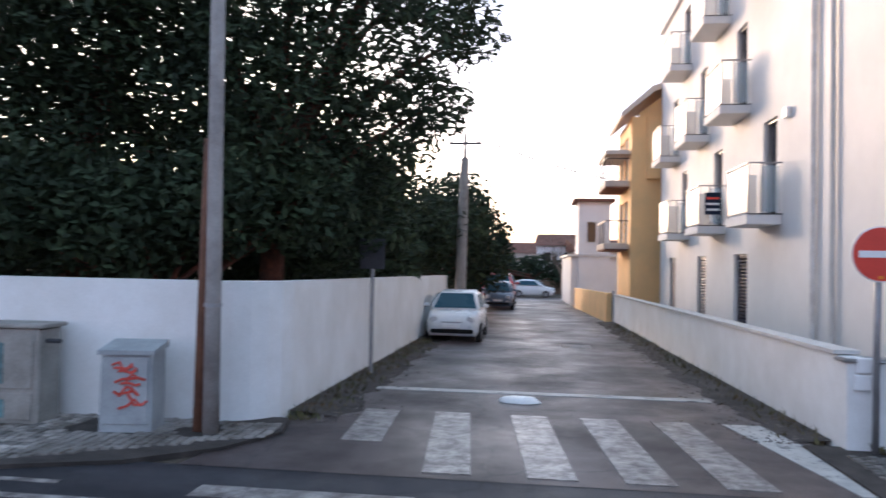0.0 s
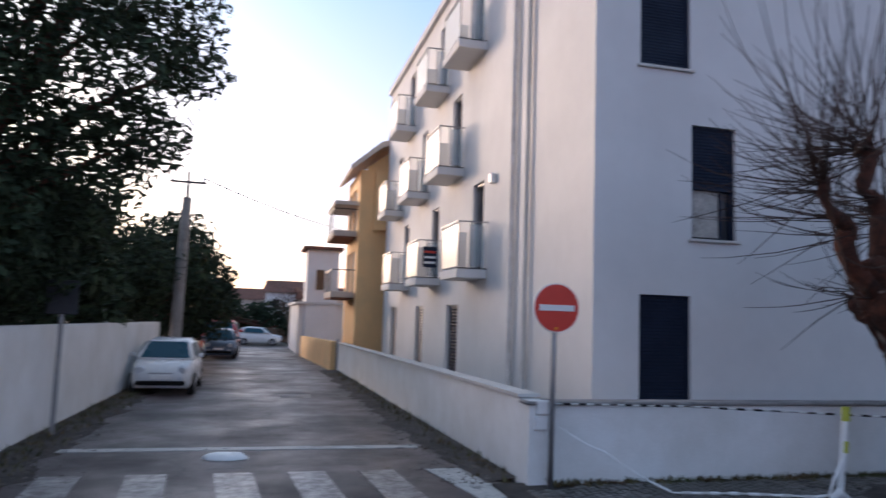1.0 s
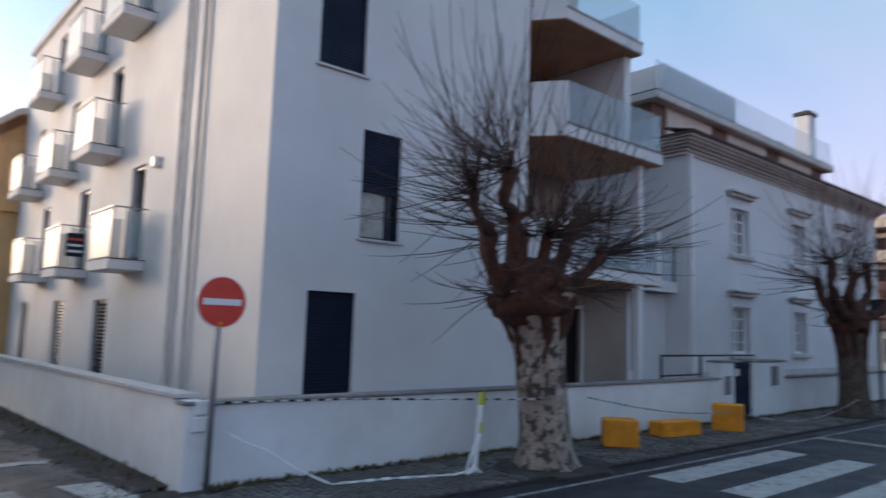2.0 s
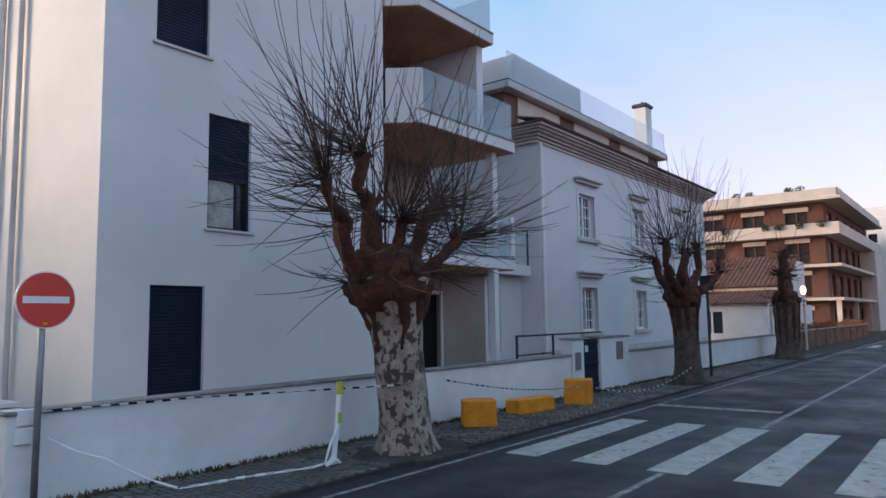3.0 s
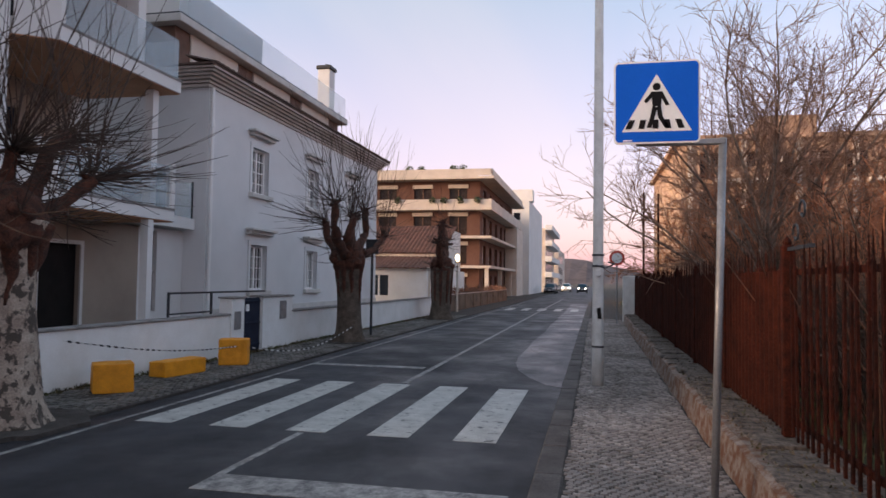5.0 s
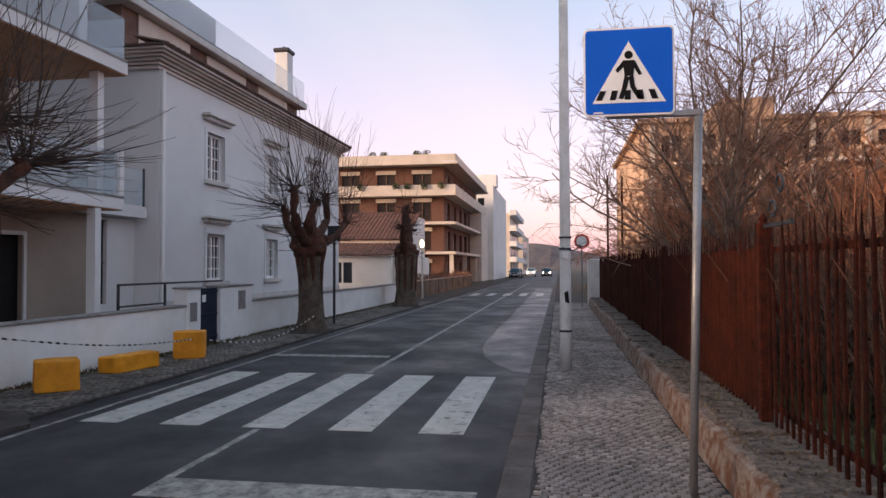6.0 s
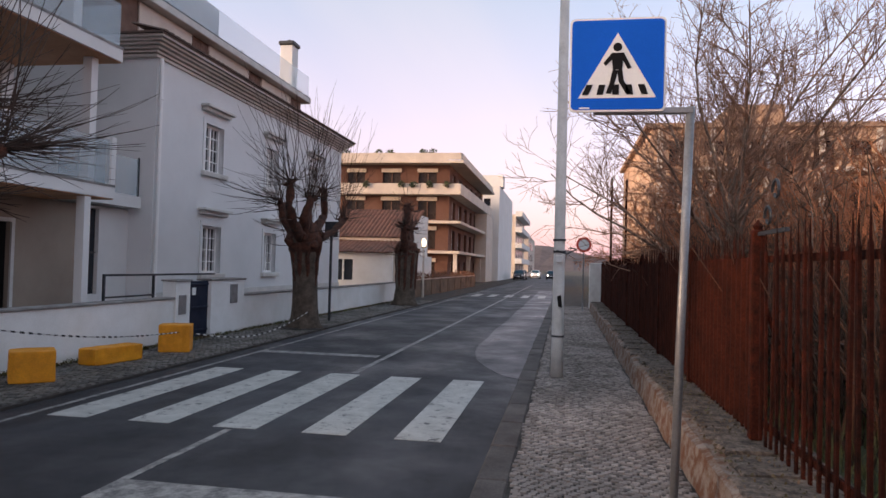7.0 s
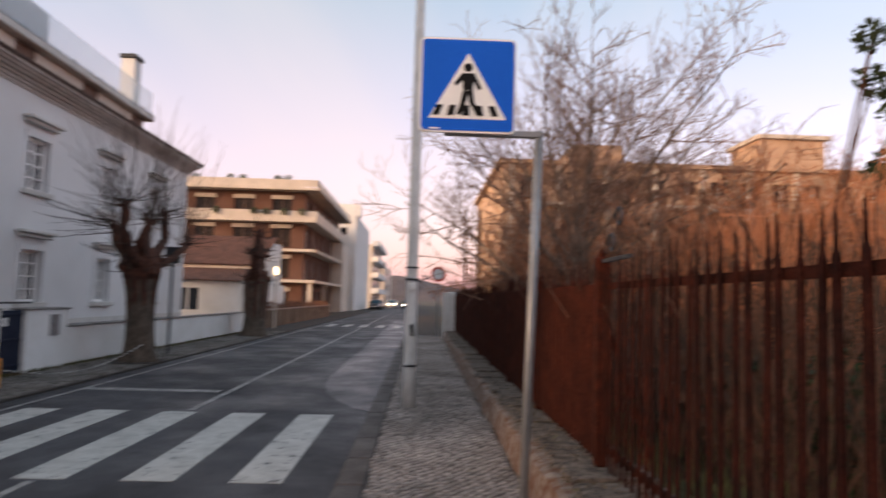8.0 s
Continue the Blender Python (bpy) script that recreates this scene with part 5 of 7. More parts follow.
pollard("large pollarded plane tree with mottled bark and bare shoots",
        [(8.36, 9.2, 0.0, 0.38), (8.3, 9.2, 0.6, 0.345), (8.2, 9.2, 1.4, 0.335), (8.14, 9.2, 1.8, 0.37), (8.05, 9.2, 2.12, 0.46), (8.03, 9.2, 2.38, 0.56)],
        [([(7.6, 9.2, 2.35), (7.2, 9.15, 2.6), (7.03, 9.1, 2.9), (7.07, 9.05, 3.05), (6.82, 9.02, 3.22), (6.64, 9.0, 3.4), (6.69, 9.0, 3.55)], 0.12),
         ([(7.8, 9.2, 2.45), (7.65, 9.2, 2.75), (7.63, 9.2, 3.05), (7.66, 9.22, 3.34), (7.47, 9.25, 3.57), (7.57, 9.25, 4.02)], 0.15),
         ([(7.95, 9.05, 2.5), (7.97, 9.0, 2.8), (8.0, 8.95, 3.12)], 0.12),
         ([(8.4, 9.2, 2.4), (8.6, 9.25, 2.68), (8.8, 9.3, 3.05), (8.94, 9.33, 3.33), (9.3, 9.4, 3.6)], 0.145),
         ([(8.4, 9.1, 2.35), (8.85, 9.0, 2.65), (9.2, 8.9, 3.0)], 0.12),
         ([(8.2, 9.5, 2.4), (8.4, 9.75, 2.8), (8.5, 9.9, 3.35)], 0.12)], 600, 2.7, 1.65, 11, roots=0.1, crown_r=0.0095, rise=0.12)
pollard("smaller pollarded plane tree with upright bare shoots",
        [(20.0, 9.25, 0.0, 0.40), (19.95, 9.25, 0.6, 0.34), (19.85, 9.25, 1.5, 0.32), (19.8, 9.25, 2.1, 0.38), (19.78, 9.25, 2.4, 0.45)],
        [([(19.4, 9.25, 2.45), (18.8, 9.2, 2.75), (18.4, 9.15, 3.1), (18.45, 9.15, 3.68)], 0.17), ([(19.6, 9.2, 2.5), (19.3, 9.1, 2.9), (19.5, 9.0, 3.4)], 0.15),
         ([(19.95, 9.25, 2.5), (20.05, 9.3, 2.9), (20.2, 9.3, 3.45)], 0.15), ([(20.2, 9.25, 2.45), (20.8, 9.3, 2.75), (21.4, 9.3, 3.1), (21.3, 9.3, 3.75)], 0.17),
         ([(20.3, 9.1, 2.4), (21.2, 8.95, 2.65), (21.9, 8.9, 3.05)], 0.13), ([(19.8, 9.55, 2.45), (19.9, 9.9, 2.9), (19.9, 10.0, 3.3)], 0.14)], 300, 2.9, 1.6, 23, BARK_DARK, crown_r=0.0095, rise=0.35)
pollard("pollarded plane tree stump-like with few shoots beside the lamp",
        [(32.0, 9.3, 0.0, 0.5), (32.0, 9.3, 0.8, 0.42), (32.05, 9.3, 1.7, 0.42), (32.1, 9.3, 2.4, 0.5)],
        [([(31.8, 9.3, 2.4), (31.3, 9.25, 2.9), (31.0, 9.2, 3.4)], 0.22), ([(32.1, 9.3, 2.5), (32.0, 9.3, 3.3), (32.1, 9.3, 4.3)], 0.24), ([(32.5, 9.3, 2.4), (33.2, 9.4, 2.9), (33.4, 9.4, 3.5)], 0.22)], 150, 1.6, 1.0, 31, BARK_DARK, crown_r=0.013)
for x, y, a, b2 in ((8.42, 9.15, 0.95, 0.72), (19.95, 9.25, 0.7, 0.55), (31.9, 9.3, 0.7, 0.55)):
    thing("tree_pit", "dark earth pit round the plane trunk", "tree pit", Geo().prism([(x + a * q * math.cos(k * 0.2094), y + b2 * q * math.sin(k * 0.2094)) for k in range(30) for q in [1 + 0.2 * noise.noise((k * 0.8, x, 0))]], "z", 0.0, 0.05), BROKEN)


def bare_tree(label, x, y, z, seed, fork, limbs, reach, material, rad=0.2, rise=0.25, twigs=7, name="bare_tree", low=0.75, thick=1.0, wide=1.25):
    """A leafless tree: a trunk up to the fork, long spreading limbs, side branches along them and fine twigs along those."""
    r = random.Random(seed)
    t = thing(name, label, "tree")
    bg = Geo()
    top = Vector((x + r.uniform(-0.2, 0.2), y + r.uniform(-0.2, 0.2), fork))
    part("trunk", Geo().tube([(x, y, z), Vector((x, y, z)).lerp(top, 0.5) + Vector((0.06, 0.04, 0)), top], [rad * 1.15, rad * 0.9, rad * 0.8], 10), BARE_LIMB, t, smooth=True)

    def path(p, d, L, n, up, wob):
        out, dd = [p], d.normalized()
        for k in range(n):
            dd = (dd + Vector((r.gauss(0, wob), r.gauss(0, wob), r.gauss(up, wob)))).normalized()
            out.append(out[-1] + dd * L / n)
        return out

    def along(pts, f2):
        q = f2 * (len(pts) - 1)
        k = min(int(q), len(pts) - 2)
        return pts[k].lerp(pts[k + 1], q - k), (pts[k + 1] - pts[k]).normalized()

    def fork_dir(dd, a, tilt):
        u = dd.orthogonal().normalized()
        w = dd.cross(u)
        return dd * math.cos(tilt) + (u * math.cos(a) + w * math.sin(a)) * math.sin(tilt)

    for i in range(limbs):
        az = 2 * math.pi * (i + r.uniform(-0.3, 0.3)) / limbs
        tilt = r.uniform(0.25, wide) if i else 0.08
        d = Vector((math.cos(az) * math.sin(tilt), math.sin(az) * math.sin(tilt), math.cos(tilt)))
        L = reach * r.uniform(0.8, 1.1)
        src = Vector((x, y, z)).lerp(top, r.uniform(low, 1.0))
        pts = path(src, d, L, 7, 0.04 * rise, 0.1)
        rr = rad * 0.26
        part("limb", Geo().tube(pts, [rr * (1 - 0.85 * k / 7) + 0.006 for k in range(8)], 7, cap=False), BARE_LIMB, t)
        for s in range(int(3.6 * L)):
            f2 = r.uniform(0.18, 1.0)
            p, dd = along(pts, f2)
            sl = reach * 0.42 * (1.15 - 0.6 * f2) * r.uniform(0.6, 1.2)
            sp = path(p, fork_dir(dd, r.uniform(0, 6.28), r.uniform(0.5, 1.1)), sl, 4, 0.1 * rise, 0.14)
            sr = 0.017 * (1.2 - f2) + 0.005
            bg.tube(sp, [sr * thick, sr * 0.8 * thick, sr * 0.65 * thick, sr * 0.5 * thick, 0.005 * thick], 4, cap=False)
            for q in range(twigs):
                p2, d2 = along(sp, r.uniform(0.15, 1.0))
                tl = sl * r.uniform(0.25, 0.5)
                tp = path(p2, fork_dir(d2, r.uniform(0, 6.28), r.uniform(0.4, 1.0)), tl, 3, 0.08, 0.16)
                bg.tube(tp, [0.0075 * thick, 0.0065 * thick, 0.005 * thick, 0.0035 * thick], 3, cap=False)
                for e in range(2):
                    p3, d3 = along(tp, r.uniform(0.3, 0.95))
                    ep = path(p3, fork_dir(d3, r.uniform(0, 6.28), 0.7), tl * 0.45, 2, 0.05, 0.15)
                    bg.tube(ep, [0.005 * thick, 0.004 * thick, 0.0028 * thick], 3, cap=False)
    part("crown", bg, material, t, "fine bare branches")["kind"] = "stuff"
    return t


bare_tree("tall bare tree with a wide crown of fine branches", 18.6, -1.3, 0.2, 6, 3.0, 22, 5.6, TWIG_GREY, 0.14, 0.6, 6, low=0.4, thick=1.05, wide=1.25)
bare_tree("slim bare tree rising behind the mansion roof", 37.5, 20.0, 0, 77, 5.5, 7, 4.4, TWIG_WARM, 0.1, 2.5, 5)
bare_tree("bare russet tree behind the fence", 24.5, -2.2, 0.2, 9, 1.8, 11, 4.4, TWIG_WARM, 0.13, 0.5, 6, thick=1.3, wide=1.2)
bare_tree("bare russet tree deep in the garden", 17.0, -4.6, 0.2, 14, 1.4, 10, 3.6, TWIG_WARM, 0.12, 0.5, 7, thick=1.1)
bare_tree("bare tree far along the fence", 31.0, -2.2, 0.2, 21, 1.6, 10, 4.2, TWIG_WARM, 0.11, 0.5, 6, thick=1.6, wide=1.2)
bare_tree("bare russet tree at the end of the garden", 38.0, -3.0, 0.2, 92, 1.4, 10, 4.4, TWIG_WARM, 0.1, 0.5, 6, thick=2.2)
bare_tree("bare russet tree before the apartment block", 44.0, -7.0, 0.2, 93, 1.8, 10, 5.0, TWIG_WARM, 0.12, 0.5, 6, thick=2.4)
bare_tree("bare russet tree before the apartment block", 40.0, -13.0, 0.2, 94, 1.8, 10, 5.0, TWIG_WARM, 0.12, 0.5, 6, thick=2.2)
bare_tree("bare russet tree before the apartment block", 36.0, -18.0, 0.2, 95, 1.8, 10, 5.0, TWIG_WARM, 0.12, 0.5, 6, thick=2.0)
bare_tree("bare russet tree beside the garden path", 25.0, -11.0, 0.2, 96, 1.4, 10, 3.6, TWIG_WARM, 0.12, 0.5, 6, thick=1.6)
for k, (x, y, h) in enumerate(((15.0, -3.9, 3.4), (16.5, -7.4, 3.8), (12.4, -4.8, 2.9), (20.0, -5.4, 3.6), (13.2, -9.0, 3.6))):
    bare_tree("tangle of russet winter branches in the garden", x, y, 0.2, 120 + k, 1.0, 11, h, TWIG_WARM, 0.08, 0.5, 7, "bare_shrub", thick=1.15)
bare_tree("low tangled bare shrub in the garden", 12.6, -2.6, 0.2, 33, 0.7, 10, 2.5, TWIG_WARM, 0.07, 0.5, 7, "bare_shrub", thick=1.1)
bare_tree("low tangled bare shrub behind the fence", 15.0, -2.4, 0.2, 34, 0.8, 10, 2.6, TWIG_WARM, 0.07, 0.5, 7, "bare_shrub", thick=1.1)
bare_tree("dense bare shrub in the garden", 21.0, -2.0, 0.2, 35, 0.8, 11, 2.9, TWIG_WARM, 0.07, 0.5, 7, "bare_shrub", thick=1.1)
bare_tree("bare shrub along the garden wall", 11.5, -5.2, 0.2, 36, 0.9, 11, 2.9, TWIG_WARM, 0.07, 0.5, 7, "bare_shrub", thick=1.1)
bare_tree("bare russet tree in the depth of the garden", 22.5, -7.0, 0.2, 91, 1.6, 9, 4.0, TWIG_WARM, 0.12, 0.5, 6, thick=1.3)
bare_tree("bare shrub with brown twigs", 14.0, -6.8, 0.2, 37, 1.0, 11, 3.2, TWIG_WARM, 0.07, 0.5, 7, "bare_shrub", thick=1.1)


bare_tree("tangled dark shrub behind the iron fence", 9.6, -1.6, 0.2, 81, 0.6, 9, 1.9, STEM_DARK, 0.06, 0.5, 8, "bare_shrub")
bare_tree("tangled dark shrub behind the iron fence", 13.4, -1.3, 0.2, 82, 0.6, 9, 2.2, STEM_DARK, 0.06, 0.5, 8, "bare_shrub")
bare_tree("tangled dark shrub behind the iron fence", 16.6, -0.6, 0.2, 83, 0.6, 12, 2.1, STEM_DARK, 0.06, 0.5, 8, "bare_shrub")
bare_tree("tangled russet shrub behind the iron fence", 19.6, -3.6, 0.2, 84, 0.6, 9, 2.6, TWIG_WARM, 0.06, 0.5, 8, "bare_shrub", thick=1.2)
bare_tree("tangled russet shrub behind the iron fence", 22.8, -1.2, 0.2, 85, 0.6, 9, 2.4, TWIG_WARM, 0.06, 0.5, 8, "bare_shrub", thick=1.2)
bare_tree("tangled russet shrub behind the iron fence", 26.5, -1.4, 0.2, 86, 0.6, 9, 2.5, TWIG_WARM, 0.06, 0.5, 8, "bare_shrub", thick=1.2)
bare_tree("tangled russet shrub behind the iron fence", 28.5, -3.2, 0.2, 87, 0.6, 9, 2.8, TWIG_WARM, 0.06, 0.5, 8, "bare_shrub", thick=1.2)
bare_tree("tangled russet shrub behind the iron fence", 10.2, -3.4, 0.2, 88, 0.6, 9, 2.4, TWIG_WARM, 0.06, 0.5, 8, "bare_shrub", thick=1.2)
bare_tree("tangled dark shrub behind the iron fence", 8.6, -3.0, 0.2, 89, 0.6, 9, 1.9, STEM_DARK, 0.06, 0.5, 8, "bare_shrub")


def leaves(g, blobs, n, size, r, flat=0.9):
    """Small bent leaf clumps scattered through ball-like masses, denser towards their rims."""
    tot = sum(b2[3] ** 2 for b2 in blobs)
    for cx, cy2, cz, br in blobs:
        for k in range(int(n * br * br / tot)):
            d = Vector((r.gauss(0, 1), r.gauss(0, 1), r.gauss(0, 1))).normalized()
            q = br * (r.random() ** 0.33) * (1 + 0.35 * noise.noise(d * 2.3 + Vector((cx, cy2, cz))))
            p = Vector((cx, cy2, cz)) + Vector((d.x * q, d.y * q, d.z * q * flat))
            u = Vector((r.gauss(0, 1), r.gauss(0, 1), r.gauss(0, 0.7))).normalized()
            w = u.orthogonal().normalized()
            s = size * r.uniform(0.6, 1.4)
            o = len(g.v)
            g.v += [tuple(p - u * s), tuple(p + w * s * 0.45), tuple(p + u * s), tuple(p - w * s * 0.45 + u.cross(w) * s * 0.2)]
            g.f.append((o, o + 1, o + 2, o + 3))


def evergreen(label, x, y, z, seed, blobs, n, size, material=LEAF, trunk=0.22, name="evergreen_tree"):
    r = random.Random(seed)
    t = thing(name, label, "tree")
    top = max(blobs, key=lambda b2: b2[2])
    tg = Geo().tube([(x, y, z), (x + 0.1, y, z + (top[2] - z) * 0.4), (top[0], top[1], top[2])], [trunk, trunk * 0.8, trunk * 0.25], 9)
    part("trunk", tg, LIMB, t)
    for b2 in blobs:
        part("limb", Geo().tube([(x + 0.05, y, z + (b2[2] - z) * 0.5), ((x + b2[0]) / 2, (y + b2[1]) / 2, z + (b2[2] - z) * 0.8), b2[:3]], [trunk * 0.45, trunk * 0.3, 0.02], 6), LIMB, t)
    g = Geo()
    leaves(g, blobs, n, size, r)
    cr = part("crown", g, material, t, "dense small dark leaves with gaps")
    cr["kind"] = "stuff"
    return t


evergreen("broad dark evergreen oak overhanging the garden wall", -3.6, 13.2, 0, 41,
          [(-3.8, 13.0, 4.3, 1.7), (-2.2, 13.6, 5.6, 1.5), (-4.9, 13.3, 6.2, 1.9), (-1.3, 14.3, 6.9, 1.25), (-3.2, 13.6, 7.6, 1.7), (-2.2, 14.2, 3.9, 1.1), (-0.7, 14.6, 5.9, 0.7), (-1.2, 14.3, 4.6, 0.75), (-1.6, 14.0, 7.9, 1.0)], 31000, 0.073)
evergreen("large dark evergreen behind the white wall", -7.2, 13.5, 0, 42,
          [(-7.0, 13.2, 3.2, 2.0), (-8.6, 13.4, 4.6, 2.1), (-6.2, 13.2, 5.6, 1.9), (-7.6, 13.5, 7.4, 1.9), (-9.8, 13.8, 6.8, 1.8), (-5.6, 13.1, 2.6, 1.3), (-5.2, 13.6, 8.4, 1.5)], 31000, 0.085)
evergreen("dark evergreen shrub spilling over the wall top", -4.6, 11.8, 0, 43, [(-5.0, 11.7, 2.4, 1.0), (-6.6, 11.7, 2.6, 1.1), (-3.8, 11.8, 2.7, 0.9), (-8.2, 11.7, 2.6, 1.2), (-2.9, 12.6, 2.8, 0.9), (-3.0, 14.5, 2.6, 1.0)], 16000, 0.08, trunk=0.1)
evergreen("tall dark evergreen farther up the side street", -5.2, 24.0, -0.2, 44, [(-4.6, 23.5, 3.2, 2.0), (-5.2, 25.0, 4.4, 1.9), (-3.6, 27.5, 3.0, 1.6), (-4.4, 20.0, 3.2, 1.8), (-6.5, 19.5, 4.6, 1.9)], 20000, 0.12)
evergreen("rounded dark tree by the utility pole", -4.0, 33.0, -0.3, 45, [(-3.2, 32.5, 3.2, 2.3), (-3.0, 34.5, 4.4, 1.9), (-1.9, 35.5, 3.2, 1.6), (-2.2, 38.5, 2.2, 1.9), (-3.8, 42.0, 2.6, 2.2), (-4.0, 48.0, 2.4, 2.4)], 17000, 0.15)
evergreen("dense dark shrubbery inside the garden wall", -8, 18, 0, 47, [(-15, 17, 2.2, 2.2), (-12, 18, 2.4, 2.4), (-9, 17.5, 2.2, 2.2), (-6.2, 17.2, 2.0, 2.0), (-4.2, 17.0, 1.8, 1.6), (-4.0, 20.5, 2.0, 1.7), (-18, 16, 2.4, 2.4)], 22000, 0.14, trunk=0.12)
evergreen("tall dark evergreen deep behind the white wall", -10, 21, 0, 49, [(-13.5, 21, 6.0, 2.6), (-10.5, 21, 6.5, 2.7), (-7.6, 21, 6.2, 2.5), (-9.0, 21.5, 9.2, 2.4), (-12.5, 21.5, 9.5, 2.5), (-6.4, 21.2, 8.6, 1.7), (-10.5, 21, 3.6, 2.4)], 3000, 0.16, trunk=0.2)
evergreen("dark leafy tree at the edge of the garden", 13.5, -4.2, 0.3, 46, [(12.9, -4.5, 5.3, 0.33), (12.6, -4.3, 5.9, 0.3), (13.2, -4.9, 4.0, 0.35), (13.6, -5.6, 5.2, 0.5), (12.9, -5.2, 3.4, 0.4)], 800, 0.08, trunk=0.05)

evergreen("low dark evergreen bushes behind the fence", 6.5, -2.2, 0.25, 48, [(5.0, -1.6, 0.9, 0.8), (6.2, -1.4, 1.0, 0.85), (7.4, -1.2, 0.9, 0.75), (4.0, -2.0, 1.0, 0.9), (8.6, -1.3, 0.8, 0.7), (10.2, -1.5, 0.8, 0.75), (6.8, -2.6, 1.3, 1.0), (5.4, -3.2, 1.4, 1.1), (8.4, -3.0, 1.2, 1.0), (11.8, -1.4, 0.9, 0.8)], 16000, 0.05, trunk=0.04, name="evergreen_bush")
hedge = thing("dry_hedge", "tangled dry brown shrubs behind the iron fence", "shrub", kind="stuff")
g = Geo()
r4 = random.Random(8)
bl = [(x, -0.9 + r4.uniform(-0.7, 0.4), 0.8 + r4.uniform(-0.3, 0.5), r4.uniform(0.5, 0.9)) for x in np.arange(8.8, 31, 0.62)]
leaves(g, bl, 9000, 0.055, r4)
part("dry_leaves", g, LEAF_BROWN, hedge)
g = Geo()
for k in range(3000):
    x, y = r4.uniform(6.0, 31), r4.uniform(-2.5, 0.3)
    d = Vector((r4.gauss(0, 0.3), r4.gauss(0, 0.3), 1)).normalized()
    L = r4.uniform(0.9, 2.5)
    g.tube([(x, y, 0.28), Vector((x, y, 0.28)) + d * L * 0.5 + Vector((r4.gauss(0, 0.05), 0, 0)), Vector((x, y, 0.28)) + d * L], [0.012, 0.009, 0.004], 3, cap=False)
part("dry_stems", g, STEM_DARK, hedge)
cane = thing("dry_canes", "tall russet canes and dead creeper filling the garden", "undergrowth", kind="stuff")
r6, g, lg = random.Random(19), Geo(), Geo()
for k in range(3600):
    x, y = r6.uniform(9, 31), -1.6 - abs(r6.gauss(0, 4.0))
    L, d = r6.uniform(1.4, 3.3), Vector((r6.gauss(0, 0.3), r6.gauss(0, 0.3), 1)).normalized()
    p = Vector((x, y, 0.28))
    q = p + d * L * 0.5
    e = q + (d + Vector((r6.gauss(0, 0.35), r6.gauss(0, 0.35), 0))).normalized() * L * 0.5
    g.tube([p, q, e], [0.014, 0.011, 0.005], 3, cap=False)
    for j in range(2):
        b2 = q.lerp(e, r6.random())
        g.tube([b2, b2 + Vector((r6.gauss(0, 0.3), r6.gauss(0, 0.3), r6.gauss(0.25, 0.2)))], [0.008, 0.004], 3, cap=False)
part("canes", g, TWIG_WARM, cane)
leaves(lg, [(r6.uniform(9, 30), -2.0 - abs(r6.gauss(0, 3.2)), r6.uniform(1.2, 3.1), r6.uniform(0.4, 0.9)) for k in range(70)], 9000, 0.05, r6)
part("dead_leaves", lg, mat("orange_brown_dead_leaf", (0.34, 0.135, 0.06), 0.85, 0.2, 0.8, 30, 0.0, col2=(0.18, 0.075, 0.04), island=0.5), cane)
gr = thing("garden_grass", "rough green grass behind the fence", "grass", kind="stuff")
g = Geo()
for k in range(9000):
    x, y = r4.uniform(3.5, 14), r4.uniform(-5.5, 0.55)
    h, a = r4.uniform(0.12, 0.4), r4.uniform(0, 6.28)
    o = len(g.v)
    dx, dy = 0.012 * math.cos(a), 0.012 * math.sin(a)
    lx, ly = r4.gauss(0, 0.08), r4.gauss(0, 0.08)
    g.v += [(x - dx, y - dy, 0.29), (x + dx, y + dy, 0.29), (x + lx, y + ly, 0.29 + h)]
    g.f.append((o, o + 1, o + 2))
part("blades", g, mat("winter_grass", (0.13, 0.15, 0.055), 0.8, 0.2, 1, 30, 0, col2=(0.14, 0.12, 0.06), island=0.4), gr)

lit = thing("wall_top_litter", "dead leaves, moss and weeds on the wall top", "leaf litter", kind="stuff")
g = Geo()
for k in range(2600):
    x, y, a = r4.uniform(1.5, 30) if k % 3 else r4.uniform(1.5, 12), r4.uniform(0.7, 1.36), r4.uniform(0, 6.28)
    s, z = r4.uniform(0.006, 0.018), 0.44 + r4.uniform(0, 0.012)
    o = len(g.v)
    g.v += [(x + s * math.cos(a), y + s * math.sin(a), z), (x - s * math.sin(a) * 0.6, y + s * math.cos(a) * 0.6, z + r4.uniform(0, 0.03)), (x - s * math.cos(a), y - s * math.sin(a), z + r4.uniform(0, 0.012)), (x + s * math.sin(a) * 0.5, y - s * math.cos(a) * 0.5, z)]
    g.f.append((o, o + 1, o + 2, o + 3))
part("dead_leaves", g, mat("dead_leaf_litter", (0.14, 0.09, 0.06), 0.9, 0.2, 3, 40, 0, col2=(0.09, 0.085, 0.04), island=0.55), lit)

# ---- parked cars ----
CARWHITE = mat("white_car_paint", (0.7, 0.71, 0.72), 0.25, 0.02, 2, 60, 0.0)
CARRED = mat("red_car_paint", (0.5, 0.03, 0.025), 0.3, 0.03, 2, 60, 0.0)
CARBLUE = mat("blue_car_paint", (0.10, 0.14, 0.2), 0.3, 0.03, 2, 60, 0.0)
CARDARK = mat("dark_car_paint", (0.03, 0.033, 0.04), 0.3, 0.03, 2, 60, 0.0)
# blue of the reflected sky is painted into the car glass, its gloss kept low
CARGLASS = mat("sky_toned_car_glass", (0.03, 0.085, 0.12), 0.3, 0.02, 2, 60, 0.0, spec=0.12)
TYRE = mat("tyre_rubber", (0.02, 0.02, 0.02), 0.9, 0.1, 8, 60, 0.1)
LENS = pane_mat("headlamp_lens", (0.6, 0.62, 0.65), 0.1)
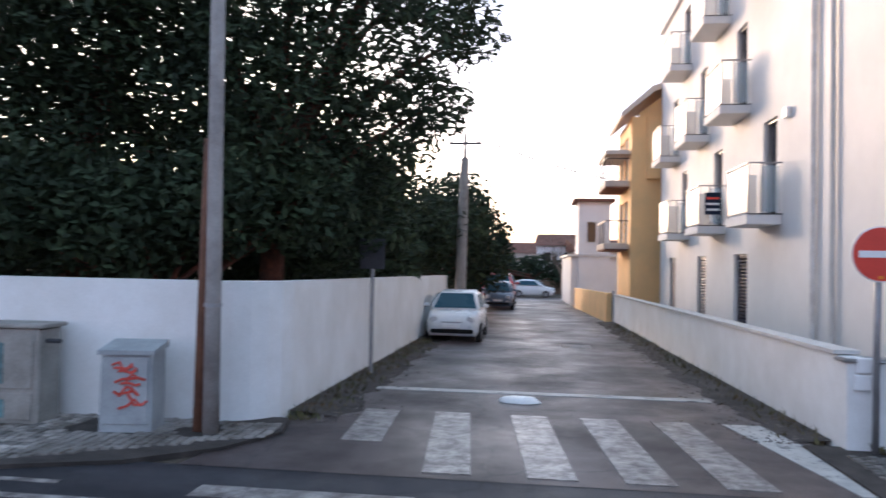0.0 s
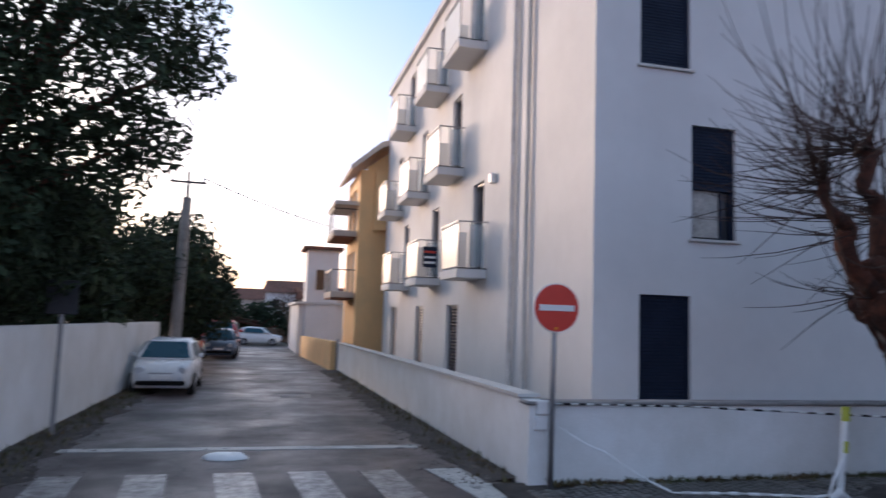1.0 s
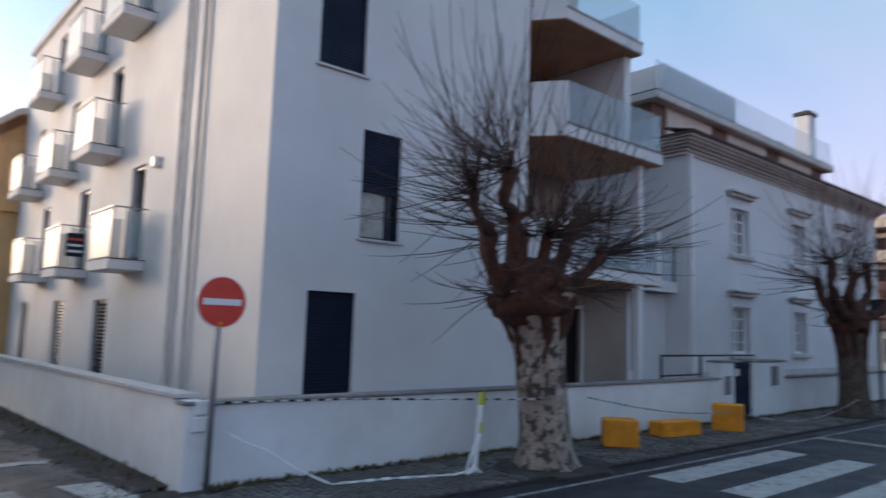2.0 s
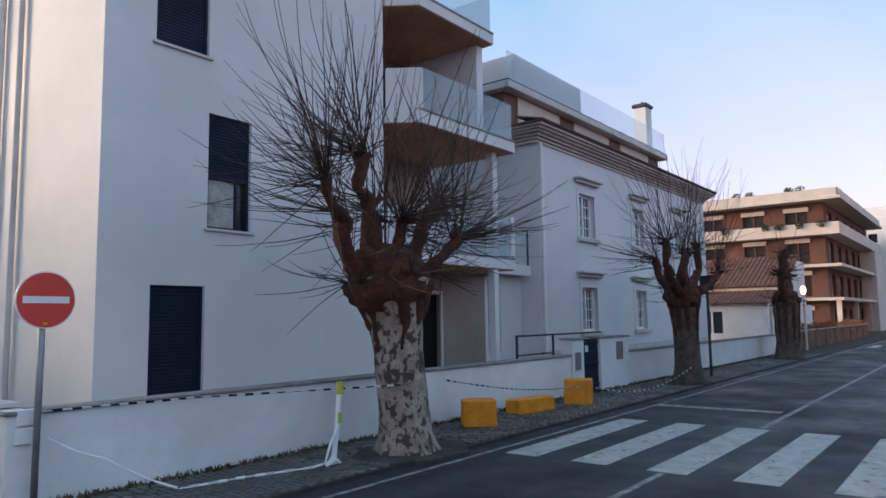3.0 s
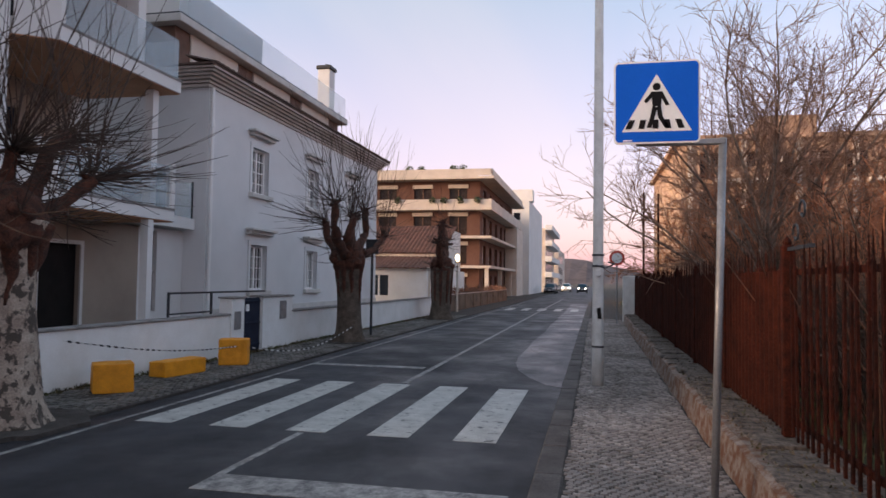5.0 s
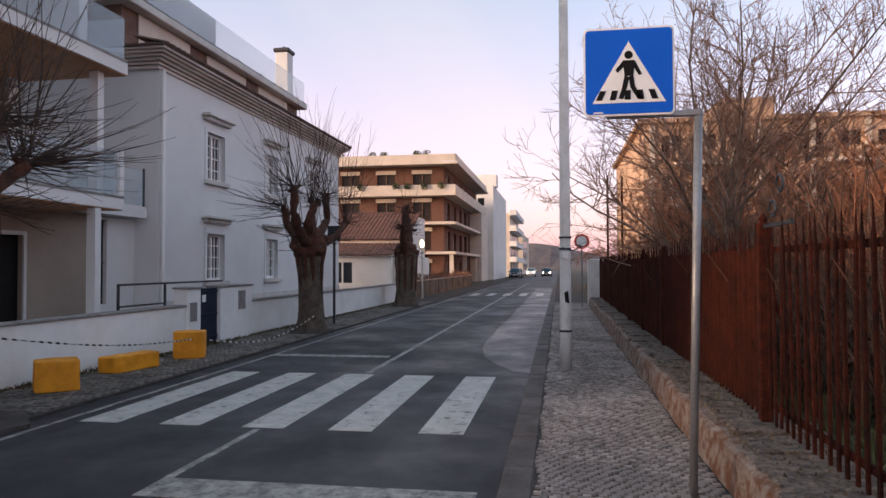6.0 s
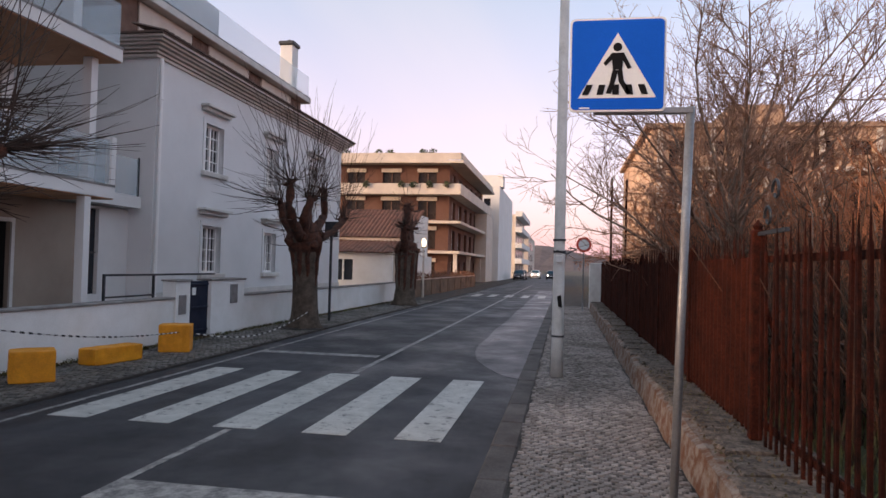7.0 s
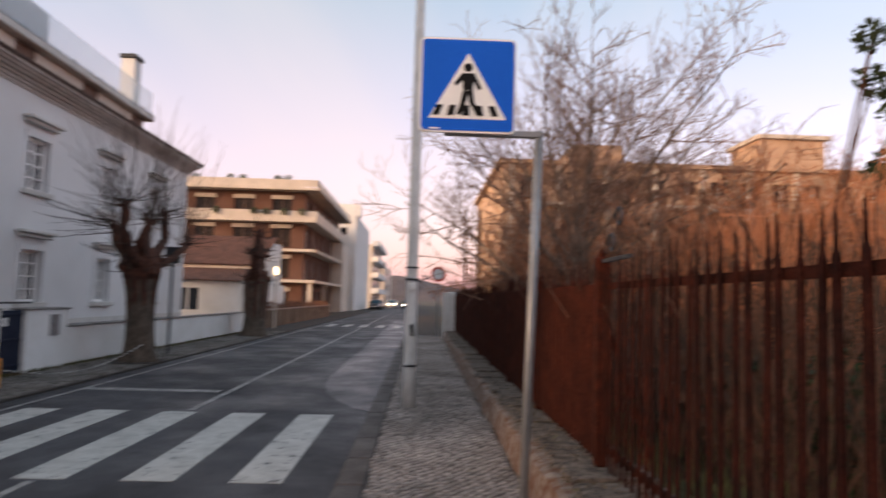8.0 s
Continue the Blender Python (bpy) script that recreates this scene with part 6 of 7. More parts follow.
LIT = glow("lit_headlamp", (1.0, 0.9, 0.75), 14.0)


def car(label, m, paint, lights=LENS, s=1.0):
    """A small rounded hatchback, nose towards -y."""
    c = thing("car", label, "car", at=m @ Matrix.Scale(s, 4))
    st = [(-1.76, 0.50, 0.34, 0.60), (-1.70, 0.66, 0.24, 0.70), (-1.5, 0.75, 0.20, 0.82), (-1.1, 0.79, 0.18, 0.91), (-0.6, 0.81, 0.18, 0.95), (0.4, 0.815, 0.18, 0.97), (1.2, 0.81, 0.2, 0.99), (1.6, 0.77, 0.24, 0.99), (1.76, 0.68, 0.32, 0.9)]
    g = Geo().loft([[(-w * 0.9, y, zb), (-w, y, zb + 0.14), (-w * 1.0, y, zb + (zt - zb) * 0.6), (-w * 0.96, y, zt - 0.06), (-w * 0.84, y, zt), (w * 0.84, y, zt), (w * 0.96, y, zt - 0.06), (w, y, zb + (zt - zb) * 0.6), (w, y, zb + 0.14), (w * 0.9, y, zb)] for y, w, zb, zt in st])
    part("body", g, paint, c, smooth=True)
    gh = [(-0.95, 0.70, 0.945), (-0.62, 0.64, 1.2), (-0.3, 0.58, 1.4), (0.1, 0.57, 1.47), (0.9, 0.57, 1.48), (1.35, 0.58, 1.38), (1.72, 0.66, 0.96)]
    g = Geo().loft([[(-0.76, y, 0.93), (-w - (0.06 if zt > 1.1 else 0), y, 0.93 + (zt - 0.93) * 0.75), (-w * 0.85, y, zt), (w * 0.85, y, zt), (w + (0.06 if zt > 1.1 else 0), y, 0.93 + (zt - 0.93) * 0.75), (0.76, y, 0.93)] for y, w, zt in gh])
    part("cabin", g, paint, c, smooth=True)
    part("windscreen", Geo().loft([[(-0.64, -0.93, 0.985), (0.64, -0.93, 0.985), (0.64, -0.9, 0.97), (-0.64, -0.9, 0.97)], [(-0.5, -0.36, 1.4), (0.5, -0.36, 1.4), (0.5, -0.33, 1.385), (-0.5, -0.33, 1.385)]]), CARGLASS, c, "dark windscreen")
    for sx2 in (-1, 1):
        part("side_window", Geo().loft([[(sx2 * 0.79, -0.6, 1.0), (sx2 * 0.795, 1.2, 1.02), (sx2 * 0.76, 1.2, 1.02), (sx2 * 0.76, -0.6, 1.0)], [(sx2 * 0.66, -0.2, 1.36), (sx2 * 0.665, 1.0, 1.38), (sx2 * 0.63, 1.0, 1.38), (sx2 * 0.63, -0.2, 1.36)]]), CARGLASS, c)
        hl = part("headlight", Geo().tube([(sx2 * 0.52, -1.74, 0.68), (sx2 * 0.53, -1.62, 0.7)], [0.1, 0.12], 14), lights, c, "round headlight")
        part("fog_light", Geo().tube([(sx2 * 0.5, -1.765, 0.47), (sx2 * 0.5, -1.7, 0.47)], 0.05, 10), LENS, c)
        mi = part("mirror", Geo().box(sx2 * 0.9 - 0.08, sx2 * 0.9 + 0.08, -0.62, -0.52, 0.98, 1.1, 0.03), paint, c, "door mirror")
        for y in (-1.12, 1.1):
            w = part("wheel", Geo().tube([(sx2 * 0.66, y, 0.29), (sx2 * 0.83, y, 0.29)], 0.29, 20), TYRE, c, "black tyre")
            part("rim", Geo().tube([(sx2 * 0.825, y, 0.29), (sx2 * 0.84, y, 0.29)], 0.18, 16), GREYMETAL, w, "grey rim")
    part("bumper", Geo().box(-0.62, 0.62, -1.8, -1.7, 0.3, 0.42, 0.03), SIGNBLACK, c, "black lower grille")
    part("number_plate", Geo().box(-0.24, 0.24, -1.815, -1.785, 0.47, 0.57, 0.005), SIGNWHITE, c, "plain white plate")
    part("badge_bar", Geo().box(-0.3, 0.3, -1.775, -1.745, 0.605, 0.63, 0.005), GREYMETAL, c)
    return c


car("small white hatchback parked against the garden wall", pose(-1.5, 22.2, side_z(22)), CARWHITE, s=0.9)
car("dark blue car parked farther up the side street", pose(-1.15, 40.5, side_z(40)), CARBLUE, s=0.98)
car("red van parked behind the dark blue car", pose(-1.45, 45.2, side_z(45)), CARRED, s=1.3)
car("white car parked at the end of the side street", pose(0.75, 62, side_z(60), 0, 0, 84), CARWHITE, s=1.0)
car("car coming to a halt far off with lit headlamps", pose(118, 4.6, 0, 0, 0, -90), CARDARK, LIT)
car("pale car far down the street with lit headlamps", pose(124, 7.4, 0, 0, 0, -90), CARWHITE, LIT)
car("dark car parked at the far kerb", pose(105, 9.0, 0, 0, 0, -90), CARDARK)
car("dark car parked far along the far kerb", pose(111, 9.0, 0, 0, 0, -90), CARDARK)

# ---- brown apartment block down the street ----
blk = thing("brown_apartment_block", "brown brick apartment block with long cream balconies", "building")
BX0, BX1, BY0, BY1 = 65.2, 91, 13.0, 24
SL = (2.9, 5.6, 8.2, 11.0)
wins = []
for z in (0.3, 3.2, 5.9, 8.5):
    for y in (14.2, 17.6, 21.0):
        wins.append((y, y + 1.7, z + 0.1, z + 1.9))
part("west_wall", holed(Geo(), "x", BX0, 0.4, BY0, BY1, -0.1, 11.0, wins), BRICK, blk)
swins = [(x, x + 2.0, z + 0.1, z + 1.9) for x in (67, 71, 75, 79, 83, 87) for z in (0.3, 3.2, 5.9, 8.5)]
part("street_wall", holed(Geo(), "y", BY0, 0.4, BX0 + 0.4, BX1, -0.1, 11.0, swins), BRICK, blk)
part("east_wall", Geo().box(BX1 - 0.4, BX1, BY0 + 0.4, BY1, -0.1, 11), BRICK, blk)
for a, b2, c, d in wins:
    w = part("window", Geo().box(BX0 + 0.25, BX0 + 0.28, a, b2, c, d), GLASS_SHADE, blk)
    part("shutter_box", Geo().box(BX0 - 0.12, BX0, a - 0.1, b2 + 0.1, d - 0.1, d + 0.25), CREAM, w, "cream shutter box")
    part("frame", Geo().box(BX0 + 0.15, BX0 + 0.25, (a + b2) / 2 - 0.04, (a + b2) / 2 + 0.04, c, d), ATTICWOOD, w)
for a, b2, c, d in swins:
    w = part("window", Geo().box(a, b2, BY0 + 0.25, BY0 + 0.28, c, d), GLASS_SHADE, blk)
    part("frame", Geo().box((a + b2) / 2 - 0.04, (a + b2) / 2 + 0.04, BY0 + 0.15, BY0 + 0.25, c, d), SIGNWHITE, w)
PLANT = mat("terrace_plant", (0.05, 0.07, 0.03), 0.8, 0.2, 2, 30, 0, island=0.4)
for k, z in enumerate(SL):
    o = 1.25 if k < 3 else 1.5
    b = part("balcony_slab", Geo().box(BX0 - o, BX1 + 0.3, BY0 - o, BY0, z - 0.02, z + 0.22).box(BX0 - o, BX0, BY0, BY1 + 0.5, z - 0.02, z + 0.22), CREAM, blk, "long cream balcony slab")
    if k == 2:
        part("parapet", Geo().box(BX0 - o, BX0 - o + 0.1, BY0 - o + 0.1, BY1 + 0.5, z + 0.221, z + 0.95).box(BX0 - o, BX1, BY0 - o, BY0 - o + 0.1, z + 0.221, z + 0.95), CREAM, b)
    if k == 2:
        pg = Geo()
        leaves(pg, [(BX0 - o - 0.05, y, z + 0.85, 0.35) for y in (13.0, 14.6, 16.1, 17.2, 20.5)], 500, 0.12, random.Random(4))
        part("hanging_greenery", pg, PLANT, b, "plants hanging over the parapet")["kind"] = "stuff"
part("roof_deck", Geo().box(BX0 - 1.5, BX1 + 0.3, BY0, BY1 + 0.5, 11.222, 11.3), CREAM, blk)
part("roof_parapet", Geo().box(BX0 - 1.3, BX0 - 1.2, BY0 - 1.2, BY1, 11.301, 11.9).box(BX0 - 1.2, BX1, BY0 - 1.3, BY0 - 1.2, 11.301, 11.9), CREAM, blk)
for y in (14.5, 15.4, 18.5, 19.6, 22.6):
    p = part("roof_planter", Geo().tube([(BX0 - 0.6, y, 11.3), (BX0 - 0.6, y, 11.8)], [0.25, 0.3], 8), CREAM, blk, "roof planter")
    pg = Geo()
    leaves(pg, [(BX0 - 0.6, y, 12.05, 0.4)], 110, 0.12, random.Random(int(y * 10)))
    part("shrub", pg, PLANT, p)
for x, y in ((BX0 - 1.0, BY0 - 1.0), (73, BY0 - 1.0), (82, BY0 - 1.0), (BX0 - 1.0, 18.5)):
    part("column", Geo().box(x, x + 0.35, y, y + 0.35, 0, 2.88), CREAM, blk)
part("side_block", Geo().box(84, 91, 11.6, 12.99, 0, 8.0), CREAM, blk)

wb = thing("white_apartment_block", "white apartment block with small square windows far down the street", "building")
whl = [(y, y + 0.9, z, z + 1.0) for y in (12.4, 14.2) for z in (1.5, 4.3, 7.1, 9.9)]
part("west_wall", holed(Geo(), "x", 95, 0.4, 11.2, 20, -0.1, 12.6, whl), WHITE, wb)
part("street_wall", Geo().box(95.4, 118, 11.2, 11.6, -0.1, 12.6), WHITE, wb)
part("stair_tower", Geo().box(96.5, 99, 10.9, 14, 12.602, 14.2), WHITE, wb)
for a, b2, c, d in whl:
    part("window", Geo().box(95.2, 95.24, a, b2, c, d), GLASS_DARK, wb)
wb2 = thing("far_white_block", "pale apartment block beyond with rows of balconies", "building")
part("body", Geo().box(124, 150, 11.0, 22, -0.1, 11.0), CREAM, wb2)
for z in (2.5, 5.2, 7.9, 10.6):
    part("balcony", Geo().box(123, 150, 9.8, 11.0, z, z + 0.9), WHITE, wb2)
    for x in (126, 131, 136, 141):
        part("window", Geo().box(x, x + 2, 10.95, 10.998, z - 2.2, z - 0.3), GLASS_DARK, wb2)
wb3 = thing("far_grey_block", "greyish block of flats at the end of the street", "building")
part("body", Geo().box(158, 190, 10.5, 25, -0.1, 9.0), CREAM, wb3)
for z in (2.0, 4.6, 7.2):
    for x in (160, 165, 170, 175):
        part("window", Geo().box(x, x + 2, 10.45, 10.498, z - 1.2, z + 0.4), GLASS_DARK, wb3)

# ---- tiled cottage beyond the mansion ----
cot = thing("tiled_cottage", "low white cottage with stepped red tile roofs", "house")
part("west_wall", holed(Geo(), "x", 38.0, 0.3, 11.4, 17, -0.1, 2.35, [(13.5, 14.7, 0.9, 2.0)]), WHITE_WALL, cot)
part("street_wall", Geo().box(38.3, 49, 11.4, 11.7, -0.1, 2.35), WHITE_WALL, cot)
w = part("window", Geo().box(38.15, 38.18, 13.5, 14.7, 0.9, 2.0), GLASS_DARK, cot)
part("frame", Geo().box(38.05, 38.15, 14.06, 14.14, 0.9, 2.0).box(38.05, 38.15, 13.5, 13.56, 0.9, 2.0).box(38.05, 38.15, 14.64, 14.7, 0.9, 2.0), SIGNWHITE, w)


def tile_roof(name, x0, x1, y0, y1, z0, z1, parent):
    """Rows of half-round tiles running up the slope."""
    g, rows = Geo(), []
    y = y0
    while y < y1:
        prof = [(0.0, 0.0), (0.05, 0.05), (0.12, 0.065), (0.19, 0.05), (0.24, 0.0)]
        rows.append(Geo().loft([[(x0, y + a, z0 + b2) for a, b2 in prof], [(x1, y + a, z1 + b2) for a, b2 in prof]], cap=False, close=False))
        y += 0.24
    o = len(g.v)
    g.v += [(x0, y0, z0 - 0.01), (x0, y1, z0 - 0.01), (x1, y1, z1 - 0.01), (x1, y0, z1 - 0.01)]
    g.f.append((o, o + 1, o + 2, o + 3))
    ob = part(name, g, TILE, parent, "rows of clay tiles")
    for rw in rows:
        part("tile_course", rw, TILE, ob)
    return ob


tile_roof("lower_roof", 37.7, 40.2, 11.2, 17.2, 2.36, 3.05, cot)
part("cream_band", Geo().box(40.2, 40.4, 11.2, 17.2, 2.95, 3.25), CREAM, cot)
tile_roof("upper_roof", 40.1, 44.2, 11.0, 17.4, 3.26, 5.1, cot)
part("back_body", Geo().box(44.2, 49, 11.7, 17.2, -0.1, 5.0), WHITE_WALL, cot)
thing("cottage_wall", "low white wall with dark coping before the cottage", "wall", Geo().box(34.6, 37.4, 10.33, 10.55, -0.1, 0.9), WHITE_WALL, "structure")
ac = thing("air_conditioner", "small white air conditioner on the cottage wall", "air conditioner")
part("case", Geo().box(37.75, 38.0, 15.3, 15.9, 1.6, 2.0, 0.02), SIGNWHITE, ac)
part("fan_grille", Geo().tube([(37.75, 15.55, 1.8), (37.735, 15.55, 1.8)], 0.15, 14), GREYMETAL, ac)
rub = thing("rubble_garden_wall", "low brown rubble garden wall with pale piers", "wall", kind="structure")
RUBBLE = mat("brown_rubble", (0.2, 0.13, 0.09), 0.95, 0.3, 2, 25, 0.6, col2=(0.1, 0.07, 0.05))
for k in range(9):
    x = 37.6 + k * 3.0
    part("panel", Geo().box(x + 0.42, x + 3.0, 10.35, 10.6, -0.1, 0.95, 0.03), RUBBLE, rub)
    part("pier", Geo().box(x, x + 0.4, 10.3, 10.66, -0.1, 1.0, 0.03), RUBBLE, rub, "rubble pier")
    part("pale_coping", Geo().box(x + 0.42, x + 3.0, 10.31, 10.64, 0.951, 1.0, 0.01), PINKISH, rub)
    tuft = Geo()
    leaves(tuft, [(x + q, 10.6, 1.05 + 0.15 * math.sin(q * 3 + k), 0.3) for q in (0.5, 1.2, 1.9, 2.6)], 260, 0.07, random.Random(60 + k))
    part("hedge_tuft", tuft, LEAF_BROWN, rub)["kind"] = "stuff"
lamp = thing("street_lantern", "lit globe lantern on a pale post", "street lamp")
part("post", Geo().tube([(39.6, 10.05, 0), (39.6, 10.05, 2.75)], [0.07, 0.05], 10), CREAM, lamp)
part("bracket", Geo().box(39.5, 39.7, 9.95, 10.15, 2.72, 2.78), DARKMETAL, lamp)
part("globe", Geo().tube([(39.6, 10.05, 2.78), (39.6, 10.05, 2.88), (39.6, 10.05, 3.02), (39.6, 10.05, 3.16), (39.6, 10.05, 3.24)], [0.06, 0.11, 0.135, 0.105, 0.03], 14), glow("lantern_glass", (1.0, 0.82, 0.55), 2.6), lamp, "glowing warm globe")
fr = thing("white_frame_gate", "small pale timber gate frame by the cottage", "gate")
for y in (10.2, 10.75):
    part("post", Geo().box(36.0, 36.12, y, y + 0.1, 0, 2.3), CREAM, fr)
part("lintel", Geo().box(36.0, 36.12, 10.15, 10.9, 2.301, 2.4), CREAM, fr)

# ---- garden side buildings ----
gb = thing("garden_apartment_block", "ochre-brown apartment block with recessed balconies seen through trees", "building")
BUFF = mat("buff_render", (0.56, 0.37, 0.26), 0.9, 0.14, 0.5, 30, 0.15, col2=(0.38, 0.24, 0.165))
gh = []
for z in (0.6, 3.4, 6.2, 9.0):
    y = -4.4
    while y > -40:
        gh.append((y - 1.35, y, z, z + 1.75))
        y -= 2.3
part("west_wall", holed(Geo(), "x", 52, 0.5, -42, -3.2, -0.1, 11.6, gh), BUFF, gb)
part("north_wall", Geo().box(52.5, 75, -3.7, -3.2, -0.1, 11.6), BUFF, gb)
part("roof", Geo().box(51.6, 75, -42.4, -2.8, 11.602, 11.9), BUFF, gb)
part("roof_tower", Geo().box(53, 58, -27.2, -22.4, 11.902, 14.3), BUFF, gb)
part("tower_cap", Geo().box(52.7, 58.3, -27.5, -22.1, 14.302, 14.6), CREAM, gb)
part("roof_house", Geo().box(53, 60, -12.1, -8.5, 11.902, 13.4), BUFF, gb)
for a, b2, c, d in gh:
    w = part("window", Geo().box(52.3, 52.34, a, b2, c, d), GLASS_SHADE, gb)
    part("frame", Geo().box(52.2, 52.3, (a + b2) / 2 - 0.05, (a + b2) / 2 + 0.05, c, d), CREAM, w)
for z in (3.0, 5.8, 8.6):
    for y in (-5.2, -14.8, -24.4, -34.0):
        b = part("balcony", Geo().box(51.0, 51.99, y - 5.0, y, z, z + 0.25), CREAM, gb, "cream balcony slab")
        part("balustrade", Geo().box(51.0, 51.08, y - 5.0, y, z + 0.251, z + 1.0), BUFF, b)
for k in range(11):
    part("pilaster", Geo().box(51.85, 51.99, -3.95 - k * 3.45, -3.6 - k * 3.45, 0, 11.58), CREAM, gb, "pale pilaster")
thing("garden_back_wall", "old brown wall behind the garden shrubs", "wall", Geo().box(20, 60, -8.3, -8.0, 0, 1.6), RUBBLE, "structure")

# ---- end of the side street ----
for k, (x, y, w, d, h, rot) in enumerate(((-1.8, 112, 8, 8, 4.6, 8), (4.4, 100, 5.4, 8, 5.4, -6), (9.5, 96, 8, 9, 4.6, 12), (-16, 110, 8, 8, 5.4, 0))):
    h0 = thing("far_house", "far pale house with a red tiled gable roof", "house", group="houses at the end of the side street", at=pose(x, y, side_z(60) - 0.1, 0, 0, rot))
    part("body", Geo().box(-w / 2, w / 2, -d / 2, d / 2, 0, h), WHITE if k % 2 else CREAM, h0)
    part("roof", Geo().prism([(-d / 2 - 0.4, h + 0.002), (d / 2 + 0.4, h + 0.002), (0, h + 1.7)], "x", -w / 2 - 0.4, w / 2 + 0.4), TILE, h0)
    for xx in (-w / 4, w / 4):
        wd = part("window", Geo().box(xx - 0.5, xx + 0.5, -d / 2 - 0.03, -d / 2 - 0.002, h - 2.2, h - 0.9), GLASS_DARK, h0)
        part("sill", Geo().box(xx - 0.6, xx + 0.6, -d / 2 - 0.12, -d / 2 - 0.002, h - 2.32, h - 2.21), TRIM, wd)
thing("end_wall", "dark hedge-topped wall closing the side street", "wall", Geo().box(-9, 12, 70, 70.3, -0.9, 0.5), RUBBLE, "structure")
evergreen("dark bushes at the end of the side street", 0.5, 71.5, -0.7, 51, [(-4.5, 71.5, 1.2, 1.8), (-1.0, 72, 0.8, 1.3), (2.2, 72, 1.6, 1.6), (-7.5, 68, 2.6, 2.6), (-4.8, 63, 2.0, 2.3), (-2.6, 72, 2.2, 1.8), (0.2, 74, 1.6, 1.6), (4.0, 70, 1.0, 1.5)], 11000, 0.2)
bare_tree("pale bare tree at the end of the side street", 3.2, 66, -0.7, 61, 1.5, 8, 3.2, TWIG, 0.1, 0.5, 4)
hill = Geo()
hv = [(-60, 6), (-20, 18), (40, 26), (90, 34), (150, 42), (220, 40), (320, 26), (460, 10)]
hill.loft([[(720 - 120 * i, y, (z + 3 * noise.noise((y * 0.03, i, 0))) * (1 - i)) for y, z in [(a + (b2 - a) * f2, c + (d - c) * f2) for (a, c), (b2, d) in zip(hv, hv[1:]) for f2 in (0, 0.25, 0.5, 0.75)]] for i in (0, 1)], cap=False, close=False)
thing("hill", "low wooded hill at the end of the street", "hill", hill, mat("hazy_wooded_slope", (0.16, 0.115, 0.11), 1.0, 0.2, 0.02, 0.2, 0.0), "structure")

# weeds at the wall feet
wd = thing("wall_foot_weeds", "weeds and dead leaves along the wall feet", "weeds", kind="stuff")
g = Geo()
r5 = random.Random(77)
for k in range(7000):
    if k % 2:
        y = r5.uniform(10.6, 29)
        x = -2.38 + abs(r5.gauss(0, 0.22)) if r5.random() < 0.75 else 3.76 - abs(r5.gauss(0, 0.2))
        z = side_z(y)
    else:
        x, y, z = r5.uniform(4, 34), 10.33 - abs(r5.gauss(0, 0.07)), 0.045
    a, h = r5.uniform(0, 6.28), r5.uniform(0.02, 0.15 if k % 2 else 0.09)
    o = len(g.v)
    s = r5.uniform(0.01, 0.03)
    g.v += [(x - s * math.cos(a), y - s * math.sin(a), z), (x + s * math.cos(a), y + s * math.sin(a), z), (x + r5.gauss(0, 0.04), y + r5.gauss(0, 0.04), z + h)]
    g.f.append((o, o + 1, o + 2))
part("weed_blades", g, mat("mixed_weeds", (0.07, 0.085, 0.03), 0.9, 0.2, 2, 30, 0, col2=(0.12, 0.07, 0.04), island=0.5), wd)
thing("side_dirt_strip", "strip of dirt and gravel along the white wall", "dirt", Geo().loft([[(3.42 - 0.3 * min(1, (y - 10.6) / 3) - 0.24 * noise.noise((y * 0.8, 0, 3)) - 0.16 * noise.noise((y * 3.1, 4, 3)), y, side_z(y) + 0.006), (3.6, y, side_z(y) + 0.03), (3.79, y, side_z(y) + 0.05)] for y in np.arange(10.7, 31, 0.12)], cap=False, close=False), BROKEN, "structure")
thing("west_dirt_strip", "strip of dirt along the garden wall", "dirt", Geo().loft([[(-1.75 - 0.25 * noise.noise((y, 0, 3)) - 0.15 * noise.noise((y * 3.3, 2, 3)), y, side_z(y) + 0.004), (-2.1, y, side_z(y) + 0.04), (-2.42, y, side_z(y) + 0.07)] for y in np.arange(10.9, 27, 0.12)], cap=False, close=False), BROKEN, "structure")

gv = thing("loose_gravel", "loose gravel and broken asphalt along the side street edges", "gravel", kind="stuff")
g = Geo()
for k in range(900):
    y = 10.6 + 15 * r5.random() ** 1.6
    x = 3.55 - abs(r5.gauss(0, 0.35)) if k % 3 else -2.0 + abs(r5.gauss(0, 0.3))
    s2, a = r5.uniform(0.008, 0.03), r5.uniform(0, 6.28)
    z = side_z(y) + 0.012
    pts3 = [(x + s2 * math.cos(a + q * 1.57) * r5.uniform(0.7, 1.1), y + s2 * math.sin(a + q * 1.57) * r5.uniform(0.7, 1.1), z) for q in range(4)]
    o = len(g.v)
    g.v += pts3 + [(x, y, z + s2 * 0.8)]
    g.f += [(o + q, o + (q + 1) % 4, o + 4) for q in range(4)]
part("chippings", g, mat("grey_chippings", (0.17, 0.145, 0.13), 0.9, 0.2, 3, 50, 0.1, col2=(0.09, 0.075, 0.065), island=0.5), gv)


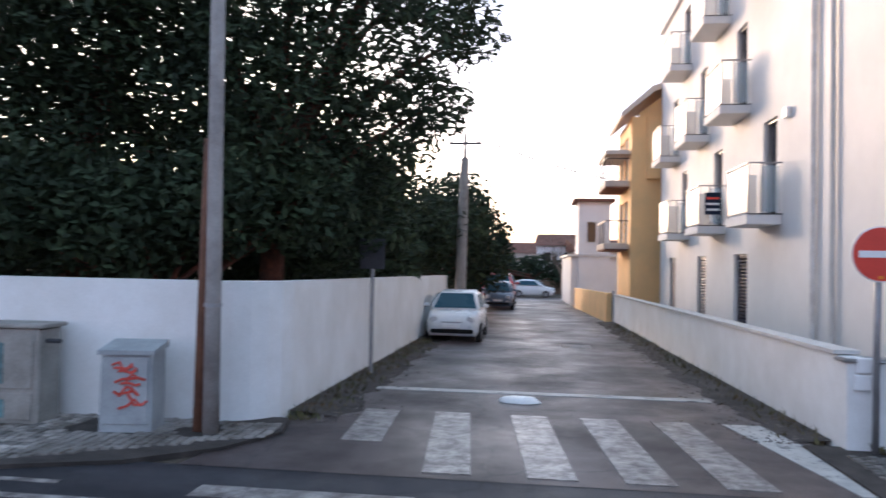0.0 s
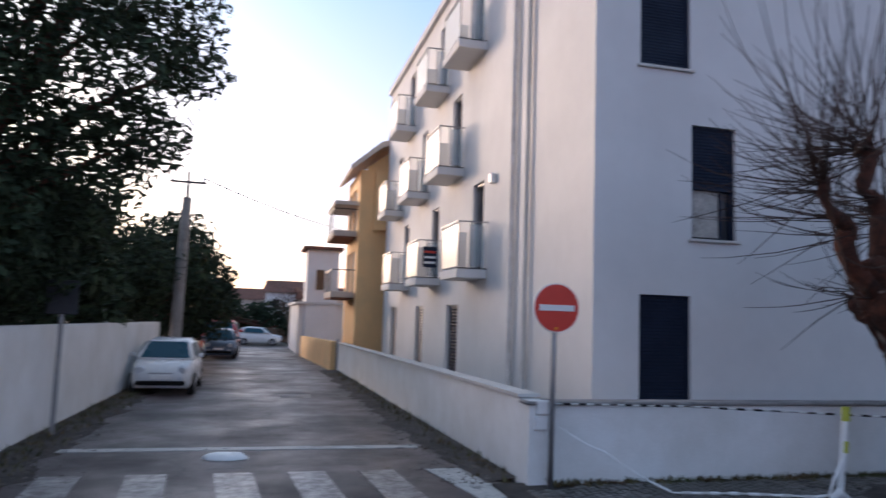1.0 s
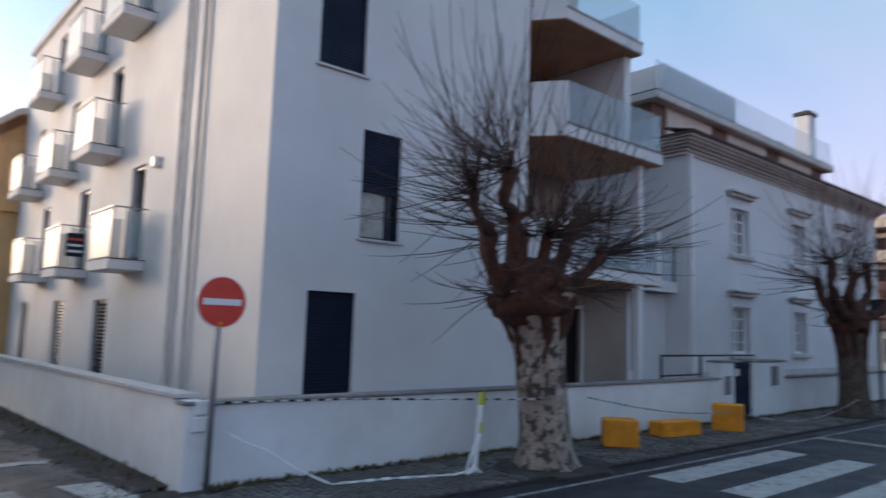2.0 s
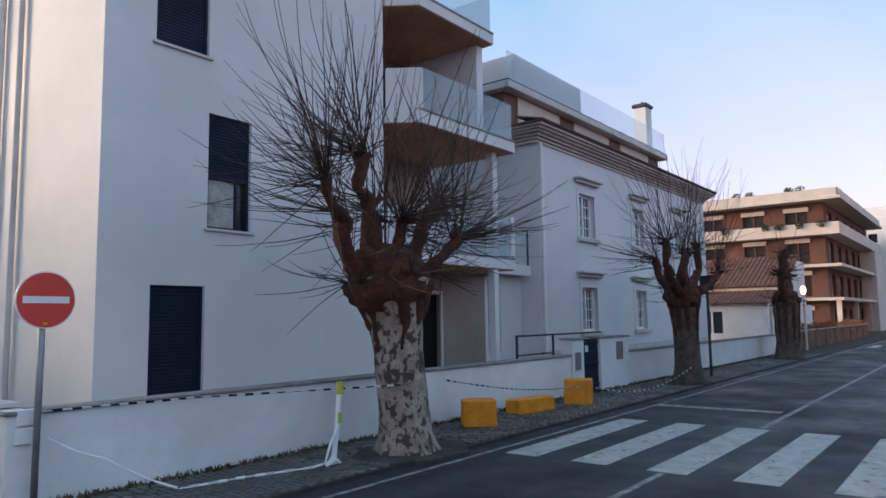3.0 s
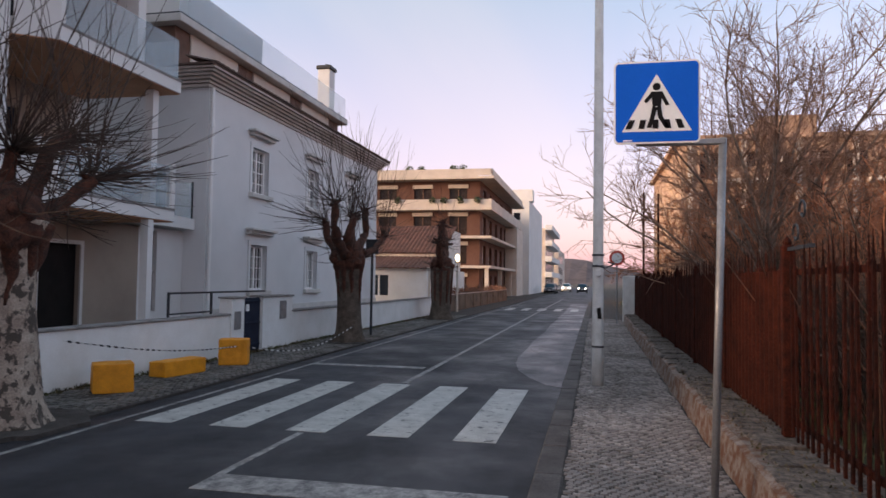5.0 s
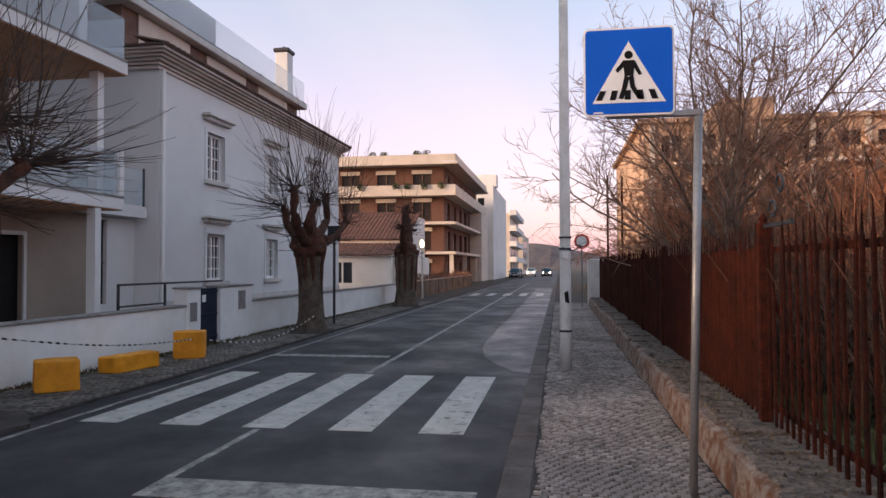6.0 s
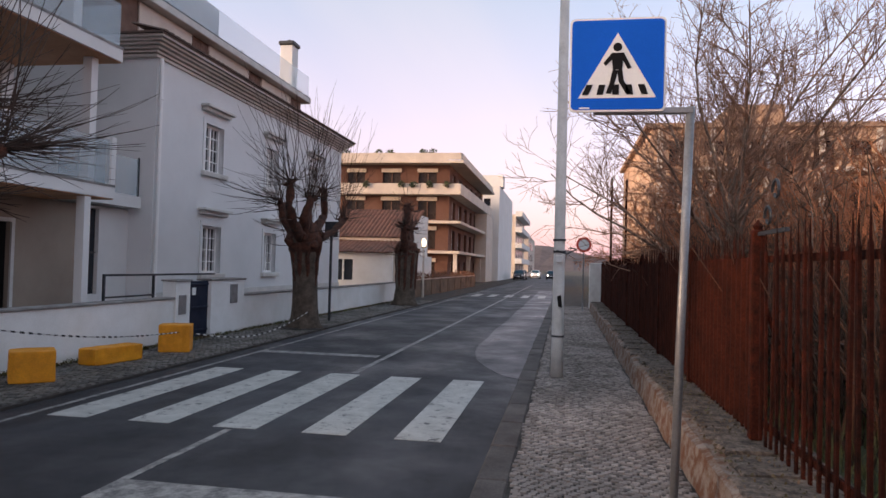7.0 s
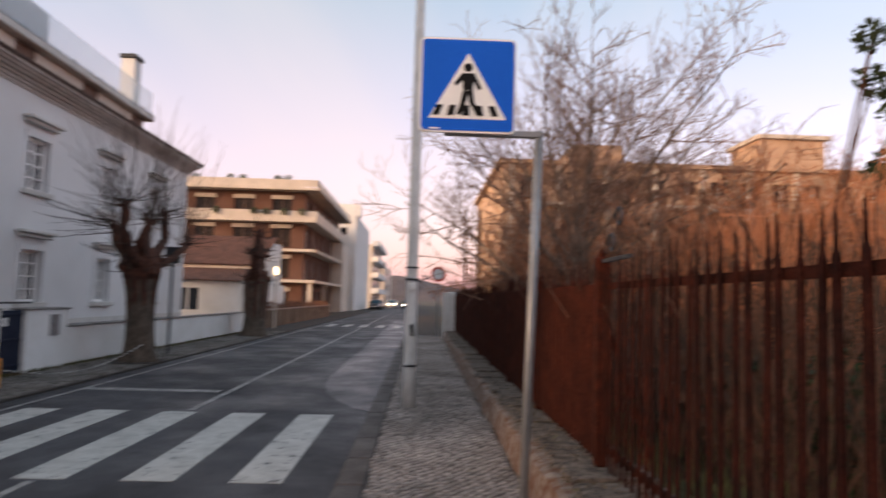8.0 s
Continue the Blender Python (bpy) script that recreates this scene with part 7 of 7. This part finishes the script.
# ---- paving stones ----
def cobbles(name, label, x0, x1, y0, y1, z, pitch, pick, material, inside=None, seed=1, slant=0.0):
    """Rows of small hand-cut stones; those in the stretch pick are single pieces, the rest one joined part."""
    r = random.Random(seed)
    t = thing(name, label, "pavement", kind="structure")
    joined, shapes = Geo(), []

    def stone(g, x, y, z, s):
        q = [(x + sx3 * s * r.uniform(0.38, 0.475), y + sy3 * s * r.uniform(0.39, 0.485)) for sx3, sy3 in ((-1, -1), (1, -1), (1, 1), (-1, 1))]
        top = [(x + (a - x) * 0.86, y + (b2 - y) * 0.86) for a, b2 in q]
        h = r.uniform(0.012, 0.022)
        o = len(g.v)
        g.v += [(a, b2, z) for a, b2 in q] + [(a, b2, z + h + r.uniform(-0.003, 0.003)) for a, b2 in top]
        g.f += [(o + 4, o + 5, o + 6, o + 7)] + [(o + k, o + (k + 1) % 4, o + 4 + (k + 1) % 4, o + 4 + k) for k in range(4)]

    for k in range(8):
        g2 = Geo()
        stone(g2, 0, 0, 0, pitch)
        shapes.append(g2.mesh("stone", material))
    x, i, count = x0, 0, 0
    while x < x1:
        y = y0 + (pitch / 2 if i % 2 else 0)
        while y < y1:
            xx, yy = x + slant * (y - y0) + r.uniform(-0.009, 0.009) + 0.05 * noise.noise((y * 1.9, x * 0.4, 0)), y + r.uniform(-0.011, 0.011) + 0.04 * noise.noise((x * 1.3, y * 0.7, 5))
            if inside is None or inside(xx, yy):
                if pick[0] <= x < pick[1] and count < 300:
                    ob = new("stone", shapes[r.randrange(8)])
                    ob.location = (xx, yy, z)
                    ob.rotation_euler = (0, 0, r.choice((0, 1, 2, 3)) * math.pi / 2 + r.uniform(-0.08, 0.08))
                    ob.parent = t
                    count += 1
                else:
                    stone(joined, xx, yy, z, pitch)
            y += pitch
        x += pitch
        i += 1
    p = part("stone_bed", joined, material, t)
    p["kind"] = "stuff"


cobbles("near_pavement", "narrow pavement of small hand-cut limestone cubes", -6.0, 34, 1.5, 2.85, 0.094, 0.07, (6.5, 7.4), COBBLE, seed=3, slant=0.55)
cobbles("far_pavement", "mossy grey cobbled pavement along the white wall", 3.7, 36, 8.78, 10.3, 0.034, 0.098, (5.0, 7.1), COBBLE_DARK,
        lambda x, y: (x > 4.3 or y < 10.1) and not any((x - a) ** 2 / 0.85 + (y - b2) ** 2 / 0.45 < 1 for a, b2 in ((8.42, 9.15), (19.95, 9.25), (31.9, 9.3))), 4)
cobbles("corner_pavement", "rough pebble pavement before the garden wall", -9, -2.2, 8.32, 10.22, 0.038, 0.105, (-4.2, -2.2), COBBLE_MID,
        lambda x, y: y > 8.32 + max(0, x + 4.4) * 0.62 and not (-4.45 < x < -3.65 and y > 9.5) and (x + 3.0) ** 2 + (y - 9.75) ** 2 > 0.07, 5)
